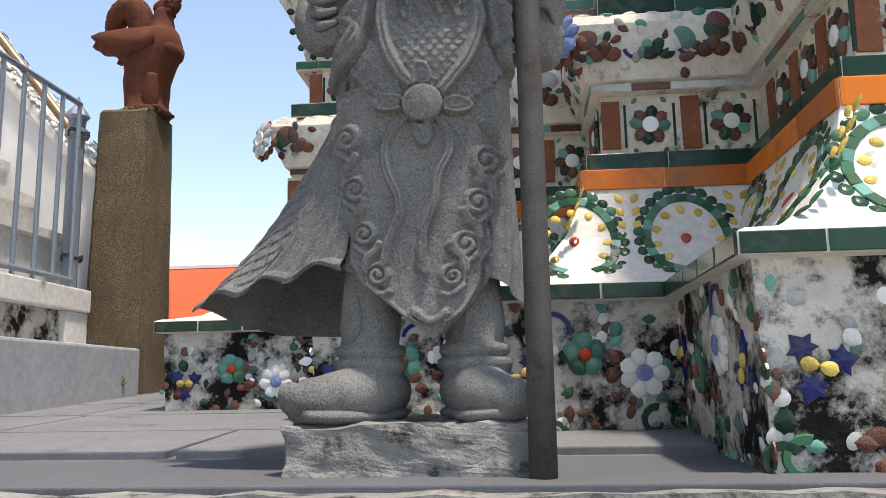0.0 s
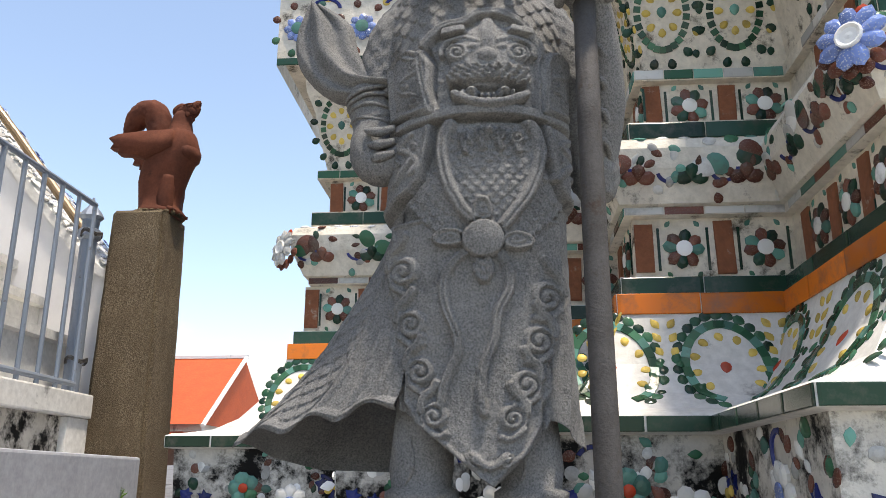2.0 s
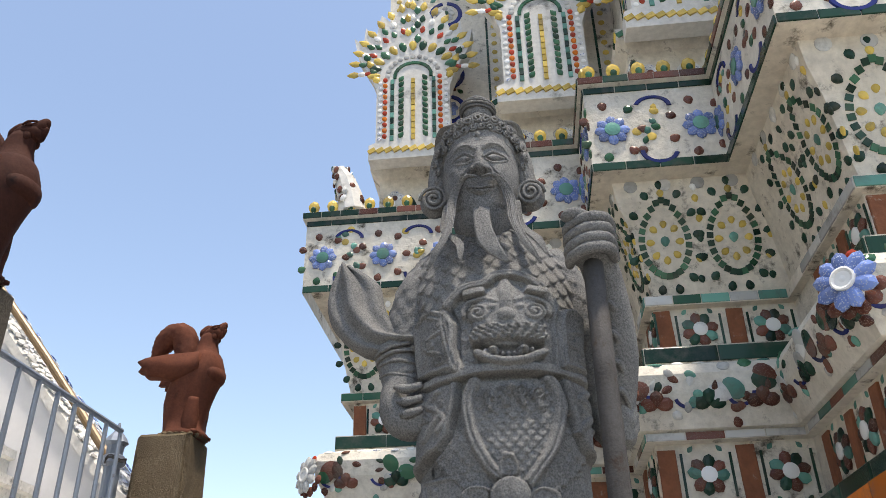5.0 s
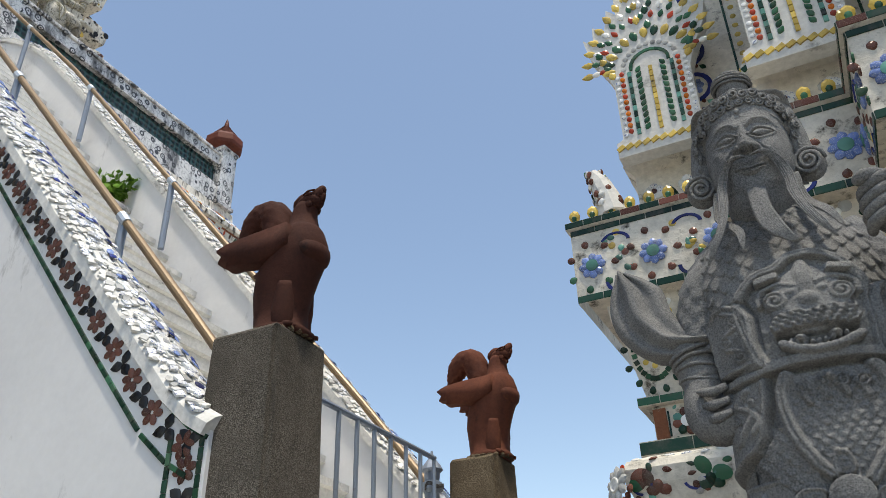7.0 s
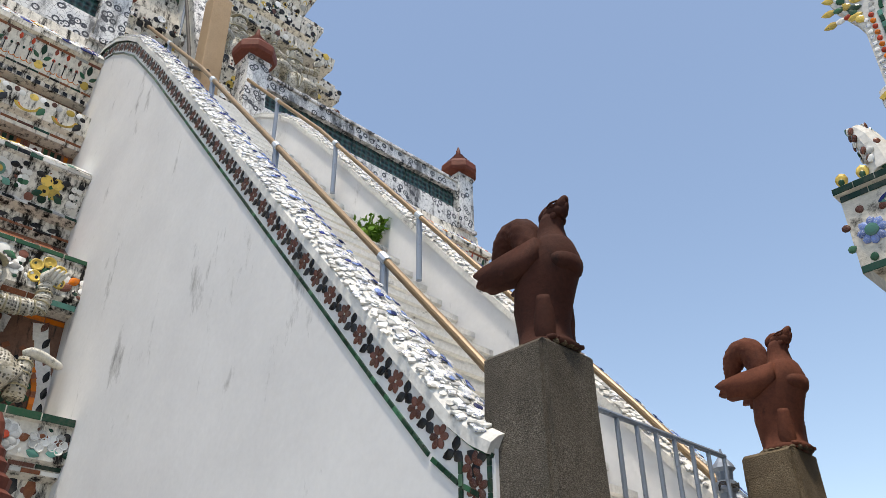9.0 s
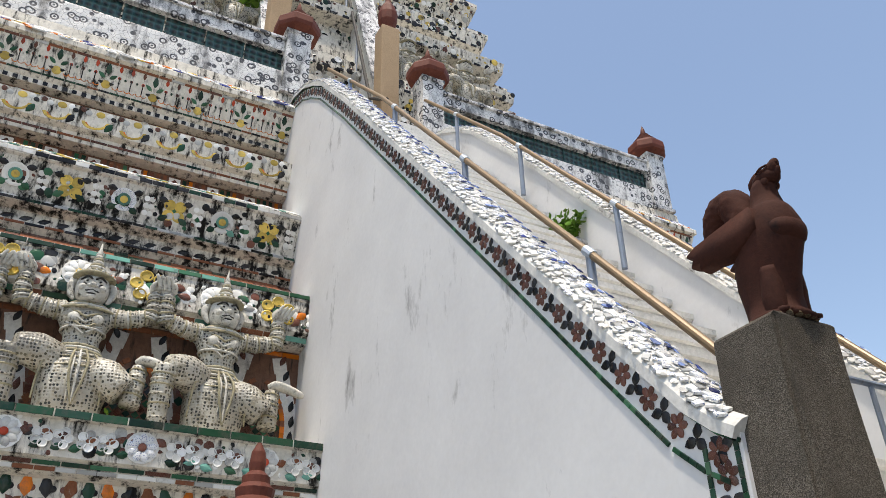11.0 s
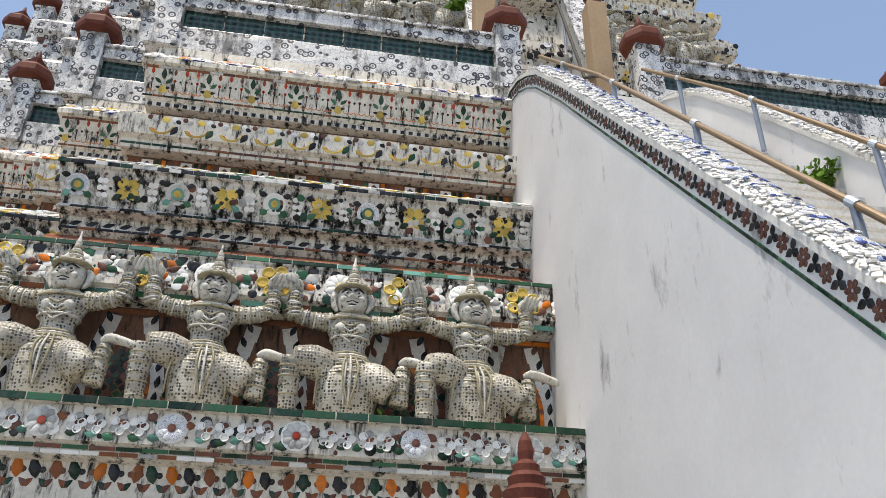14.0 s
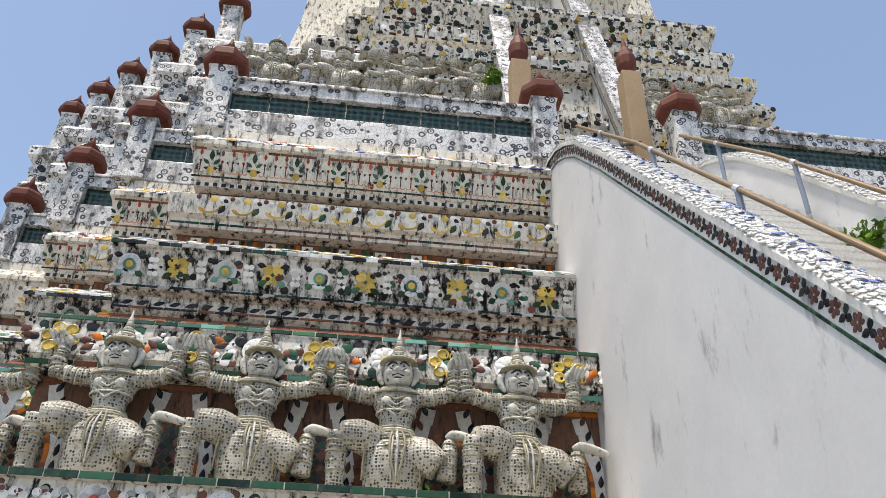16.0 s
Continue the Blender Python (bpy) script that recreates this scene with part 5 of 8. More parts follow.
def crouching(seed=0):
    """A dancing, half-kneeling figure facing +x with both arms raised, 1.9 high, at the origin."""
    bm = bmesh.new()
    marked = [0]

    def paint(k):
        bm.faces.ensure_lookup_table()
        for f in bm.faces[marked[0]:]:
            f.material_index = k
        marked[0] = len(bm.faces)

    def hoop(c, axis, r0, r, k=2, squash=1.0, n=16):
        """A bead row round an axis."""
        axis = Vector(axis).normalized()
        u = axis.orthogonal().normalized()
        w = axis.cross(u)
        tube(bm, [Vector(c) + r0 * (math.cos(i * math.tau / n) * u + squash * math.sin(i * math.tau / n) * w) for i in range(n + 1)], r, 6)
        paint(k)

    def waist(z, rx, ry, r, k=2, cx=0.04):
        tube(bm, [(cx + rx * math.cos(i * math.tau / 22), ry * math.sin(i * math.tau / 22), z) for i in range(23)], r, 6)
        paint(k)

    def hooped(pts, rads, n, lift=0.010, r=0.011, kinds=(0, 2)):
        P, Q = flow(pts, rads, 8)
        for i in range(n):
            j = round((i + 0.5) / n * (len(P) - 2))
            hoop(P[j], P[j + 1] - P[j], Q[j] + lift * 0.5, r, kinds[i % len(kinds)])

    # hips and draped skirt
    loft(bm, [(0.0, 0.06, 0, 0.16, 0.24), (0.20, 0.09, 0, 0.20, 0.29), (0.40, 0.10, 0.02, 0.22, 0.32), (0.54, 0.09, 0.02, 0.22, 0.31), (0.64, 0.06, 0, 0.185, 0.25), (0.72, 0.045, 0, 0.155, 0.20), (0.77, 0.04, 0, 0.14, 0.175)], 30, 2.4)
    paint(0)
    # bent leg: thigh out to the knee, shin down
    thigh = ([(0.08, -0.16, 0.60), (0.20, -0.34, 0.64), (0.26, -0.53, 0.63)], [0.165, 0.165, 0.125])
    tube(bm, *flow(*thigh), 20)
    tube(bm, *flow([(0.26, -0.54, 0.64), (0.24, -0.56, 0.42), (0.22, -0.55, 0.02)], [0.120, 0.100, 0.075]), 18)
    paint(0)
    hooped([(0.25, -0.55, 0.56), (0.24, -0.56, 0.40), (0.22, -0.55, 0.10)], [0.112, 0.100, 0.080], 6, 0.004, 0.009, (2, 0))
    # other leg: knee low and wide under the skirt, shin raised behind, sole outward
    tube(bm, *flow([(0.08, 0.14, 0.54), (0.22, 0.30, 0.46), (0.27, 0.44, 0.34)], [0.165, 0.170, 0.135]), 20)
    paint(0)
    tube(bm, *flow([(0.22, 0.52, 0.24), (0.20, 0.54, 0.44), (0.18, 0.56, 0.62)], [0.095, 0.086, 0.068]), 16)
    paint(0)
    hooped([(0.22, 0.52, 0.30), (0.20, 0.54, 0.46), (0.18, 0.56, 0.60)], [0.092, 0.084, 0.072], 5, 0.004, 0.009, (2, 0))
    tube(bm, *flow([(0.17, 0.53, 0.655), (0.20, 0.60, 0.685), (0.24, 0.72, 0.655), (0.27, 0.83, 0.610), (0.28, 0.87, 0.600)], [0.060, 0.080, 0.066, 0.058, 0.020]), 14, 0.62)
    paint(1)
    # hem folds across thighs and lap
    for k in range(3):
        y = -0.30 + 0.28 * k
        tube(bm, *flow([(0.22, y * 0.55, 0.68), (0.335 - 0.10 * abs(y), y * 0.92, 0.50), (0.30 - 0.06 * abs(y), y, 0.20)], [0.007, 0.012, 0.008]), 6)
        paint((2, 1)[k % 2])
    # front cloth hanging from the belt: bead-edged tongue
    for d in (-1, 0, 1):
        tube(bm, *flow([(0.19, 0.02 + 0.04 * d, 0.73), (0.325, 0.03 + 0.075 * d, 0.56), (0.345, 0.03 + 0.055 * d, 0.38), (0.32, 0.03, 0.17)], [0.010, 0.013, 0.012, 0.008]), 7)
        paint((2, 1, 2)[d + 1])
    for k in range(4):
        waist(0.66 - 0.045 * k, 0.20 + 0.02 * k, 0.245 + 0.022 * k, 0.009, (1, 2)[k % 2], 0.055)
    # torso in a fitted coat
    loft(bm, [(0.70, 0.045, 0, 0.15, 0.185), (0.78, 0.035, 0, 0.135, 0.165), (0.86, 0.03, 0, 0.135, 0.165), (0.95, 0.03, 0, 0.155, 0.200), (1.04, 0.025, 0, 0.168, 0.245), (1.12, 0.02, 0, 0.155, 0.265), (1.17, 0.02, 0, 0.125, 0.20), (1.22, 0.03, 0, 0.085, 0.10), (1.28, 0.04, 0, 0.07, 0.08)], 28)
    paint(0)
    for z, rx, ry, r, k in ((0.70, 0.170, 0.215, 0.020, 2), (0.735, 0.160, 0.200, 0.013, 1), (0.762, 0.150, 0.185, 0.016, 2), (0.93, 0.160, 0.202, 0.012, 1), (1.135, 0.155, 0.255, 0.014, 2), (1.165, 0.135, 0.215, 0.014, 1), (1.195, 0.115, 0.165, 0.013, 2)):
        waist(z, rx, ry, r, k)
    for k in range(4):
        for d in (-1, 1):
            tube(bm, *flow([(0.195, 0, 1.03 - 0.055 * k), (0.185, 0.08 * d, 1.075 - 0.05 * k), (0.12, 0.17 * d, 1.11 - 0.04 * k)], [0.010, 0.010, 0.006]), 6)
            paint((2, 1)[k % 2])
    for d in (-1, 1):
        ball(bm, (0.165, 0.10 * d, 1.03), (0.035, 0.060, 0.050), 12, 8)
        paint(1)
        # upper arm out and a little up to the elbow, forearm upright, all ringed
        upper = ([(0.02, 0.20 * d, 1.13), (0.05, 0.38 * d, 1.13), (0.08, 0.565 * d, 1.17)], [0.098, 0.080, 0.076])
        fore = ([(0.08, 0.575 * d, 1.13), (0.09, 0.60 * d, 1.25), (0.07, 0.59 * d, 1.42)], [0.080, 0.076, 0.060])
        tube(bm, *flow(*upper), 16)
        tube(bm, *flow(*fore), 16)
        paint(0)
        hooped(*upper, 9, 0.002, 0.009, (0, 1, 2))
        hooped(*fore, 9, 0.004, 0.010, (2, 0, 1))
        # open hand bent back, long fingers side by side
        tube(bm, *flow([(0.07, 0.59 * d, 1.42), (0.07, 0.605 * d, 1.48), (0.10, 0.635 * d, 1.53)], [0.058, 0.088, 0.070]), 12, 0.55, True, (1, 0, 0))
        for k in range(4):
            tube(bm, *flow([(0.10, (0.560 + 0.042 * k) * d, 1.46), (0.135, (0.585 + 0.046 * k) * d, 1.535), (0.16, (0.615 + 0.048 * k) * d, 1.585)], [0.024, 0.022, 0.012]), 8)
        tube(bm, *flow([(0.11, 0.545 * d, 1.44), (0.15, 0.55 * d, 1.49), (0.17, 0.58 * d, 1.52)], [0.02, 0.02, 0.012]), 8)
        paint(1)
    # head: broad face, bulging eyes, flat nose, wide tusked mouth
    loft(bm, [(1.205, 0.075, 0, 0.075, 0.085), (1.235, 0.080, 0, 0.125, 0.125), (1.29, 0.080, 0, 0.148, 0.150), (1.36, 0.070, 0, 0.152, 0.158), (1.43, 0.060, 0, 0.145, 0.150), (1.50, 0.05, 0, 0.12, 0.125)], 26)
    ball(bm, (0.225, 0, 1.345), (0.034, 0.032, 0.026), 12, 8)
    for d in (-1, 1):
        ball(bm, (0.222, 0.032 * d, 1.337), (0.020, 0.022, 0.016), 10, 7)
        ball(bm, (0.190, 0.090 * d, 1.325), (0.034, 0.040, 0.036), 12, 8)
        ball(bm, (0.195, 0.060 * d, 1.388), (0.026, 0.034, 0.026), 12, 8)
        tube(bm, *flow([(0.05, 0.150 * d, 1.45), (0.03, 0.195 * d, 1.40), (0.04, 0.185 * d, 1.31), (0.07, 0.150 * d, 1.24)], [0.02, 0.042, 0.036, 0.012]), 8)
    ball(bm, (0.185, 0, 1.238), (0.045, 0.050, 0.030), 10, 7)
    paint(1)
    for d in (-1, 1):
        tube(bm, *flow([(0.228, 0.014 * d, 1.402), (0.222, 0.058 * d, 1.432), (0.165, 0.118 * d, 1.412)], [0.008, 0.013, 0.006]), 7)
        ball(bm, (0.219, 0.060 * d, 1.384), (0.008, 0.014, 0.011), 8, 6)
        tube(bm, *flow([(0.222, 0.0, 1.300), (0.208, 0.055 * d, 1.288), (0.160, 0.105 * d, 1.318)], [0.008, 0.010, 0.005]), 7)
        tube(bm, *flow([(0.222, 0.04 * d, 1.328), (0.205, 0.075 * d, 1.360), (0.178, 0.112 * d, 1.352)], [0.004, 0.006, 0.003]), 6)
    tube(bm, *flow([(0.195, -0.06, 1.272), (0.222, 0.0, 1.262), (0.195, 0.06, 1.272)], [0.004, 0.008, 0.004]), 7)
    paint(3)
    # tiered crown: flat rim with a bead row, shrinking tiers, spire
    lathe(bm, [(0.150, 1.455), (0.195, 1.468), (0.205, 1.482), (0.192, 1.495), (0.140, 1.502)], 20, (0.045, 0, 0))
    paint(2)
    z, r = 1.502, 0.140
    for k in range(7):
        lathe(bm, [(r * 0.86, z), (r, z + 0.010), (r * 1.0, z + 0.022), (r * 0.86, z + 0.032), (r * 0.78, z + 0.036)], 16, (0.045, 0, 0))
        paint((1, 2)[k % 2])
        z, r = z + 0.034, r * 0.80
    lathe(bm, [(0.032, z), (0.036, z + 0.02), (0.022, z + 0.035), (0.026, z + 0.05), (0.014, z + 0.065), (0.011, z + 0.11), (0.003, z + 0.145)], 12, (0.045, 0, 0))
    paint(1)
    for k in range(18):
        q = k * math.tau / 18
        ball(bm, (0.045 + 0.182 * math.cos(q), 0.182 * math.sin(q), 1.500), (0.015, 0.017, 0.022), 7, 5)
    paint(1)
    roughen(bm, 0.004, 14, seed)
    return bm


for k, y in enumerate((-4.05, -2.55, -1.12, 0.31, 1.60)):
    ob = solid("crouching_figure", crouching(k * 3.7), FIGURE_MATS, "crouching figure statue studded with pale broken china", "statue", smooth=True, group="tower figures")
    ob.matrix_world = pose(-8.18 - (0.25 if k == 0 else 0), y + 0.10, 2.822, 0, 0, (3, -5, 4, -3, 6)[k])
    ob.scale = (1, 1, 1.05)
upper_fig = link_mesh("crouching_figure", crouching(31), FIGURE_MATS, True)
for y in (-2.3, -0.9, 0.55, 2.0, 5.8, 7.25):
    ob = tagged(new("crouching_figure", upper_fig), "weathered crouching figure statue on the upper tier", "statue", "upper figures")
    ob.matrix_world = pose(-12.36, y, 12.39) @ Matrix.Diagonal((0.95, 0.95, 0.88, 1))


# ---- balustrade of the first terrace ----
def cap_profile(s):
    return [(0.21 * s, 0.0), (0.25 * s, 0.03 * s), (0.33 * s, 0.06 * s), (0.35 * s, 0.12 * s), (0.34 * s, 0.24 * s), (0.28 * s, 0.32 * s), (0.22 * s, 0.345 * s), (0.225 * s, 0.39 * s), (0.17 * s, 0.41 * s), (0.175 * s, 0.455 * s),
            (0.125 * s, 0.475 * s), (0.13 * s, 0.515 * s), (0.085 * s, 0.535 * s), (0.09 * s, 0.575 * s), (0.05 * s, 0.60 * s), (0.045 * s, 0.66 * s), (0.02 * s, 0.76 * s), (0.004 * s, 0.80 * s)]


def print_material():
    m, nt, b = nodes_of("painted_mosaic_panel")
    co = world_coord(nt)
    v = nt.nodes.new("ShaderNodeTexVoronoi")
    v.inputs["Scale"].default_value = 6.5
    nt.links.new(co, v.inputs["Vector"])
    w = nt.nodes.new("ShaderNodeTexVoronoi")
    w.feature = "DISTANCE_TO_EDGE"
    w.inputs["Scale"].default_value = 13
    nt.links.new(co, w.inputs["Vector"])
    col = mix_node(nt, ramp_node(nt, v.outputs["Distance"], [(0.10, (1, 1, 1)), (0.13, (0, 0, 0)), (0.22, (0, 0, 0)), (0.25, (1, 1, 1)), (0.37, (1, 1, 1)), (0.41, (0, 0, 0))]).outputs[0], (0.72, 0.71, 0.69), (0.03, 0.032, 0.04))
    col = mix_node(nt, ramp_node(nt, w.outputs["Distance"], [(0.012, (1, 1, 1)), (0.03, (0, 0, 0))]).outputs[0], col, (0.16, 0.16, 0.165))
    d = noise_node(nt, 4, 6, 0.7, world_coord(nt, (1, 1, 0.3)))
    col = mix_node(nt, ramp_node(nt, d.outputs[0], [(0.47, (0, 0, 0)), (0.62, (0.85, 0.85, 0.85))]).outputs[0], col, (0.035, 0.033, 0.031))
    nt.links.new(col, b.inputs["Base Color"])
    b.inputs["Roughness"].default_value = 0.4
    bump_node(nt, b, v.outputs["Distance"], 0.5, 0.02)
    return m


M_PRINT = print_material()
FLOOR1 = 9.02


def baluster(scale=1.0):
    ob = thing("balustrade_pillar", "white mosaic balustrade pillar with a stepped terracotta cap", "pillar", "balustrade pillars")
    m = bmesh.new()
    lathe(m, [(0.24, 0), (0.24, 0.07), (0.205, 0.10), (0.20, 1.27), (0.225, 1.30), (0.225, 1.35), (0.20, 1.36)], 4, (0, 0, 0), math.pi / 4)
    part("shaft", m, M_PRINT, ob)
    m = bmesh.new()
    lathe(m, [(r * 1.12, z * 1.08 + 1.36) for r, z in cap_profile(1.0)], 8, (0, 0, 0), math.pi / 8)
    part("cap", m, M_CAP, ob, "dark red stepped terracotta cap")
    return ob


BAL = [(-10.02, -2.62), (-10.02, 2.68), (-10.02, 5.12), (-10.02, 10.1), (-11.45, -4.1), (-12.9, -5.55), (-14.35, -7.1)]
model = baluster()
model.matrix_basis = pose(*BAL[0], FLOOR1)
for x, y in BAL[1:]:
    copy_thing(model, pose(x, y, FLOOR1))
SMALL = [(-13.2 - 0.83 * k, -3.6 - 0.93 * k) for k in range(6)]
for x, y in SMALL:
    copy_thing(model, pose(x, y, 14.25))


def lattice_material():
    m, nt, b = nodes_of("green_pierced_tile")
    co = world_coord(nt)
    v = nt.nodes.new("ShaderNodeTexVoronoi")
    v.inputs["Scale"].default_value = 9
    v.inputs["Randomness"].default_value = 0.15
    nt.links.new(co, v.inputs["Vector"])
    col = ramp_node(nt, v.outputs["Distance"], [(0.22, (0.006, 0.009, 0.010)), (0.38, (0.012, 0.05, 0.05)), (0.6, (0.03, 0.09, 0.085))])
    nt.links.new(col.outputs[0], b.inputs["Base Color"])
    b.inputs["Roughness"].default_value = 0.3
    bump_node(nt, b, v.outputs["Distance"], 0.9, 0.05)
    return m


M_LATTICE = lattice_material()


def parapet(x, y0, y1, x1=None):
    """A run of balustrade from y0 to y1 (or from x to x1 at y0)."""
    ob = thing("balustrade", "mosaic balustrade with pierced green ceramic panels", "balustrade", "terrace balustrades")
    def bar_(z0, z1, t, mat, nm):
        m = bmesh.new()
        if x1 is None:
            box(m, (x - t, y0, z0), (x + t, y1, z1), 0.012)
        else:
            box(m, (x1, y0 - t, z0), (x, y0 + t, z1), 0.012)
        part(nm, m, mat, ob)
    bar_(FLOOR1, FLOOR1 + 0.46, 0.15, M_PRINT, "bottom_rail")
    bar_(FLOOR1 + 0.90, FLOOR1 + 1.12, 0.13, M_PRINT, "top_rail")
    bar_(FLOOR1 + 1.122, FLOOR1 + 1.18, 0.17, M_PRINT, "coping")
    n = max(1, round(abs((y1 - y0) if x1 is None else (x - x1)) / 0.62))
    for k in range(n):
        m = bmesh.new()
        if x1 is None:
            a, b = y0 + (y1 - y0) * k / n, y0 + (y1 - y0) * (k + 1) / n
            box(m, (x - 0.03, a + 0.012, FLOOR1 + 0.46), (x + 0.03, b - 0.012, FLOOR1 + 0.90))
        else:
            a, b = x1 + (x - x1) * k / n, x1 + (x - x1) * (k + 1) / n
            box(m, (a + 0.012, y0 - 0.03, FLOOR1 + 0.46), (b - 0.012, y0 + 0.03, FLOOR1 + 0.90))
        part("panel", m, M_LATTICE, ob, "dark green pierced ceramic panel")


parapet(-10.02, -2.42, 2.48)
parapet(-10.02, 5.32, 9.9)
for (x, y), (x2, y2) in zip([BAL[0], BAL[4], BAL[5]], [BAL[4], BAL[5], BAL[6]]):
    parapet(x - 0.2, y - 0.05, y, x2 + 0.0)
    parapet(x2, y2 + 0.2, y - 0.12)

# ---- upper stair ----
upper = thing("upper_staircase", "very steep white upper stair with mosaic copings and posts", "staircase")
U0, U1 = (-11.15, 9.9), (-14.6, 19.5)
for nm, ya, yb in (("side_wall", 2.42, 2.78), ("side_wall", 4.62, 5.0)):
    m = bmesh.new()
    sheet(m, [(U0[0], 9.0), (U0[0], U0[1] + 0.9), (U1[0], U1[1] + 0.9), (U1[0] - 1, U1[1] + 0.9), (U1[0] - 1, 9.0)], ya, yb, 1)
    part(nm, m, M_PLASTER, upper)
    m = bmesh.new()
    sheet(m, [(U0[0] + 0.05, U0[1] + 0.82), (U0[0] + 0.05, U0[1] + 1.0), (U1[0] + 0.05, U1[1] + 1.0), (U1[0] + 0.05, U1[1] + 0.82)], ya - 0.05, yb + 0.05, 1)
    part("coping", m, M_PRINT, upper)
m = bmesh.new()
x, z = -11.2, 9.02
prof = [(x, z)]
dx, dz = 3.4 / 36, 9.6 / 36
for k in range(36):
    prof += [(x, z + dz), (x - dx, z + dz)]
    x, z = x - dx, z + dz
prof += [(x, 9.02)]
sheet(m, prof, 2.78, 4.62, 1)
part("step_flight", m, M_OLD, upper)
for y in (2.55, 4.72):
    ob = thing("stair_post", "tan rendered post with a dark red bird finial", "post", "upper stair posts")
    m = bmesh.new()
    box(m, (-11.14, y - 0.19, 9.02), (-10.78, y + 0.19, 12.35), 0.03)
    part("shaft", m, M_SAND, ob)
    m = bmesh.new()
    lathe(m, [(0.15, 12.35), (0.13, 12.42), (0.19, 12.6), (0.20, 12.8), (0.15, 13.0), (0.07, 13.15), (0.05, 13.3), (0.02, 13.45)], 12, (-10.96, y, 0))
    part("finial", m, M_CAP, ob)
m = bmesh.new()
for y in (3.02, 4.50):
    ob = thing("handrail", "thin steel handrail up the steep upper stair", "handrail", "stair handrails")
    part("tube", tube(bmesh.new(), [(-10.4, y, 10.1), (-11.2, y, 10.75), (-14.0, y, 18.6)], 0.035, 8), M_PIPE, ob)
    for k in range(4):
        f = k / 3.4
        part("upright", tube(bmesh.new(), [(-11.2 - 2.8 * f, y, 9.7 + 7.85 * f), (-11.2 - 2.8 * f, y, 10.75 + 7.85 * f)], 0.03, 8), M_STEEL, ob)

# ---- terracotta spire on a lower post ----
ob = thing("garden_post", "low white post with a stepped terracotta spire", "post")
m = bmesh.new()
box(m, (-6.22, 1.43, -0.8), (-5.78, 1.87, 1.55), 0.02)
part("shaft", m, M_PLASTER, ob)
m = bmesh.new()
lathe(m, [(0.25, 1.55), (0.27, 1.60), (0.22, 1.66), (0.225, 1.72), (0.17, 1.76), (0.18, 1.83), (0.13, 1.87), (0.14, 1.93), (0.10, 1.97), (0.10, 2.02), (0.055, 2.06), (0.06, 2.12), (0.05, 2.2), (0.015, 2.27)], 16, (-6.0, 1.65, 0))
part("spire", m, M_CAP, ob, "dark red stepped terracotta spire")


# ---- mosaic pieces ----
def fan(outline, dome, edge=0.0):
    """A domed piece: its outline at height edge, a skirt down to the bed, one raised middle ring."""
    n = len(outline)
    cx, cy = sum(p[0] for p in outline) / n, sum(p[1] for p in outline) / n
    v = [(x, y, -0.06) for x, y in outline] + [(x, y, edge) for x, y in outline]
    v += [(cx + (x - cx) * 0.55, cy + (y - cy) * 0.55, dome * 0.85) for x, y in outline] + [(cx, cy, dome)]
    f = []
    for k in range(n):
        j = (k + 1) % n
        f += [(k, j, n + j, n + k), (n + k, n + j, 2 * n + j, 2 * n + k), (2 * n + k, 2 * n + j, 3 * n)]
    return v, f


def dish(n=14):
    rings = [(1.0, -0.06), (1.0, 0.16), (0.86, 0.20), (0.66, 0.06), (0.30, 0.05)]
    v = [(r * math.cos(k * math.tau / n), r * math.sin(k * math.tau / n), z) for r, z in rings for k in range(n)] + [(0, 0, 0.09)]
    f = [(i * n + k, i * n + (k + 1) % n, (i + 1) * n + (k + 1) % n, (i + 1) * n + k) for i in range(len(rings) - 1) for k in range(n)]
    f += [((len(rings) - 1) * n + k, (len(rings) - 1) * n + (k + 1) % n, len(v) - 1) for k in range(n)]
    return v, f


def curl(turns=1.0, n=10, r0=1.0, r1=1.0, w0=0.16, w1=0.16):
    """A bent strip round the origin."""
    v, f = [], []
    for k in range(n + 1):
        t = k / n
        a, r, w = turns * math.pi * t, r0 + (r1 - r0) * t, w0 + (w1 - w0) * t
        c, s = math.cos(a), math.sin(a)
        v += [((r - w) * c, (r - w) * s, -0.05), ((r - 0.7 * w) * c, (r - 0.7 * w) * s, 0.13), ((r + 0.7 * w) * c, (r + 0.7 * w) * s, 0.13), ((r + w) * c, (r + w) * s, -0.05)]
    for k in range(n):
        for i in range(3):
            f.append((4 * k + i, 4 * k + i + 1, 4 * k + i + 5, 4 * k + i + 4))
    f += [(3, 2, 1, 0), (4 * n, 4 * n + 1, 4 * n + 2, 4 * n + 3)]
    return v, f


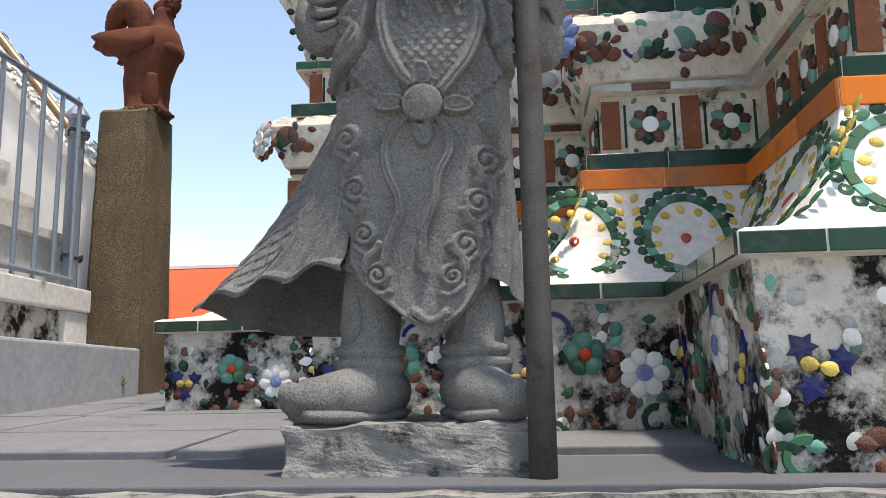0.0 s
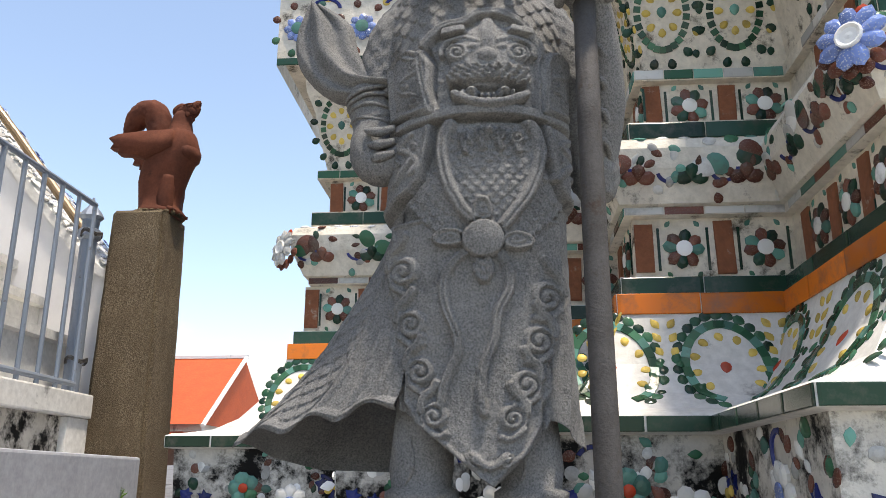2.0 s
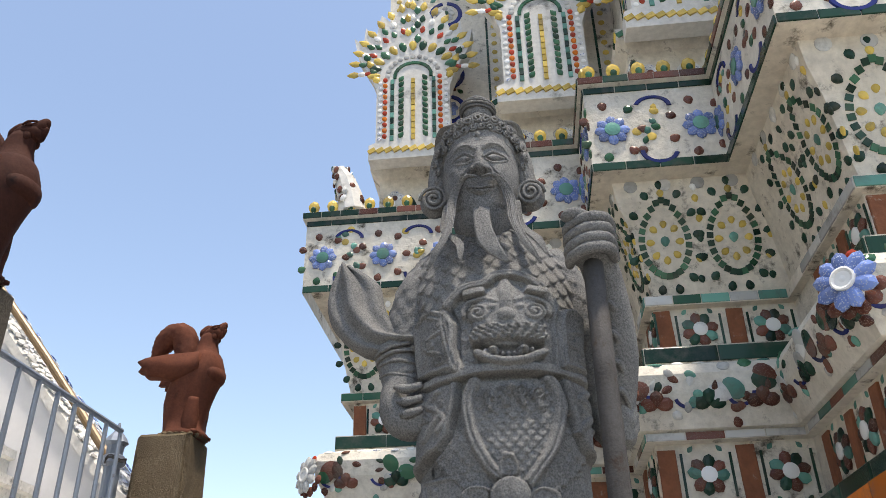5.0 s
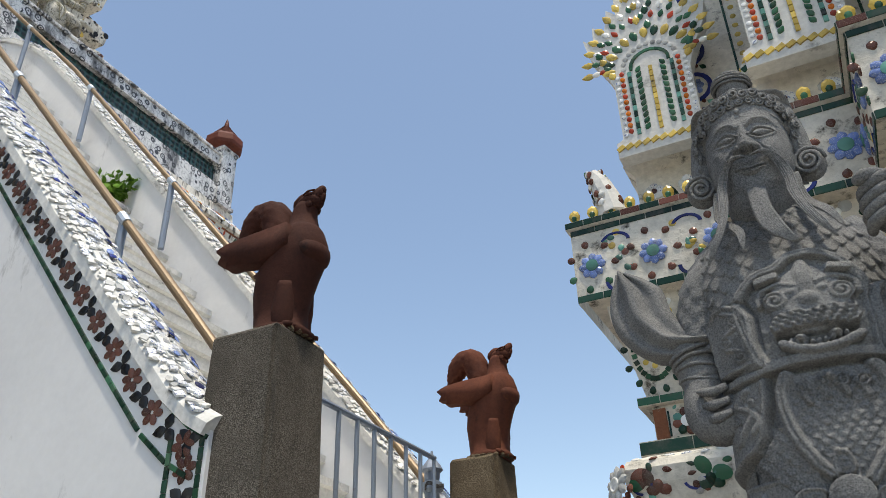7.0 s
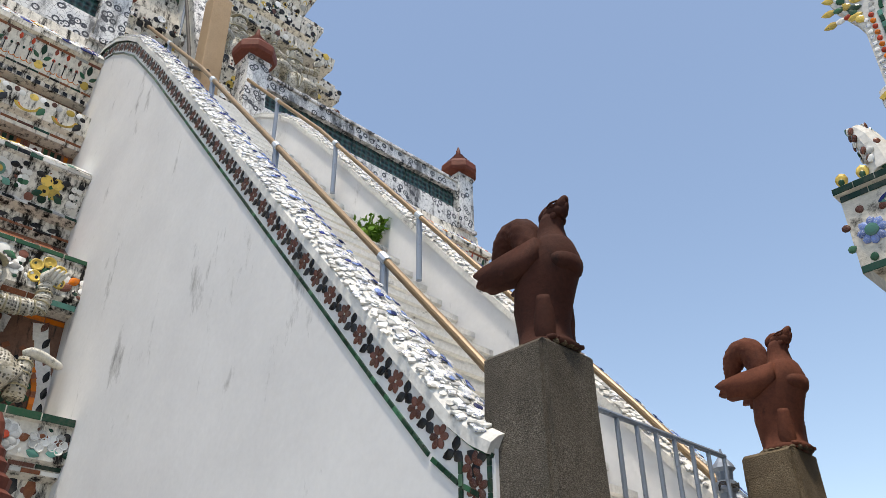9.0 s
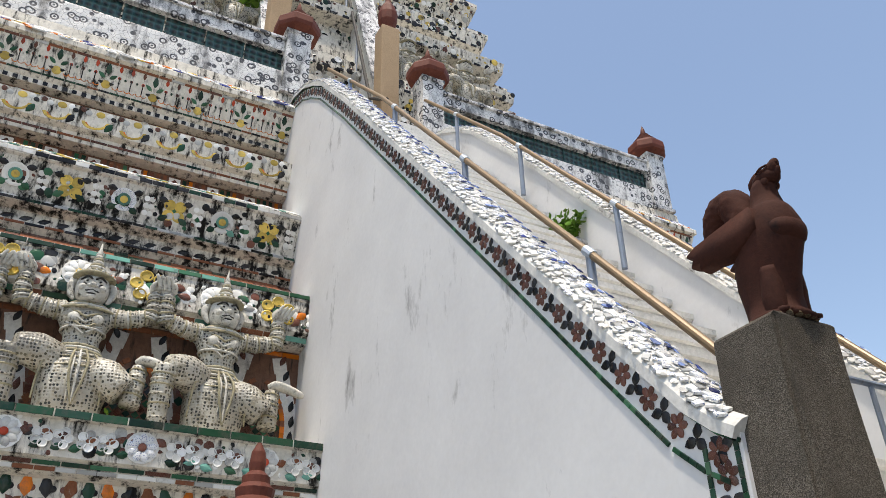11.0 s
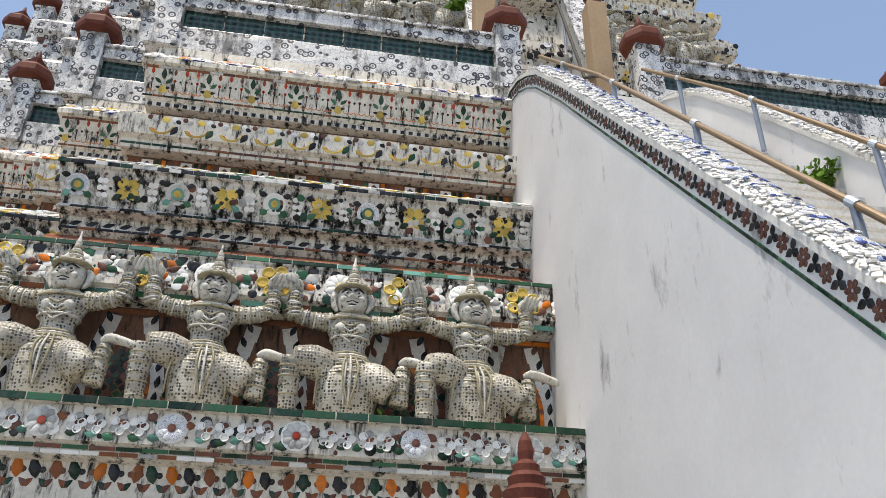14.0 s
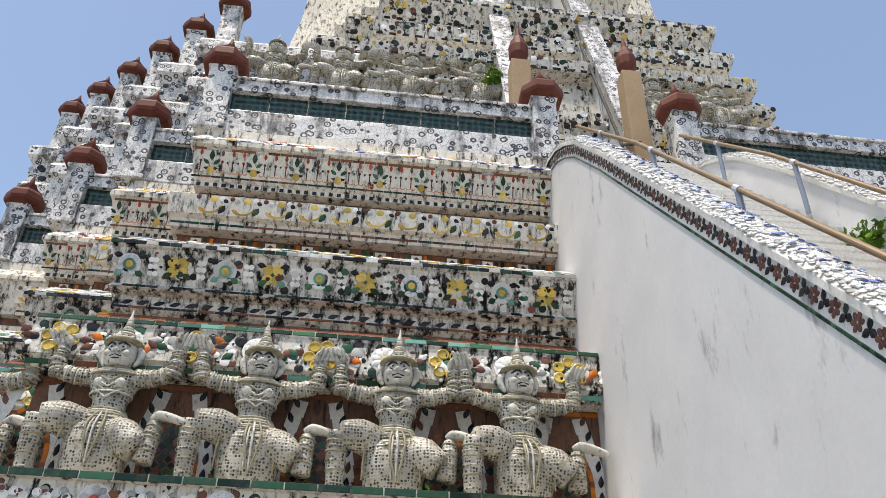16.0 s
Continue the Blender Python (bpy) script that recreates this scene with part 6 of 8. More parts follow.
SHAPES = {
    "petal": fan([(0, 0), (0.2, 0.12), (0.36, 0.36), (0.4, 0.6), (0.3, 0.84), (0, 1.0), (-0.3, 0.84), (-0.4, 0.6), (-0.36, 0.36), (-0.2, 0.12)], 0.2, 0.07),
    "leaf": fan([(0, 0), (0.22, 0.2), (0.32, 0.45), (0.2, 0.75), (0, 1.0), (-0.2, 0.75), (-0.32, 0.45), (-0.22, 0.2)], 0.16, 0.06),
    "maple": fan([(0, 0), (0.15, 0.2), (0.42, 0.15), (0.3, 0.4), (0.5, 0.6), (0.24, 0.66), (0, 1.0), (-0.24, 0.66), (-0.5, 0.6), (-0.3, 0.4), (-0.42, 0.15), (-0.15, 0.2)], 0.12, 0.07),
    "disc": fan([(math.cos(k * math.tau / 12), math.sin(k * math.tau / 12)) for k in range(12)], 0.24, 0.1),
    "plate": dish(),
    "tile": ([(-0.5, -0.5, -0.3), (0.5, -0.5, -0.3), (0.5, 0.5, -0.3), (-0.5, 0.5, -0.3), (-0.5, -0.5, 0.4), (0.5, -0.5, 0.4), (0.5, 0.5, 0.4), (-0.5, 0.5, 0.4), (-0.46, -0.46, 0.5), (0.46, -0.46, 0.5), (0.46, 0.46, 0.5), (-0.46, 0.46, 0.5)],
             [(0, 1, 5, 4), (1, 2, 6, 5), (2, 3, 7, 6), (3, 0, 4, 7), (4, 5, 9, 8), (5, 6, 10, 9), (6, 7, 11, 10), (7, 4, 8, 11), (8, 9, 10, 11)]),
    "arc": curl(0.9), "hook": curl(1.5, 14, 1.0, 0.35, 0.30, 0.12),
}


def shape_mesh(kind, mat, cache={}):
    if (kind, mat) not in cache:
        me = bpy.data.meshes.new(kind)
        me.from_pydata(SHAPES[kind][0], [], SHAPES[kind][1])
        me.materials.append(PALETTE[mat])
        cache[kind, mat] = me
    return cache[kind, mat]


NAMES = {"petal": "petal", "leaf": "leaf", "maple": "leaf", "disc": "boss", "plate": "plate", "tile": "tile", "arc": "scroll", "hook": "scroll"}


class Pieces:
    """Pieces as objects under a part, up to a number; the rest joined into one mesh."""

    def __init__(self, parent, singles=300, name="mosaic"):
        self.parent, self.left, self.name = parent, singles, name
        self.v, self.f, self.m, self.n = [], [], [], 0

    def put(self, kind, mat, m, size, single=True):
        s = (size, size, size) if isinstance(size, (int, float)) else size
        if single and self.left > 0:
            self.left -= 1
            ob = new("brick" if mat == BRICK else NAMES[kind], shape_mesh(kind, mat))
            ob.parent = self.parent
            ob.matrix_world = m @ Matrix.Diagonal((*s, 1))
            return
        a = np.array(m)
        v = np.array(SHAPES[kind][0]) * s @ a[:3, :3].T + a[:3, 3]
        self.v.append(v)
        self.f += [tuple(i + self.n for i in f) for f in SHAPES[kind][1]]
        self.m += [mat] * len(SHAPES[kind][1])
        self.n += len(v)

    def done(self):
        if not self.n:
            return
        me = bpy.data.meshes.new(self.name)
        me.from_pydata(np.concatenate(self.v).tolist(), [], self.f)
        for mt in PALETTE:
            me.materials.append(mt)
        me.polygons.foreach_set("material_index", self.m)
        ob = new(self.name, me)
        ob.parent = self.parent
        tagged(ob, kind="stuff")


def frame_on(p, u, up, n):
    return Matrix(((u.x, up.x, n.x, p.x), (u.y, up.y, n.y, p.y), (u.z, up.z, n.z, p.z), (0, 0, 0, 1)))


class Strip:
    """A wall strip: u metres along it, v from 0 to 1 up its profile (rows of out, z)."""

    def __init__(self, prof, origin, along, out):
        self.prof, self.o, self.u, self.n = prof, Vector(origin), Vector(along), Vector(out)
        self.cum = [0.0]
        for (a, b), (c, d) in zip(prof, prof[1:]):
            self.cum.append(self.cum[-1] + math.hypot(c - a, d - b))
        self.height = self.cum[-1]

    def at(self, u, v, turn=0.0, lift=0.0):
        t = max(0.0, min(0.9999, v)) * self.height
        i = next(k for k in range(len(self.prof) - 1) if t <= self.cum[k + 1])
        (a, b), (c, d) = self.prof[i], self.prof[i + 1]
        f = (t - self.cum[i]) / (self.cum[i + 1] - self.cum[i])
        up = (self.n * (c - a) + Vector((0, 0, d - b))).normalized()
        nn = self.u.cross(up)
        p = self.o + self.u * u + self.n * (a + (c - a) * f) + Vector((0, 0, b + (d - b) * f)) + nn * lift
        return frame_on(p, self.u, up, nn) @ pose(0, 0, 0, 0, 0, turn)


rnd = random.Random(7)


def pick(*choices):
    return choices[rnd.randrange(len(choices))]


def flower(ps, m, r, petals, mat, mid, mid_kind="disc", single=True, shape="petal", knob=0.30):
    for k in range(petals):
        ps.put(shape, mat if not isinstance(mat, tuple) else mat[k % len(mat)], m @ pose(0, 0, 0.004, 0, 0, 360 * k / petals + rnd.uniform(-6, 6)) @ Matrix.Translation((0, r * 0.16, 0)), (r * min(1.5, 6.0 / petals), r * 0.86, r * 0.8), single)
    ps.put(mid_kind, mid, m @ Matrix.Translation((0, 0, r * 0.20)), (r * knob, r * knob, r * knob), single)


# ---- small tower: faces ----
def chedi_faces(o_ref=0.0):
    """Faces as (origin, along, out, length, inner ends) at offset 0."""
    return [
        ((-1.17, 3.97, 0), (1, 0, 0), (0, -1, 0), 0.75, True, False),
        ((-0.42, 3.97, 0), (0, -1, 0), (-1, 0, 0), 0.49, False, True),
        ((-0.42, 3.48, 0), (1, 0, 0), (0, -1, 0), 0.62, True, False),
        ((0.20, 3.48, 0), (0, -1, 0), (-1, 0, 0), 0.43, False, True),
        ((0.20, 3.05, 0), (1, 0, 0), (0, -1, 0), 0.54, True, False),
        ((0.74, 3.05, 0), (0, -1, 0), (-1, 0, 0), 0.77, False, True),
        ((0.74, 2.28, 0), (1, 0, 0), (0, -1, 0), 1.3, True, False),
    ]


def ends(face, prof):
    """The stretch of u of a face at the profile's mean offset."""
    o = sum(a for a, _ in prof) / len(prof)
    *_, length, convex0, convex1 = face
    return (-o if convex0 else -o), (length - o if not convex1 else length + o)


def strips(nm, lo=0, hi=None):
    prof = CHEDI[nm][0][lo:hi]
    for face in chedi_faces():
        a, b = ends(face, prof)
        if face[0][0] < -1:
            a -= WIDER.get(nm, 0.0)
        yield Strip(prof, face[0], face[1], face[2]), a, b, face


# base relief: flowers, leaves, hooks
ps = Pieces(chedi_part["base"], 300, "relief_rest")
for st, a, b, face in strips("base"):
    n = max(1, round((b - a) / 0.20))
    for k in range(n):
        c = a + (b - a) * (k + 0.5) / n
        near = face[0][0] > 0.1
        m = st.at(c + rnd.uniform(-0.02, 0.02), 0.55 + 0.12 * (k % 2), rnd.uniform(0, 90))
        kind = k % 3
        if kind == 0:
            for i in range(3):
                ps.put("maple", BLUE, m @ pose(0, 0, 0, 0, 0, 120 * i + 40) @ Matrix.Translation((0, 0.015, 0)), 0.062)
            for i in range(2):
                ps.put("petal", YELLOW, m @ pose(0, 0, 0.008, 0, 0, 80 + 170 * i), 0.036)
        elif kind == 1:
            flower(ps, m, 0.062, 5, (TEAL, TEAL, GREEN), RED)
        else:
            flower(ps, m, 0.07, 7, WHITE, SKYB, knob=0.34)
        for i in range(2):
            s = st.at(c + rnd.uniform(-0.11, 0.11), rnd.uniform(0.08, 0.25), rnd.uniform(-60, 200))
            ps.put("hook", GREEN if i else DARK, s, 0.042)
            if i and k % 2:
                ps.put("arc", BLUE, st.at(c + rnd.uniform(-0.11, 0.11), rnd.uniform(0.55, 0.88), rnd.uniform(-90, 90)), (0.05, 0.05, 0.04))
        for i in range(15):
            s = st.at(c + rnd.uniform(-0.11, 0.11), rnd.uniform(0.06, 0.95), rnd.uniform(0, 360))
            ps.put(pick("petal", "leaf", "petal", "leaf"), pick(TEAL, BROWN, BROWN, GREEN, WHITE, GREY, TEAL, DARK), s, pick(0.042, 0.052, 0.036) * (0.6 if i == 0 else 1))
        for i in range(7):
            ps.put("disc", pick(BROWN, BROWN, WHITE, GREY), st.at(c + rnd.uniform(-0.13, 0.13), rnd.uniform(0.05, 0.95), rnd.uniform(0, 360)), (rnd.uniform(0.012, 0.022), rnd.uniform(0.014, 0.024), 0.02))
ps.done()

# ledge tiles
ps = Pieces(chedi_part["base_ledge"], 60)
for st, a, b, face in strips("base_ledge", 1, 3):
    n = max(1, round((b - a) / 0.17))
    for k in range(n):
        w = (b - a) / n
        ps.put("tile", DARK, st.at(a + w * (k + 0.5), 0.5), (w * 0.96, 0.042, 0.010))
ps.done()

# lotus moulding: rimmed ovals with yellow petals
ps = Pieces(chedi_part["lotus_moulding"], 300)
for st, a, b, face in strips("lotus_moulding", 1):
    n = max(1, round((b - a) / 0.46))
    w = (b - a) / n
    centres = [a + w * (k + 0.5) for k in range(n)] if n > 1 or face[2][0] else [a + 0.06, b - 0.13]
    if n == 1 and not face[2][0]:
        w = centres[1] - centres[0]
    for c in centres:
        rx, rv = min(0.15, w * 0.36), 0.40
        for ring, mat, size in ((1.0, (GREEN, TEAL, GREEN), 0.037), (1.20, (DARK, GREEN), 0.042)):
            cnt = 23 if ring == 1 else 24
            for i in range(cnt):
                an = radians(-62 + 304 * i / (cnt - 1)) 
                u, v = c + rx * ring * math.cos(an), 0.50 + rv * ring * math.sin(an)
                if 0.02 < v < 0.98:
                    slope = math.degrees(math.atan2(math.cos(an) * rv * st.height, -math.sin(an) * rx))
                    if ring == 1:
                        ps.put("tile", mat[i % 3], st.at(u, v, slope), (size * 1.05, size * 0.75, 0.010))
                    else:
                        ps.put("petal", mat[i % 2], st.at(u, v, slope - 90), (size * 1.0, size * 1.0, size * 0.6))
        for i in range(9):
            an = radians(-40 + 260 * i / 8)
            ps.put("petal", YELLOW, st.at(c + rx * 0.66 * math.cos(an), 0.50 + rv * 0.62 * math.sin(an), math.degrees(an) - 90 + 25), 0.034)
        ps.put("petal", RED, st.at(c - 0.01, 0.44, -10), (0.042, 0.050, 0.03))
        # stalk between ovals
        for i in range(7):
            v = 0.12 + 0.125 * i
            for s in (-1, 1):
                d = 0.09 * (1 - i / 4) if i < 4 else 0.014
                ps.put("leaf", GREEN if i < 4 else YELLOW, st.at(c + w / 2 + s * d, v, -s * 35), 0.042)
ps.done()

# tile courses
ps = Pieces(chedi_part["tile_course"], 120)
for lo, hi, mat, h, lng in ((0, 2, ORANGE, 0.070, 0.27), (2, 4, DARK, 0.056, 0.26)):
    for st, a, b, face in strips("tile_course", lo, hi):
        n = max(1, round((b - a) / lng))
        w = (b - a) / n
        for k in range(n):
            ps.put("tile", mat, st.at(a + w * (k + 0.5), 0.5, rnd.uniform(-0.5, 0.5)), (w * 0.985, h * rnd.uniform(0.94, 1.0), 0.014))
ps.done()


def brick_row(nm, lo, hi, parent):
    ps = Pieces(parent, 300)
    for st, a, b, face in strips(nm, lo, hi):
        w, n = b - a, max(1, round((b - a) / 0.235))
        step = w / n
        h = st.height
        for k in range(n):
            c = a + step * (k + 0.5)
            ps.put("tile", BRICK, st.at(a + step * k + 0.035, 0.5, rnd.uniform(-2, 2)), (0.062, h * rnd.uniform(0.80, 0.92), 0.020))
            m = st.at(c + 0.032, 0.48, rnd.uniform(0, 40))
            flower(ps, m, min(0.070, h * 0.40), 8, (BROWN, TEAL, BROWN, DARK), WHITE, knob=0.40)
            for s in (-1, 1):
                ps.put("tile", DARK, st.at(c + 0.032 + s * 0.083, 0.48), (0.009, h * 0.72, 0.010))
                ps.put("leaf", TEAL, st.at(c + 0.032 + s * 0.058, 0.86, 40 * s), 0.028)
                ps.put("leaf", GREEN, st.at(c + 0.032 + s * 0.058, 0.10, 140 * s), 0.026)
    ps.done()


brick_row("brick_zone", 1, None, chedi_part["brick_zone"])
brick_row("upper_brick_zone", 2, None, chedi_part["upper_brick_zone"])

# flared moulding: vines
ps = Pieces(chedi_part["flared_moulding"], 300)
for st, a, b, face in strips("flared_moulding", 3, 6):
    n = max(1, round((b - a) / 0.21))
    for k in range(n):
        c = a + (b - a) * (k + 0.5) / n
        for i in range(3):
            ps.put("petal", DARK if k % 2 else BROWN, st.at(c + 0.012, 0.40, -70 + 70 * i), 0.060)
        for i in range(5):
            ps.put("petal", pick(BROWN, GREY, TEAL, BROWN), st.at(c - 0.085 + 0.020 * i, 0.18 + 0.1 * i, rnd.uniform(0, 360)), 0.040)
        ps.put("arc", BLUE, st.at(c - 0.06, 0.62, 200), (0.045, 0.045, 0.035))
        for i in range(6):
            ps.put(pick("petal", "leaf", "disc"), pick(TEAL, GREEN, BROWN, GREY, BROWN, DARK), st.at(c + rnd.uniform(-0.09, 0.09), 0.70 + rnd.uniform(-0.1, 0.24), rnd.uniform(-90, 90)), (0.034, 0.044, 0.024))
for st, a, b, face in strips("flared_moulding", 1, 3):
    n = max(1, round((b - a) / 0.13))
    for k in range(n):
        ps.put("tile", pick(GREY, TEAL, GREY, BROWN), st.at(a + (b - a) * (k + 0.5) / n, 0.5), ((b - a) / n * 0.97, 0.026, 0.008))
for st, a, b, face in strips("flared_moulding", 5, 8):
    n = max(1, round((b - a) / 0.075))
    for k in range(n):
        ps.put(pick("petal", "leaf"), pick(WHITE, WHITE, PRINT, TEAL, GREEN, GREY, BROWN), st.at(a + (b - a) * (k + 0.5) / n, rnd.uniform(0.2, 0.6), rnd.uniform(40, 140)), 0.05)
# corner flowers of the moulding
for (x, y), mat in (((-1.17, 3.97), GREY), ((-0.42, 3.48), SKYB), ((0.20, 3.05), SKYB), ((0.74, 2.28), SKYB)):
    n = Vector((-1, -1, 0.15)).normalized()
    u = Vector((1, -1, 0)).normalized()
    up = n.cross(u)
    p = Vector((x - (0.085 if x > -1 else 0.03), y - 0.085, 1.31 if mat == SKYB else 1.30))
    m = frame_on(p, u, up, n)
    flower(ps, m, 0.085, 9, mat, WHITE, "plate", knob=0.40)
    for i in range(6):
        ps.put("petal", BROWN, m @ pose(0, 0, -0.02, 0, 0, 110 + 28 * i) @ Matrix.Translation((0, 0.05, 0)), 0.05)
    ps.put("petal", RED, m @ pose(0, 0, -0.01, 0, 0, -20) @ Matrix.Translation((0, 0.05, 0)), 0.045)
ps.done()

# green course above
ps = Pieces(chedi_part["upper_brick_zone"], 60)
for st, a, b, face in strips("upper_brick_zone", 0, 2):
    n = max(1, round((b - a) / 0.25))
    for k in range(n):
        ps.put("tile", DARK, st.at(a + (b - a) * (k + 0.5) / n, 0.5), ((b - a) / n * 0.985, 0.058, 0.012))
ps.done()

# lotus capital
ps = Pieces(chedi_part["lotus_capital"], 300)
for st, a, b, face in strips("lotus_capital", 3, 8):
    n = max(1, round((b - a) / 0.30))
    w = (b - a) / n
    for k in range(n):
        c = a + w * (k + 0.5)
        for i in range(26):
            an = math.tau * (i + 0.5) / 26
            sl = math.degrees(an) - 90
            tip = 1 + 0.22 * max(0.0, math.sin(an)) ** 6
            ps.put("tile", pick(DARK, GREEN), st.at(c + 0.092 * math.cos(an), 0.46 + 0.29 * tip * math.sin(an), sl), (0.024, 0.026, 0.008))
            if i % 2 == 0:
                ps.put("petal", DARK, st.at(c + 0.118 * math.cos(an), 0.46 + 0.37 * tip * math.sin(an), sl), 0.042)
        for i in range(8):
            an = math.tau * i / 8
            ps.put("petal", YELLOW, st.at(c + 0.040 * math.cos(an), 0.46 + 0.12 * math.sin(an), math.degrees(an) - 90), 0.036)
        ps.put("petal", TEAL, st.at(c, 0.42), 0.045)
        ps.put("disc", WHITE, st.at(c, 0.46, 0, 0.004), 0.012)
        for i in range(5):
            ps.put("petal", pick(DARK, YELLOW), st.at(c + w / 2 + rnd.uniform(-0.01, 0.01), 0.10 + 0.17 * i, rnd.uniform(-15, 15)), 0.034)
        ps.put("petal", YELLOW, st.at(c, 0.84), 0.036)
        ps.put("petal", WHITE, st.at(c + w / 2, 0.88), 0.036)
for st, a, b, face in strips("lotus_capital", 6, 8):
    n = max(1, round((b - a) / 0.145))
    for k in range(n):
        ps.put("disc", GREY, st.at(a + (b - a) * (k + 0.5) / n, 0.75), (0.028, 0.028, 0.03))
for st, a, b, face in strips("lotus_capital", 1, 3):
    n = max(1, round((b - a) / 0.12))
    for k in range(n):
        ps.put("tile", pick(TEAL, GREY, GREEN), st.at(a + (b - a) * (k + 0.5) / n, 0.5), ((b - a) / n * 0.97, 0.036, 0.008))
ps.done()

# cornice fascia
ps = Pieces(chedi_part["cornice"], 300)
for st, a, b, face in strips("cornice", 0, 2):
    for v, h in ((0.045, 0.036), (0.965, 0.030)):
        n = max(1, round((b - a) / 0.13))
        for k in range(n):
            ps.put("tile", DARK, st.at(a + (b - a) * (k + 0.5) / n, v), ((b - a) / n * 0.97, h, 0.012))
    a, b = a + 0.05, b - 0.03
    n = max(1, round((b - a) / 0.36))
    w = (b - a) / n
    for k in range(n + 1):
        c = a + w * k + (0.05 if k == 0 else -0.05 if k == n else 0)
        flower(ps, st.at(c, 0.46), 0.072, 8, SKYB, TEAL, knob=0.46)
        for i in range(7):
            an = math.tau * i / 7
            ps.put("petal", pick(BROWN, BROWN, GREEN), st.at(c + 0.10 * math.cos(an), 0.46 + 0.26 * math.sin(an), math.degrees(an) - 90), (0.050, 0.046, 0.04))
    for k in range(n):
        c = a + w * (k + 0.5)
        ps.put("arc", BLUE, st.at(c, 0.20, 180), (0.07, 0.06, 0.05))
        ps.put("arc", BLUE, st.at(c, 0.72, 0), (0.07, 0.05, 0.05))
        for i in range(6):
            ps.put(pick("petal", "leaf"), pick(TEAL, TEAL, GREEN, YELLOW), st.at(c + rnd.uniform(-0.06, 0.06), rnd.uniform(0.25, 0.8), rnd.uniform(0, 360)), 0.042)
        for i in range(3):
            ps.put("disc", pick(BROWN, YELLOW), st.at(c + rnd.uniform(-0.08, 0.08), rnd.uniform(0.2, 0.85)), 0.02)
for st, a, b, face in strips("cornice", 2, 4):
    n = max(1, round((b - a) / 0.10))
    for k in range(n):
        ps.put("tile", pick(BROWN, DARK, BROWN), st.at(a + (b - a) * (k + 0.5) / n, 0.5), ((b - a) / n * 0.97, 0.034, 0.010))
        ps.put("petal", YELLOW, frame_on(st.at(a + (b - a) * (k + 0.5) / n, 1.0).translation, Vector(face[1]), Vector((0, 0, 1)), Vector(face[2])) @ Matrix.Translation((0, 0, -0.03)), (0.075, 0.085, 0.10))
        ps.put("petal", GREEN, frame_on(st.at(a + (b - a) * (k + 0.5) / n, 1.0).translation, Vector(face[1]), Vector((0, 0, 1)), Vector(face[2])) @ Matrix.Translation((0, 0, -0.018)), (0.038, 0.05, 0.06))
ps.done()

# upper body: rimmed arches, dotted pilasters, flowers
ps = Pieces(chedi_part["upper_body"], 300)
for st, a, b, face in strips("upper_body", 5, 7):
    if face[3] < 0.3:
        continue
    h = st.height

    def V(z):
        return (z - 3.25) / h
    for c, s in ((a + 0.06, 1), (b - 0.06, -1)):
        for i in range(26):
            ps.put("disc", YELLOW, st.at(c, V(3.32 + 0.075 * i)), 0.018)
            ps.put("tile", DARK, st.at(c + 0.045 * s, V(3.32 + 0.075 * i)), (0.014, 0.07, 0.010))
    c = (a + b) / 2
    for i in range(9):
        flower(ps, st.at(c, V(3.36 + 0.27 * i)), 0.066, 8, (GREY, SKYB)[i % 2], GREEN, knob=0.34)
        for s in (-1, 1):
            ps.put("arc", BLUE, st.at(c, V(3.36 + 0.27 * i), -80 if s > 0 else 100), (0.10, 0.10, 0.04))
            ps.put("leaf", pick(TEAL, GREEN), st.at(c + 0.10 * s, V(3.48 + 0.27 * i), 50 * s), 0.05)
            ps.put("petal", BROWN, st.at(c + 0.05 * s, V(3.50 + 0.27 * i), 20 * s), 0.03)
for st, a, b, face in strips("upper_body", 1, 3):
    n = max(1, round((b - a) / 0.20))
    for k in range(n):
        c = a + (b - a) * (k + 0.5) / n
        flower(ps, st.at(c, 0.55), 0.055, 5, (PRINT, GREY), BROWN)
        ps.put("leaf", DARK, st.at(c + 0.09, 0.2), 0.12)
for st, a, b, face in strips("upper_body", 3, 5):
    n = max(1, round((b - a) / 0.05))
    for k in range(n):
        ps.put("tile", YELLOW if k % 3 else GREEN, st.at(a + (b - a) * (k + 0.5) / n, 0.5, 30), (0.045, 0.03, 0.014))
ps.done()


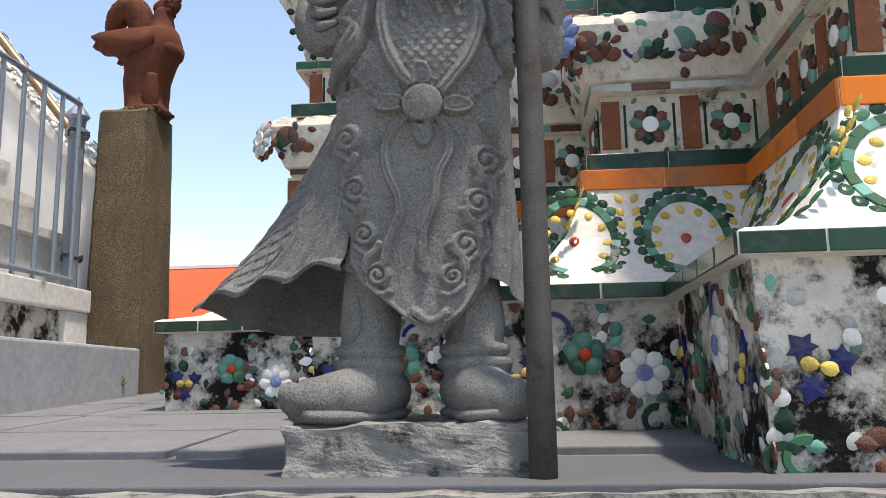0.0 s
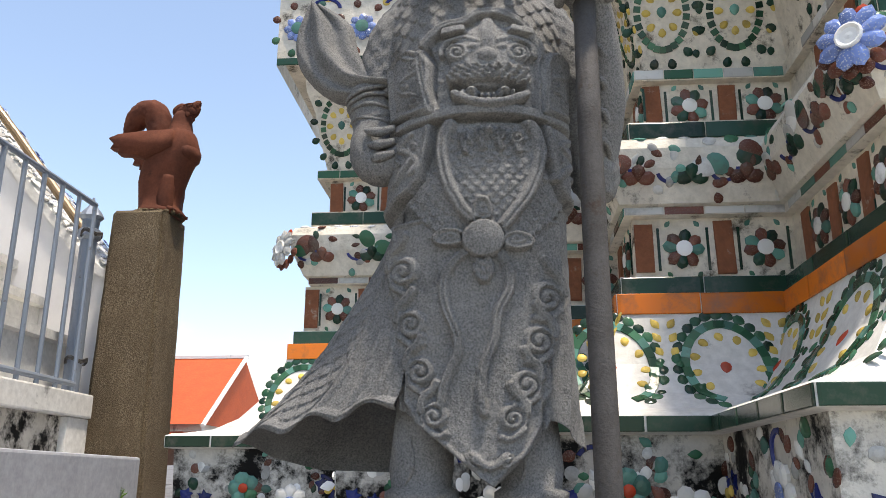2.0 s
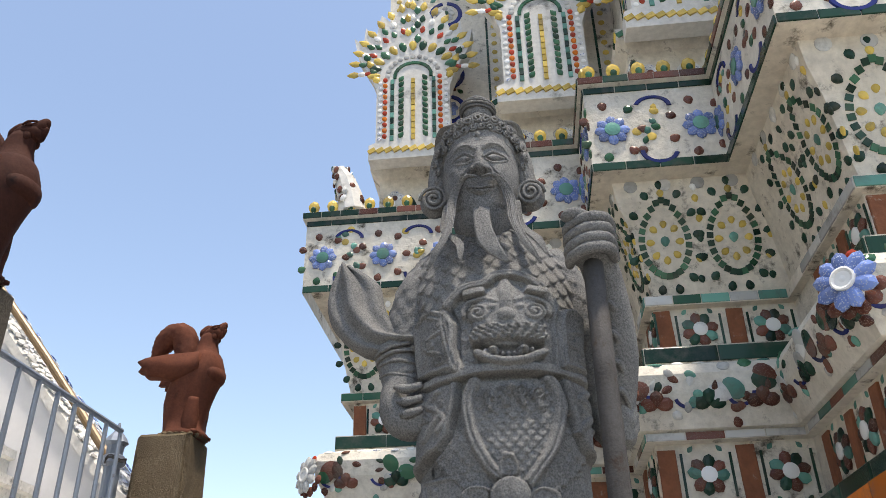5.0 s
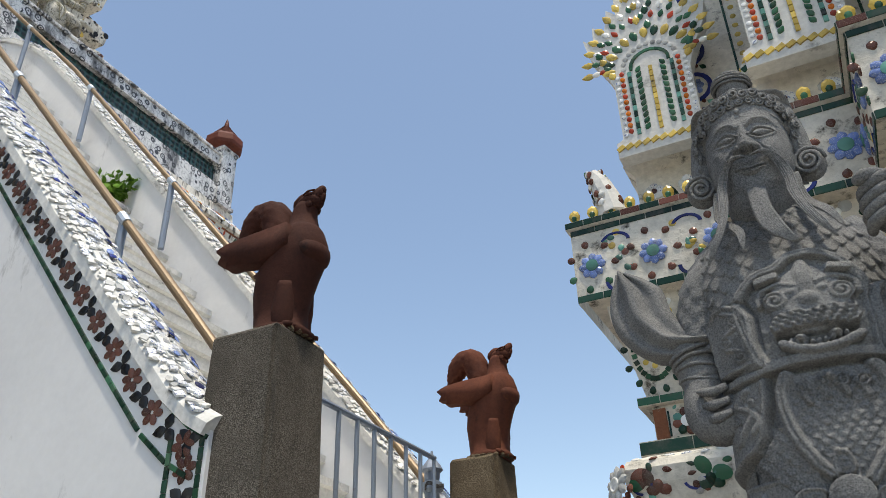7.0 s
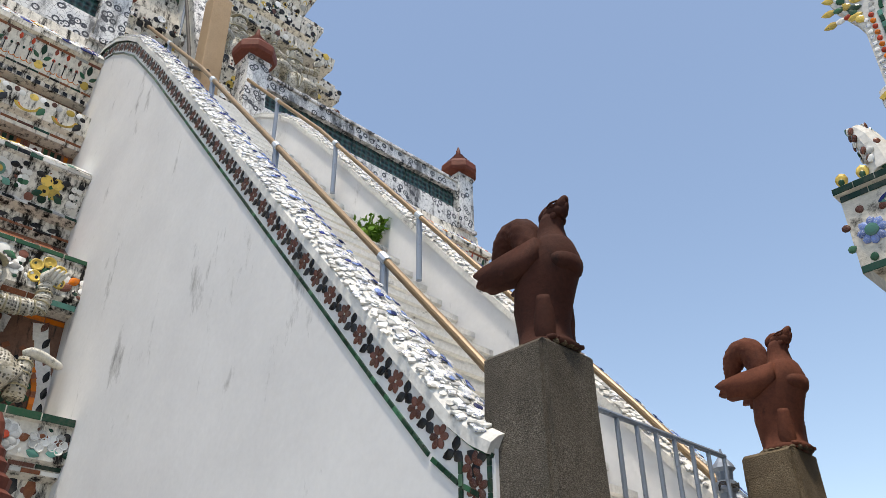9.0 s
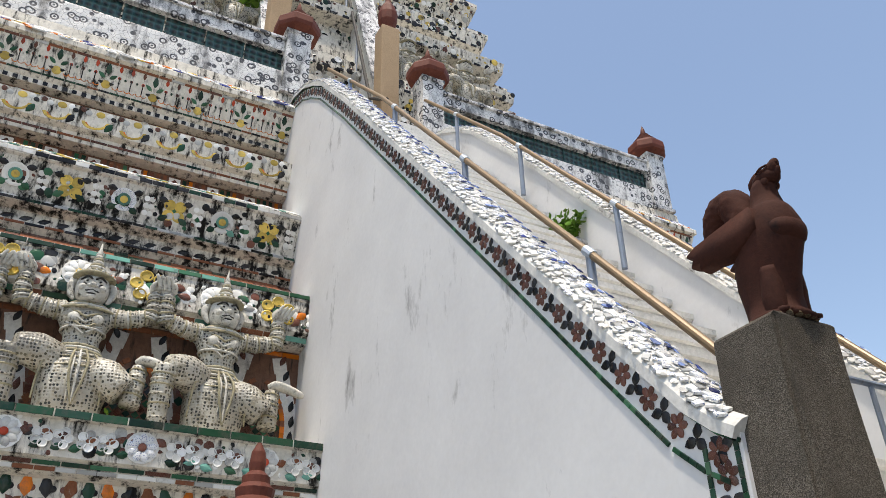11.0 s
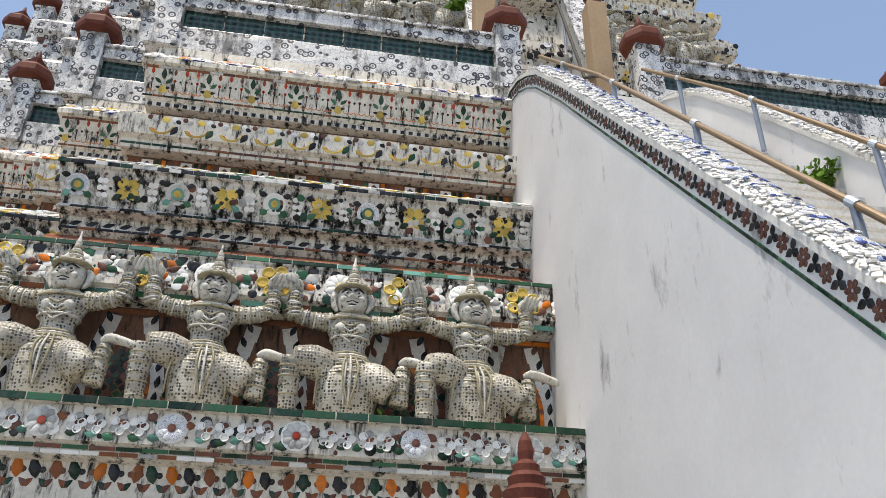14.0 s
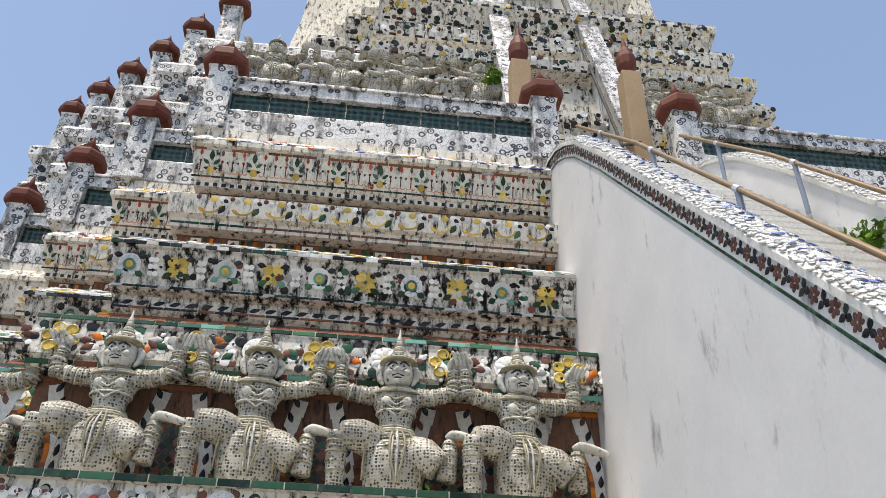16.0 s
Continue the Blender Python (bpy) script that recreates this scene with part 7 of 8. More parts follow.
def antefix(at, tall=1.0):
    """A flame-shaped gable standing before the upper body, facing -y."""
    ob = thing("antefix", "flame-shaped mosaic gable with yellow rim and striped panel", "ornament", "corner gables", at=at)
    half = [(0.26, 0), (0.26, 0.10), (0.22, 0.12), (0.22, 0.50), (0.26, 0.62), (0.34, 0.78), (0.37, 0.94), (0.31, 0.88), (0.30, 1.02), (0.23, 0.95), (0.20, 1.12), (0.13, 1.04), (0.07, 1.20), (0, 1.34)]
    out = [(x, z * tall) for x, z in half] + [(-x, z * tall) for x, z in half[-2::-1]]
    m = bmesh.new()
    sheet(m, out, -0.05, 0.05, 1)
    p = part("panel", m, M_PLASTER, ob)
    ps = Pieces(p, 120)
    def F(x, z, turn=0.0):
        return frame_on(Vector((x, -0.052, z * tall)), Vector((1, 0, 0)), Vector((0, 0, 1)), Vector((0, -1, 0))) @ pose(0, 0, 0, 0, 0, turn)
    for i in range(11):
        z = 0.14 + 0.042 * i
        for s in (-1, 1):
            ps.put("leaf", GREEN, F(0.085 * s, z, 35 * s), 0.05)
            ps.put("tile", DARK if i % 2 else TEAL, F(0.125 * s, z), (0.022, 0.036, 0.010))
            ps.put("petal", ORANGE if i % 2 else RED, F(0.165 * s, z, 10), 0.036)
            ps.put("disc", pick(WHITE, PRINT), F(0.198 * s, z), 0.013)
        ps.put("tile", YELLOW, F(0, z), (0.022, 0.036, 0.012))
        ps.put("tile", YELLOW, F(0.24 * (i / 5 - 1), 0.06, 30), (0.045, 0.028, 0.012))
    for i in range(13):
        an = math.pi * i / 12
        ps.put("petal", (YELLOW, GREEN)[i % 2], F(0.20 * math.cos(an), 0.62 + 0.18 * math.sin(an), math.degrees(an) - 90), (0.06, 0.08, 0.05))
        ps.put("tile", GREEN, F(0.11 * math.cos(an), 0.60 + 0.10 * math.sin(an), math.degrees(an)), (0.02, 0.03, 0.010))
        ps.put("disc", GREY, F(0.155 * math.cos(an), 0.61 + 0.14 * math.sin(an)), 0.016)
    for s in (-1, 1):
        for i in range(4):
            ps.put("leaf", (YELLOW, GREEN)[i % 2], F(s * (0.21 + 0.02 * i), 0.56 + 0.06 * i, -25 * s), 0.07)
    for ring, (r, cnt, mats, size) in enumerate(((0.245, 15, (RED, GREEN), 0.055), (0.285, 17, (WHITE, GREEN), 0.060), (0.325, 17, (YELLOW, YELLOW), 0.075))):
        for i in range(cnt):
            an = math.pi * i / (cnt - 1)
            ps.put("leaf", mats[i % 2], F(r * math.cos(an), 0.64 + r * 1.25 * math.sin(an) * (1 + 0.12 * ring * math.sin(an) ** 6), math.degrees(an) - 90), (size, size * 1.1, 0.05), False)
    for i in range(7):
        ps.put("leaf", (GREEN, YELLOW)[i % 2], F(0.03 * (-1) ** i, 0.86 + 0.06 * i), 0.07, False)
    ps.done()
    return ob


antefix((-0.72, 4.02, 3.10), 1.0)
antefix((0.04, 3.55, 3.06), 1.0)
antefix((0.66, 3.14, 3.10), 1.0)
ob = thing("corner_finial", "small upright mosaic finial of brown and white china", "ornament")
m = bmesh.new()
tube(m, [(-1.06, 3.98, 2.75), (-1.08, 3.98, 2.87), (-1.11, 3.98, 2.97), (-1.15, 3.98, 3.05)], [0.085, 0.07, 0.06, 0.04], 10)
p = part("core", m, M_PLASTER, ob)
ps = Pieces(p, 80)
for i in range(46):
    z, an = rnd.uniform(2.77, 3.05), rnd.uniform(0, math.tau)
    r = 0.085 - 0.14 * (z - 2.75)
    n = Vector((math.cos(an), math.sin(an), 0))
    ps.put("petal", pick(BROWN, BROWN, WHITE, GREEN, GREY), frame_on(Vector((-1.06 - 0.28 * (z - 2.75), 3.98, z)) + n * r, n.cross(Vector((0, 0, 1))) * -1, Vector((0, 0, 1)), n), 0.045)
ps.done()


# ---- tower mosaic ----
def tower_strips(nm, lo=0, hi=None, redents=2, prof=None):
    prof = prof or BANDS[nm][0][lo:hi]
    o = sum(x for x, _ in prof) / len(prof) + 9.2
    yl = -2.95 - 0.5 * o
    rel = [(x + 9.2, z) for x, z in prof]
    yield Strip(rel, (-9.2, yl, 0), (0, 1, 0), (1, 0, 0)), 0.0, 2.656 - yl, 0
    for k in range(1, redents + 1):
        yield Strip(rel, (-9.2 - 1.45 * k, yl - 1.45 * k, 0), (0, 1, 0), (1, 0, 0)), 0.0, 1.45, k
    if nm in ("figure_frieze", "swirl_band"):
        yield Strip(rel, (-9.2, 5.3, 0), (0, 1, 0), (1, 0, 0)), 0.0, 2 * YC - yl - 5.3, 9


def fill(ps, st, a, b, v0, v1, per_m, kinds, mats, lo, hi, lift=0.0):
    for _ in range(int(per_m * (b - a))):
        ps.put(pick(*kinds), pick(*mats), st.at(rnd.uniform(a, b), rnd.uniform(v0, v1), rnd.uniform(0, 360), lift), rnd.uniform(lo, hi), False)


def tile_line(ps, st, a, b, v, h, lng, mats, thick=0.02):
    n = max(1, round((b - a) / lng))
    for k in range(n):
        ps.put("tile", pick(*mats), st.at(a + (b - a) * (k + 0.5) / n, v), ((b - a) / n * 0.96, h, thick), False)


def cup_flower(ps, m, r, mat, mid):
    for k in range(6):
        ps.put("plate", mat, m @ pose(0, 0, 0, 0, 0, 60 * k) @ Matrix.Translation((0, r * 0.68, 0)), (r * 0.34, r * 0.34, r * 0.5))
    ps.put("disc", mid, m, r * 0.3)


def rosette(ps, m, r, mats, mid):
    ps.put("plate", mats[0], m, (r, r, r * 0.5))
    for k in range(9):
        ps.put("petal", mats[1], m @ pose(0, 0, r * 0.08, 0, 0, 40 * k) @ Matrix.Translation((0, r * 0.22, 0)), (r * 0.62, r * 0.70, r * 0.6))
    ps.put("disc", mid, m @ Matrix.Translation((0, 0, r * 0.16)), r * 0.26)


# lower wall and figure ledge
ps = Pieces(band_part["lower_wall"], 0)
for st, a, b, k in tower_strips("lower_wall", 0, 2, 1, [(-7.745, 1.2), (-7.72, 2.30)]):
    for i in range(int((b - a) / 0.16)):
        c = a + 0.16 * (i + 0.5)
        ps.put("leaf", (ORANGE, BLACK, BRICK, DARK)[i % 4], st.at(c, 0.86, rnd.uniform(-20, 20)), (0.16, 0.20, 0.1), False)
        for q in (-1, 1):
            ps.put("leaf", (BROWN, DARK, BRICK)[i % 3], st.at(c + 0.055 * q, 0.80, -50 * q), (0.09, 0.11, 0.06), False)
            ps.put("disc", (BROWN, BLACK)[i % 2], st.at(c + 0.04 * q, 0.93), 0.028, False)
        ps.put("petal", (BRICK, YELLOW)[i % 2], st.at(c + 0.05, 0.66, 160), 0.12, False)
        ps.put("disc", (YELLOW, ORANGE)[i % 2], st.at(c, 0.56), 0.05, False)
ps.done()
ps = Pieces(band_part["figure_ledge"], 300)
for st, a, b, k in tower_strips("figure_ledge", 3, 5, 1):
    n = max(1, round((b - a) / 1.02))
    for i in range(n):
        c = a + (b - a) * (i + 0.5) / n
        rosette(ps, st.at(c, 0.5), 0.14, (WHITE, GREY if i % 2 else PRINT), RED if i % 2 else BROWN)
        for d in (-0.44, -0.28, 0.28, 0.44):
            for j in range(5):
                ps.put("plate", (WHITE, GREY)[j % 2], st.at(c + d + 0.05 * math.cos(j * 1.257), 0.5 + 0.19 * math.sin(j * 1.257), 0, 0.010), (0.040, 0.040, 0.05))
            ps.put("disc", GREY, st.at(c + d, 0.5), 0.03)
        for d in (-0.36, -0.2, 0.2, 0.36, 0.5):
            ps.put("leaf", pick(BRICK, BROWN), st.at(c + d, 0.62, rnd.uniform(60, 120)), 0.12)
            ps.put("leaf", pick(GREEN, TEAL, DARK), st.at(c + d, 0.2, rnd.uniform(-120, -60)), 0.12)
    fill(ps, st, a, b, 0.08, 0.92, 34, ("petal", "disc", "leaf", "leaf"), (WHITE, DARK, BROWN, BLACK, GREY), 0.03, 0.055)
for st, a, b, k in tower_strips("figure_ledge", 5, 7, 1):
    tile_line(ps, st, a, b, 0.5, 0.066, 0.30, (GREEN, DARK))
for st, a, b, k in tower_strips("figure_ledge", 1, 3, 1):
    tile_line(ps, st, a, b, 0.75, 0.035, 0.22, (GREEN, DARK, BROWN))
    tile_line(ps, st, a, b, 0.25, 0.035, 0.16, (BRICK, WHITE, GREY))
ps.done()

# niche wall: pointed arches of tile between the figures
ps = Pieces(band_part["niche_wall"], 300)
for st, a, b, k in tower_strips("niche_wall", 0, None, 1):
    if k:
        fill(ps, st, a, b, 0.1, 0.9, 30, ("leaf", "tile"), (BLACK, DARK, BROWN), 0.05, 0.1)
        continue
    y0 = st.o.y
    for y in (-3.3, -1.84, -0.41, 0.96, 2.25):
        c = y - y0
        h = st.height
        for i in range(6):
            for j in range(13):
                x, z = (i - 2.5) * 0.085 + (0.042 if j % 2 else 0), 0.05 + 0.062 * j
                lim = 0.25 if z < 0.45 else 0.25 * math.sqrt(max(0, 1 - ((z - 0.45) / 0.44) ** 1.6))
                if abs(x) < lim - 0.02:
                    ps.put("tile", pick(DARK, DARK, GREEN, BLACK, BROWN), st.at(c + x, z / h, 45), (0.055, 0.055, 0.012), False)
        for j in range(30):
            t = j / 29
            s = 1 if t > 0.5 else -1
            q = abs(t - 0.5) * 2
            x, z = (0.275, (1 - q) / 0.45 * 0.45) if q > 0.55 else (0.275 * math.sqrt(max(0, 1 - ((0.55 - q) / 0.55) ** 1.6)), 0.45 + 0.48 * (0.55 - q) / 0.55)
            slope = 90 if q > 0.55 else 90 + s * 60 * (0.55 - q) / 0.55
            ps.put("tile", pick(BRICK, ORANGE, BRICK), st.at(c + s * x, z / h, slope), (0.075, 0.05, 0.02))
        for s in (-1, 1):
            for j in range(7):
                t = j / 6
                x, z = (0.36 - 0.30 * max(0, t - 0.4) ** 1.2, 0.10 + 1.02 * t)
                ps.put("tile", PLASTER, st.at(c + s * x, z / h, 12 * s), (0.15, 0.18, 0.010), False)
                ps.put("leaf", pick(BLACK, BLACK, BLACK, BROWN), st.at(c + s * x, z / h, -25 * s * t, 0.006), (0.10, 0.14, 0.06), False)
        # brown tiles behind the next figure
        for i in range(6):
            for j in range(8):
                ps.put("tile", pick(BROWN, BRICK, BROWN, DARK), st.at(c + 0.48 + 0.088 * i, (0.12 + 0.088 * j) / h, 45 if j % 2 else 0), (0.078, 0.078, 0.010), False)
    tile_line(ps, st, a, b, 0.965, 0.05, 0.2, (BRICK, BRICK, ORANGE))
ps.done()

# flower cornice
ps = Pieces(band_part["flower_cornice"], 300)
for st, a, b, k in tower_strips("flower_cornice", 3, 5, 1):
    n = max(1, round((b - a) / 0.71))
    for i in range(n):
        c = b - 0.36 - (b - a) * i / n
        if i % 2 == 0:
            cup_flower(ps, st.at(c, 0.5, 10 * i), 0.20, YELLOW, GREEN)
        else:
            rosette(ps, st.at(c, 0.5), 0.165, (WHITE, WHITE), YELLOW)
        for d in (-0.32, -0.25, 0.25, 0.32):
            ps.put("leaf", pick(ORANGE, BROWN, GREEN, GREY), st.at(c + d, rnd.uniform(0.3, 0.7), rnd.uniform(40, 140)), 0.15)
        for d in (-0.30, 0.36):
            for j in range(4):
                ps.put("disc", WHITE, st.at(c + d + 0.04 * (j % 2), 0.3 + 0.13 * j), (0.034, 0.034, 0.03), False)
    fill(ps, st, a, b, 0.03, 0.97, 40, ("leaf", "disc", "petal"), (DARK, GREEN, GREY, BLACK, BROWN, BLACK, WHITE), 0.03, 0.07)
for lo, hi, mats in ((1, 3, (GREEN, TEAL, BRICK)), (5, 7, (GREEN, DARK, TEAL))):
    for st, a, b, k in tower_strips("flower_cornice", lo, hi, 1):
        tile_line(ps, st, a, b, 0.55, 0.055, 0.24, mats)
ps.done()

# sloping tiles
ps = Pieces(band_part["sloping_tiles"], 0)
for st, a, b, k in tower_strips("sloping_tiles", 0, None, 1):
    for r in range(5):
        tile_line(ps, st, a, b, 0.1 + 0.2 * r, 0.11, 0.16, (BRICK, BRICK, BROWN, BRICK, DARK), 0.014)
ps.done()

# plate band
ps = Pieces(band_part["plate_band"], 300)
for st, a, b, k in tower_strips("plate_band", 4, 6, 2):
    n = max(1, round((b - a) / 0.57))
    for i in range(n):
        c = b - 0.38 - (b - a) * i / n
        if c < a + 0.15:
            continue
        if i % 2 == 0:
            for j in range(4):
                ps.put("plate", YELLOW, st.at(c + 0.085 * math.cos(math.pi / 4 + j * math.pi / 2), 0.52 + 0.20 * math.sin(math.pi / 4 + j * math.pi / 2)), (0.068, 0.068, 0.05))
            ps.put("disc", GREEN, st.at(c, 0.52), 0.04)
        else:
            ps.put("plate", (PRINT, GREY, WHITE)[i % 3], st.at(c, 0.52), (0.14, 0.14, 0.07))
            ps.put("plate", TEAL, st.at(c, 0.52, 0, 0.012), (0.075, 0.075, 0.06))
            ps.put("disc", (GREEN, YELLOW)[i % 2], st.at(c, 0.52, 0, 0.016), 0.045)
        for s in (-1, 1):
            for j in range(3):
                ps.put("disc", WHITE, st.at(c + 0.28 + 0.03 * s, 0.30 + 0.2 * j), (0.034, 0.034, 0.03), False)
            ps.put("leaf", pick(GREEN, TEAL, DARK), st.at(c + s * 0.17, 0.2, s * 60), 0.13, False)
            ps.put("leaf", BLACK, st.at(c + s * 0.2, 0.8, s * 100), 0.12, False)
    fill(ps, st, a, b, 0.08, 0.92, 30, ("leaf", "disc", "petal"), (BLACK, DARK, BROWN, GREEN, GREY, BLACK), 0.025, 0.055)
for st, a, b, k in tower_strips("plate_band", 1, 3, 2):
    for i in range(int((b - a) / 0.19)):
        ps.put("leaf", BLACK, st.at(a + 0.19 * (i + 0.5), 0.35, -70), (0.11, 0.15, 0.06), False)
    tile_line(ps, st, a, b, 0.08, 0.03, 0.2, (BRICK, BLACK))
for lo, hi, v in ((3, 4 + 1, 0.3), (6, 8, 0.5)):
    for st, a, b, k in tower_strips("plate_band", lo, hi, 2):
        tile_line(ps, st, a, b, v, 0.05, 0.14, (BLACK, DARK, BLACK, GREY))
for st, a, b, k in tower_strips("plate_band", 7, 9, 2):
    fill(ps, st, a, b, 0.06, 0.9, 34, ("plate", "plate", "disc"), (WHITE, WHITE, GREY, YELLOW, TEAL, PRINT), 0.04, 0.09)
ps.done()


def stripes(nm, lo, redents=2):
    ps = Pieces(band_part[nm], 0)
    for st, a, b, k in tower_strips(nm, lo, None, redents):
        n = int((b - a) / 0.085)
        for i in range(n):
            c = a + 0.085 * (i + 0.5)
            if i % 6 in (2, 3):
                if i % 6 == 3:
                    ps.put("tile", WHITE, st.at(c - 0.042, 0.5), (0.15, st.height * 0.80, 0.010), False)
                    ps.put("tile", BROWN, st.at(c - 0.042, 0.5, 45, 0.008), (0.15, 0.15, 0.012), False)
            else:
                ps.put("tile", (BRICK, DARK, BROWN, GREEN, ORANGE, BRICK, DARK)[(i * 5) % 7], st.at(c, 0.5), (0.050, st.height * 0.84, 0.014), False)
        tile_line(ps, st, a, b, 0.03, 0.03, 0.16, (WHITE, GREY, PLASTER))
    ps.done()


stripes("stripe_wall", 1)
stripes("dado_wall", 1)

# swirl band
ps = Pieces(band_part["swirl_band"], 200)
for st, a, b, k in tower_strips("swirl_band", 3, 5, 2):
    for i in range(int((b - a) / 0.46)):
        c = b - 0.3 - 0.46 * i
        ps.put("arc", YELLOW, st.at(c, 0.46, 195), (0.15, 0.11, 0.05))
        ps.put("arc", ORANGE, st.at(c + 0.01, 0.40, 195), (0.13, 0.09, 0.05), False)
        ps.put("leaf", (BLACK, GREEN)[i % 2], st.at(c + 0.2, 0.50, 150), (0.15, 0.16, 0.08))
        ps.put("leaf", BLACK, st.at(c + 0.24, 0.66, 60), (0.10, 0.10, 0.06), False)
        ps.put("disc", YELLOW, st.at(c + 0.04, 0.80), (0.055, 0.045, 0.03))
        ps.put("disc", GREY, st.at(c - 0.10, 0.76), 0.04)
        ps.put("disc", WHITE, st.at(c + 0.15, 0.84), 0.04, False)
        ps.put("disc", BROWN, st.at(c - 0.17, 0.86), 0.035, False)
for st, a, b, k in tower_strips("swirl_band", 1, 3, 2):
    tile_line(ps, st, a, b, 0.5, 0.03, 0.2, (BRICK, BROWN, DARK))
for st, a, b, k in tower_strips("swirl_band", 4, 6, 2):
    fill(ps, st, a, b, 0.1, 0.9, 16, ("plate", "disc"), (WHITE, GREY, YELLOW, WHITE), 0.03, 0.06)
ps.done()

# frieze under the balustrade
ps = Pieces(band_part["figure_frieze"], 200)
for st, a, b, k in tower_strips("figure_frieze", 3, 5, 2):
    for i in range(int((b - a) / 0.155)):
        c = b - 0.12 - 0.155 * i
        if i % 4 == 0:
            ps.put("disc", YELLOW, st.at(c, 0.28), 0.06)
            ps.put("leaf", DARK, st.at(c, 0.58), (0.12, 0.17, 0.06), False)
            for s in (-1, 1):
                ps.put("leaf", GREEN, st.at(c + 0.03 * s, 0.46, -50 * s), (0.09, 0.12, 0.06), False)
                ps.put("leaf", BLACK, st.at(c, 0.30, 80 * s), (0.08, 0.11, 0.06), False)
        else:
            ps.put("leaf", (RED, BROWN, RED)[i % 3], st.at(c, 0.72), (0.075, 0.11, 0.06), False)
            ps.put("disc", (BROWN, RED)[i % 2], st.at(c, 0.56), 0.022, False)
            ps.put("tile", BLACK, st.at(c, 0.42), (0.014, 0.16, 0.012), False)
            for s in (-1, 1):
                ps.put("arc", ORANGE, st.at(c + 0.035 * s, 0.26, 180), (0.035, 0.035, 0.03), False)
            ps.put("petal", DARK, st.at(c + 0.077, 0.5), 0.04, False)
    tile_line(ps, st, a, b, 0.95, 0.035, 0.18, (BRICK, BROWN, GREY, BRICK))
    tile_line(ps, st, a, b, 0.06, 0.025, 0.14, (BRICK, BLACK, DARK))
for st, a, b, k in tower_strips("figure_frieze", 1, 3, 2):
    for i in range(int((b - a) / 0.12)):
        ps.put("tile", BLACK, st.at(a + 0.12 * (i + 0.5), 0.5), (0.06, 0.06, 0.012), False)
for st, a, b, k in tower_strips("figure_frieze", 6, 8, 2):
    fill(ps, st, a, b, 0.05, 0.95, 36, ("plate", "plate", "leaf", "disc"), (WHITE, WHITE, YELLOW, PRINT, BLUE, ORANGE, GREY), 0.04, 0.10)
    n = round((b - a) / 0.5)
    for i in range(n):
        rosette(ps, st.at(a + (b - a) * (i + 0.5) / n, 0.5), 0.11, (WHITE, PRINT if i % 2 else GREY), BLUE if i % 2 else BROWN)
ps.done()

# far upper tiers: crowded small china
for nm, prof in UP.items():
    if nm == "top_tier":
        continue
    ps = Pieces(band_part[nm], 0)
    o = 0
    for (x0, z0), (x1, z1) in zip(prof, prof[1:]):
        if z1 - z0 < 0.1:
            continue
        for k in range(5):
            for side in (0, 1):
                oo = (x0 + x1) / 2 + 9.2
                yl = -2.2 - 0.5 * oo
                ya, yb = (yl, 2 * YC - yl) if k == 0 else (yl - 0.8 * k, yl - 0.8 * (k - 1)) if side == 0 else (2 * YC - yl + 0.8 * (k - 1), 2 * YC - yl + 0.8 * k)
                if k == 0 and side:
                    continue
                st = Strip([(x0 + 9.2, z0), (x1 + 9.2, z1)], (-9.2 - 0.8 * k, ya, 0), (0, 1, 0), (1, 0, 0))
                fill(ps, st, 0, yb - ya, 0.05, 0.95, 62 * min(1.0, st.height), ("plate", "disc", "leaf", "leaf", "petal"), (WHITE, GREY, BLACK, BLACK, DARK, BROWN, WHITE, GREY, BLACK, YELLOW), 0.04, 0.085)
                for i in range(int((yb - ya) / 0.3)):
                    ps.put("tile", BLACK, st.at(0.3 * (i + 0.5), 0.06), (0.15, 0.06, 0.02), False)
    ps.done()

# terrace bodies under the small far pillars
for k, (x, y) in enumerate(SMALL):
    m = bmesh.new()
    tops = [(0.30, 9.0), (0.34, 12.6), (0.46, 12.7), (0.46, 12.95), (0.36, 13.1), (0.36, 13.7), (0.50, 13.85), (0.50, 14.1), (0.40, 14.25)]
    rows = [[m.verts.new(p) for p in ((x - 4.0, y - o, z), (x + o, y - o, z), (x + o, y + 3.0, z), (x - 4.0, y + 3.0, z))] for o, z in tops]
    for r0, r1 in zip(rows, rows[1:]):
        for i in range(4):
            m.faces.new((r0[i], r0[(i + 1) % 4], r1[(i + 1) % 4], r1[i]))
    m.faces.new(rows[-1])
    p = part("terrace_step", m, M_PRINT, tower)
    ps = Pieces(p, 0)
    st = Strip([(0.36, 13.1), (0.36, 13.7)], (x, y - 0.4, 0), (0, 1, 0), (1, 0, 0))
    fill(ps, st, 0, 1.2, 0, 1, 40, ("disc", "leaf"), (BLACK, GREY, BROWN, WHITE), 0.04, 0.09)
    ps.done()


# ---- copings of the stair ----
def along(path, step, start=0.0):
    """Points every step metres along a path of (x, z), with the direction."""
    out, left = [], start
    for (a, b), (c, d) in zip(path, path[1:]):
        L = math.hypot(c - a, d - b)
        while left < L:
            f = left / L
            out.append((a + (c - a) * f, b + (d - b) * f, math.atan2(d - b, c - a)))
            left += step
        left -= L
    return out


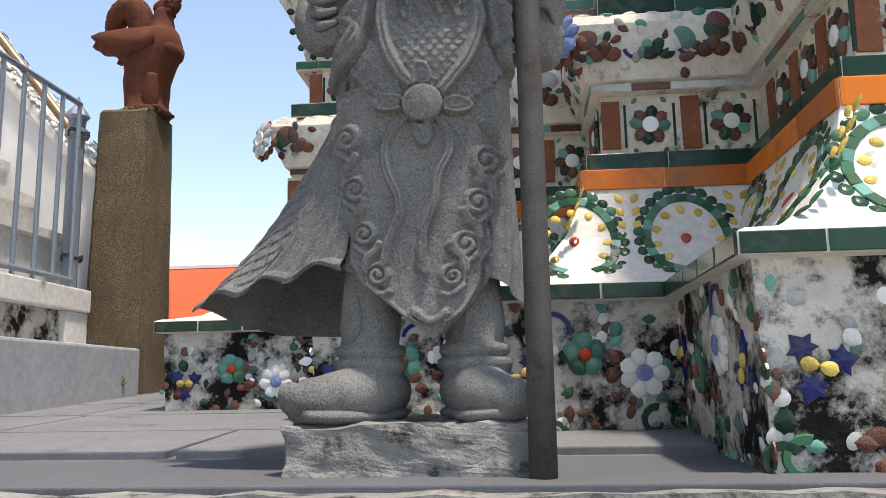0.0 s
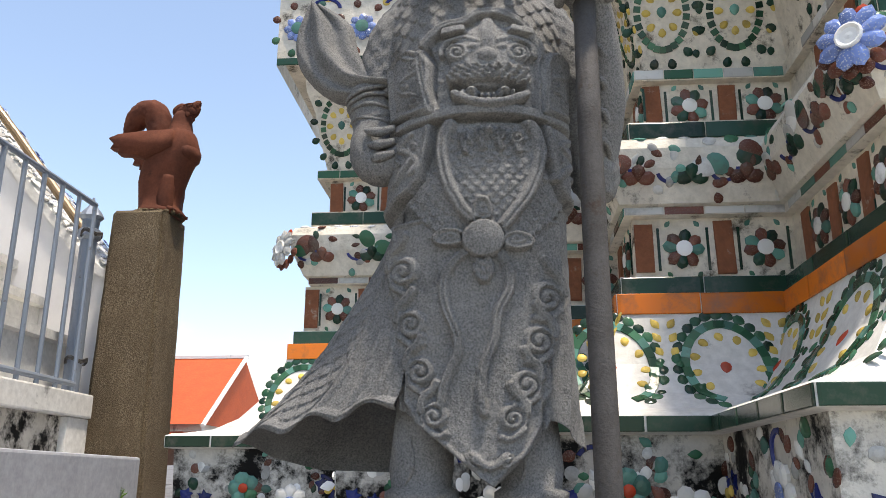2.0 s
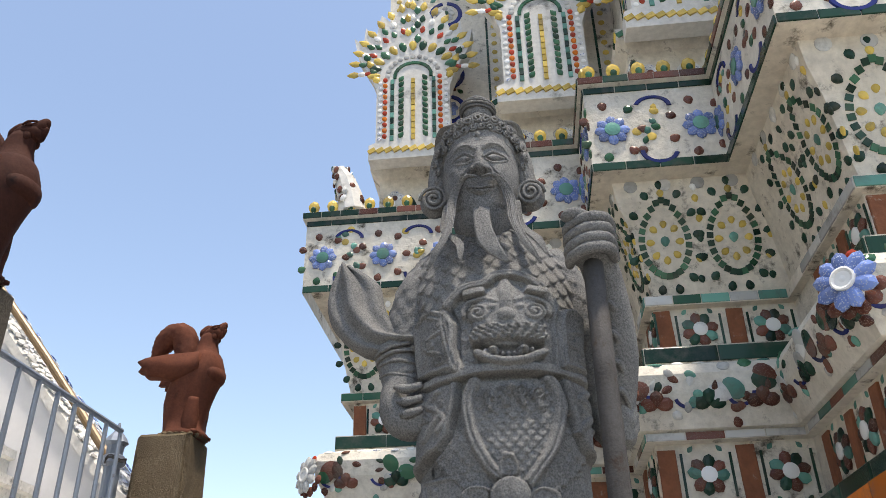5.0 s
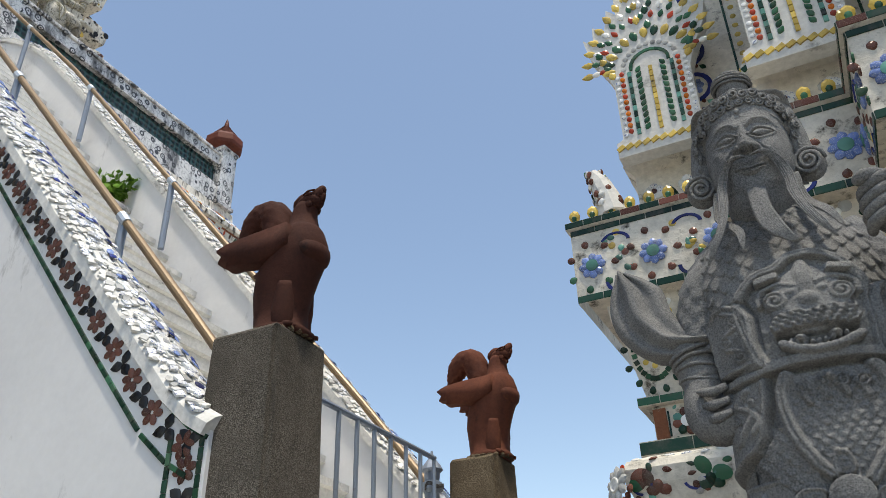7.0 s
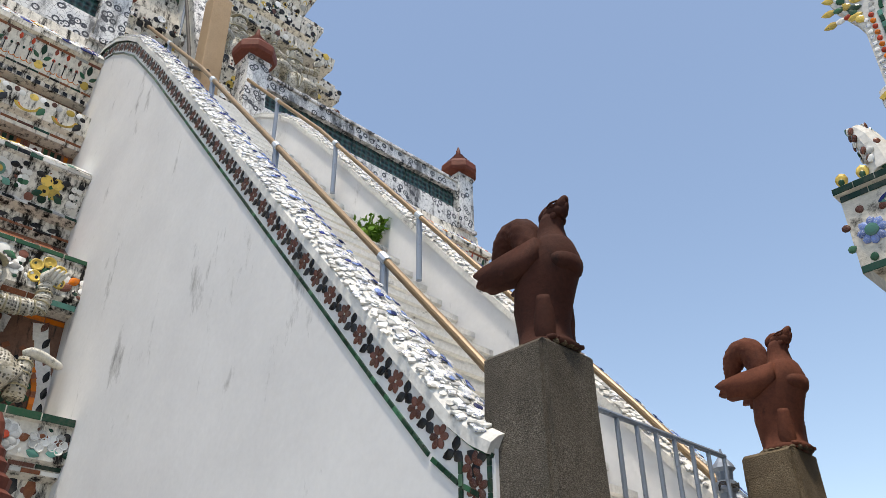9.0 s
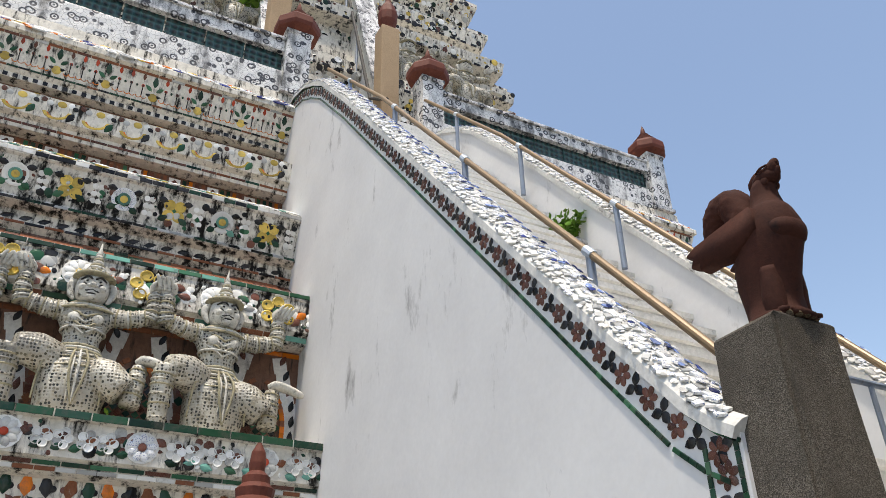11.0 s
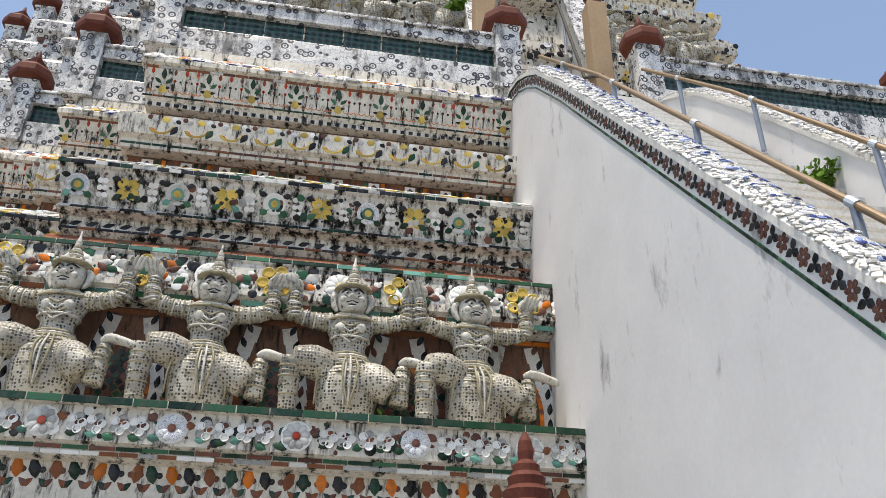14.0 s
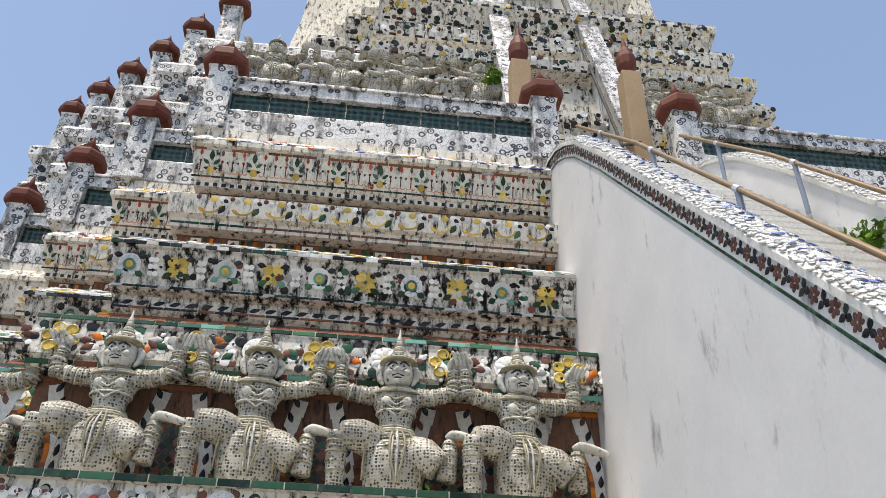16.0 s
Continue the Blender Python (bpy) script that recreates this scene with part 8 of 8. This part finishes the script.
FOOT = [(-2.52, 0.30)] + COPE
for wall_, y, out, label in ((near_side, YN, -1, "n"), (far_side, YF, 1, "f")):
    y0, y1 = (YN - 0.035, YI + 0.03) if out < 0 else (YJ - 0.03, YF + 0.035)
    # rounded coping slab
    m = bmesh.new()
    rows = []
    for i, (x, z) in enumerate(COPE):
        p, q = COPE[max(0, i - 1)], COPE[min(len(COPE) - 1, i + 1)]
        t = Vector((q[0] - p[0], 0, q[1] - p[1])).normalized()
        n = Vector((-t.z, 0, t.x)) if t.x > 0 else Vector((t.z, 0, -t.x))
        w = (y1 - y0)
        rows.append([m.verts.new(Vector((x, y0 + w * f, z)) + n * h) for f, h in ((0, -0.03), (0, 0.02), (0.10, 0.055), (0.3, 0.085), (0.5, 0.095), (0.7, 0.085), (0.9, 0.055), (1, 0.02), (1, -0.03))])
    for r0, r1 in zip(rows, rows[1:]):
        for k in range(8):
            m.faces.new((r0[k], r0[k + 1], r1[k + 1], r1[k]))
    m.faces.new(rows[0])
    cop = part("coping", m, M_PLASTER, staircase, "white coping set with broken blue and white china")
    ps = Pieces(cop, 300)
    w = y1 - y0
    row = 0
    for x, z, an in along(COPE, 0.036, 0.10):
        t = Vector((math.cos(an), 0, math.sin(an)))
        n = Vector((-t.z, 0, t.x)) if t.x > 0 else Vector((t.z, 0, -t.x))
        for j in range(10):
            f = (j + 0.5 + rnd.uniform(-0.25, 0.25)) / 10
            h = 0.022 + 0.073 * (1 - (2 * f - 1) ** 2) ** 0.6
            nn = (n + Vector((0, (f - 0.5) * 0.9, 0))).normalized()
            u = (Vector((0, 1, 0)) - nn * nn.y).normalized()
            up = nn.cross(u)
            mm = frame_on(Vector((x, y0 + w * f, z)) + n * h, u, up, nn) @ pose(0, 0, 0, rnd.uniform(-6, 6), rnd.uniform(-6, 6), rnd.uniform(0, 360))
            blue = j in (3, 6, 7) and row % 6 < 2
            if blue:
                mm = mm @ Matrix.Translation((0, 0, 0.014))
            ps.put("petal" if blue else pick("tile", "petal", "petal", "tile"), pick(BLUE, SKYB, PRINT) if blue else pick(WHITE, WHITE, PRINT, GREY, PRINT, PLASTER, GREY), mm, (0.050, 0.056, 0.03) if blue else (rnd.uniform(0.030, 0.052), rnd.uniform(0.028, 0.050), 0.016), x > -4.0)
        row += 1
    ps.done()
    # patterned band on the outer face
    pb = Pieces(wall_, 300)
    s = out

    def on_face(x, z, an, down, turn=0.0, lift=0.003):
        t = Vector((math.cos(an), 0, math.sin(an)))
        n = Vector((0, s, 0))
        up = Vector((-t.z, 0, t.x))
        if up.z < 0 or (abs(up.z) < 0.1 and up.x < 0):
            up, t = -up, -t
        u = up.cross(n)
        return frame_on(Vector((x, y + s * lift, z)) - up * down, u, up, n) @ pose(0, 0, 0, 0, 0, turn)
    i = 0
    for x, z, an in along(FOOT, 0.118, 0.05):
        i += 1
        mm = on_face(x, z, an, 0.105, rnd.uniform(-15, 15))
        if i % 2:
            for k in range(6):
                pb.put("petal", BROWN if x < -3.2 or i % 4 else ORANGE, mm @ pose(0, 0, 0, 0, 0, 60 * k) @ Matrix.Translation((0, 0.008, 0)), (0.046, 0.056, 0.03), x > -4.9)
        else:
            for k in range(3):
                pb.put("leaf", BLACK, mm @ pose(0, 0, 0, 0, 0, 120 * k + 20), (0.085, 0.076, 0.03), x > -4.9)
    for x, z, an in along(FOOT, 0.055):
        pb.put("tile", pick(DARK, DARK, GREEN), on_face(x, z, an, 0.20), (0.052, 0.022, 0.016), False)
        pb.put("tile", pick(DARK, GREEN), on_face(x, z, an, 0.030), (0.052, 0.020, 0.016), False)
    pb.done()

# ---- paving ----
def paving():
    rr = random.Random(3)
    ps = Pieces(platform, 0)
    y = 2.36
    while y < 7.0:
        d = rr.uniform(0.45, 0.7)
        x = -3.2 + rr.uniform(0, 0.5)
        while x < 3.6:
            w = rr.uniform(0.7, 1.3)
            cx, cy = x + w / 2, y + d / 2
            m = bmesh.new()
            zs = floor_z(cx, cy)
            tilt = math.atan(0.052) if cy > 2.1 else 0
            box(m, (-w / 2 + 0.008, -d / 2 + 0.010, -0.03), (w / 2 - 0.008, d / 2 - 0.010, 0.008), 0.005)
            roughen(m, 0.004, 3, cx)
            ob = part("paving_slab", m, M_CONC, platform)
            ob.matrix_world = Matrix.Translation((cx, cy, zs)) @ pose(0, 0, 0, math.degrees(tilt), 0, rr.uniform(-1, 1))
            x += w
        y += d


paving()
m = bmesh.new()
box(m, (-7.6, 1.80, -0.02), (5.5, 2.35, 0.002), 0.004)
part("cement_strip", m, M_CEMENT, platform, "smooth dark cement strip along the edge")
m = bmesh.new()
box(m, (-7.6, 1.74, -0.8), (5.5, 1.80, -0.008))
bmesh.ops.subdivide_edges(m, edges=[e for e in m.edges if abs((e.verts[0].co - e.verts[1].co).x) > 1], cuts=160)
roughen(m, 0.012, 17)
part("edge_face", m, M_BLOCK, platform, "rough broken concrete edge")

# ---- weeds on the stair ----
def weed(at, size, n, label, seed):
    rr = random.Random(seed)
    ob = thing("weed", label, "plant", "weeds", at=at)
    m, st = bmesh.new(), bmesh.new()
    for k in range(n):
        d = Vector((rr.uniform(-0.6, 0.6), rr.uniform(-1, 0.2), rr.uniform(0.2, 1))).normalized()
        L = size * rr.uniform(0.4, 1)
        tube(st, [(0, 0, 0), d * L * 0.5 + Vector((0, 0, 0.05 * size)), d * L], [0.006, 0.004, 0.002], 4)
        for j in range(5):
            p = d * L * (0.4 + 0.15 * j)
            u = Vector((rr.uniform(-1, 1), rr.uniform(-1, 1), rr.uniform(-0.3, 0.8))).normalized()
            w = u.cross(d).normalized() * size * 0.09
            tip = p + u * size * 0.32
            vs = [m.verts.new(q) for q in (p, p + u * size * 0.15 + w, tip, p + u * size * 0.15 - w)]
            m.faces.new(vs)
    part("stems", st, M_LEAF, ob)
    part("leaves", m, M_LEAF, ob)


M_LEAF = surface("weed_leaf", (0.16, 0.30, 0.04), (0.08, 0.17, 0.025), 30, 8, 0.5, 0.2, 0.002)
weed((-6.15, 4.86, 4.98), 0.32, 30, "bright green weed growing from the stair wall", 4)
weed((-2.16, 4.55, 0.19), 0.06, 8, "tiny green weed at the foot of the kerb", 5)
weed((-12.0, 2.35, 12.9), 0.5, 16, "dark green weed on the upper stair wall", 6)
weed((-8.1, 0.85, 2.83), 0.25, 12, "small green fern between the figures", 8)

# ---- distant hall with an orange roof ----
M_ROOF = surface("orange_roof_tile", (0.50, 0.10, 0.035), (0.40, 0.075, 0.03), 12, 1.5, 0.6, 0.3, 0.02)
M_GABLE = surface("dark_gable_board", (0.16, 0.10, 0.08), (0.11, 0.07, 0.06), 8, 2, 0.7)
hall = thing("temple_hall", "distant white hall with a steep orange tiled roof and gables", "building")
m = bmesh.new()
box(m, (-24, 40, -0.8), (-13.2, 52, 3.6))
part("wall", m, M_WALL, hall)
m = bmesh.new()
vs = [m.verts.new(p) for p in ((-25, 39.2, 3.4), (-12.9, 39.2, 3.4), (-12.9, 45, 7.4), (-25, 45, 7.4), (-25, 51, 3.4), (-12.9, 51, 3.4))]
m.faces.new((vs[0], vs[1], vs[2], vs[3]))
m.faces.new((vs[3], vs[2], vs[5], vs[4]))
m.faces.new((vs[1], vs[5], vs[2]))
part("roof", m, M_ROOF, hall, "steep orange tiled roof")
m = bmesh.new()
box(m, (-25, 44.9, 7.38), (-12.7, 45.1, 7.55))
tube(m, [(-12.8, 39.0, 3.3), (-12.8, 45, 7.45)], 0.12, 6)
part("ridge", m, M_WALL, hall)
m = bmesh.new()
sheet(m, [(-18.6, 3.2), (-15.4, 3.2), (-17.0, 5.7)], 38.2, 41.5, 1)
porch = part("porch_gable", m, M_WALL, hall, "white gable of a porch")
m = bmesh.new()
for s in (-1, 1):
    vs = [m.verts.new(p) for p in ((-17.0, 37.9, 6.0), (-17.0 + s * 2.0, 37.9, 2.9), (-17.0 + s * 2.0, 43, 2.9), (-17.0, 43, 6.0))]
    m.faces.new(vs)
part("porch_roof", m, M_ROOF, hall)
m = bmesh.new()
for s in (-1, 1):
    tube(m, [(-17.0, 37.9, 6.05), (-17.0 + s * 1.95, 37.9, 3.0)], 0.13, 6)
part("barge_board", m, M_GABLE, hall)
for x in (-17.3, -16.7):
    m = bmesh.new()
    box(m, (x - 0.2, 38.1, 3.5), (x + 0.2, 38.19, 4.5))
    part("window", m, M_GABLE, hall)
m = bmesh.new()
vs = [m.verts.new(p) for p in ((-19.2, 37.0, 2.6), (-13.2, 37.0, 2.6), (-13.2, 39.9, 3.1), (-19.2, 39.9, 3.1))]
m.faces.new(vs)
part("eave", m, M_ROOF, hall)
for x in (-18.0, -16.0, -14.2):
    m = bmesh.new()
    box(m, (x - 0.55, 39.9, 0.4), (x + 0.55, 39.99, 2.3))
    part("window", m, M_GABLE, hall)

hall.location = (-1.75, 0, -0.45)

# ---- low clouds ----
def cloud_bank():
    m, nt, b = nodes_of("cloud")
    for n in list(nt.nodes):
        if n.type != "OUTPUT_MATERIAL":
            nt.nodes.remove(n)
    outn = next(n for n in nt.nodes if n.type == "OUTPUT_MATERIAL")
    co = world_coord(nt, (0.0035, 0.0035, 0.0075))
    n1 = noise_node(nt, 1.0, 6, 0.55, co)
    g = nt.nodes.new("ShaderNodeNewGeometry")
    sep = nt.nodes.new("ShaderNodeSeparateXYZ")
    nt.links.new(g.outputs["Position"], sep.inputs[0])
    mr = nt.nodes.new("ShaderNodeMapRange")
    mr.inputs["From Min"].default_value, mr.inputs["From Max"].default_value = 60, 420
    mr.inputs["To Min"].default_value, mr.inputs["To Max"].default_value = 0.47, -0.32
    nt.links.new(sep.outputs[2], mr.inputs["Value"])
    add = nt.nodes.new("ShaderNodeMath")
    add.operation = "ADD"
    nt.links.new(n1.outputs[0], add.inputs[0])
    nt.links.new(mr.outputs[0], add.inputs[1])
    fac = ramp_node(nt, add.outputs[0], [(0.50, (0, 0, 0)), (0.72, (0.92, 0.92, 0.92))])
    e, t, mix = nt.nodes.new("ShaderNodeEmission"), nt.nodes.new("ShaderNodeBsdfTransparent"), nt.nodes.new("ShaderNodeMixShader")
    e.inputs[0].default_value, e.inputs[1].default_value = (0.88, 0.93, 1.0, 1), 0.95
    nt.links.new(fac.outputs[0], mix.inputs[0])
    nt.links.new(t.outputs[0], mix.inputs[1])
    nt.links.new(e.outputs[0], mix.inputs[2])
    nt.links.new(mix.outputs[0], outn.inputs[0])
    bm = bmesh.new()
    R = 1400
    rows = [[bm.verts.new((R * math.sin(a), R * math.cos(a), z)) for a in [radians(-100 + 8 * k) for k in range(26)]] for z in (-5, 200, 500, 900)]
    for r0, r1 in zip(rows, rows[1:]):
        for p, q, r, s in zip(r0, r0[1:], r1[1:], r1):
            bm.faces.new((p, q, r, s))
    ob = solid("backdrop", bm, m, "bank of soft white cloud low over the horizon", "cloud", "structure")
    ob.visible_shadow = False


cloud_bank()
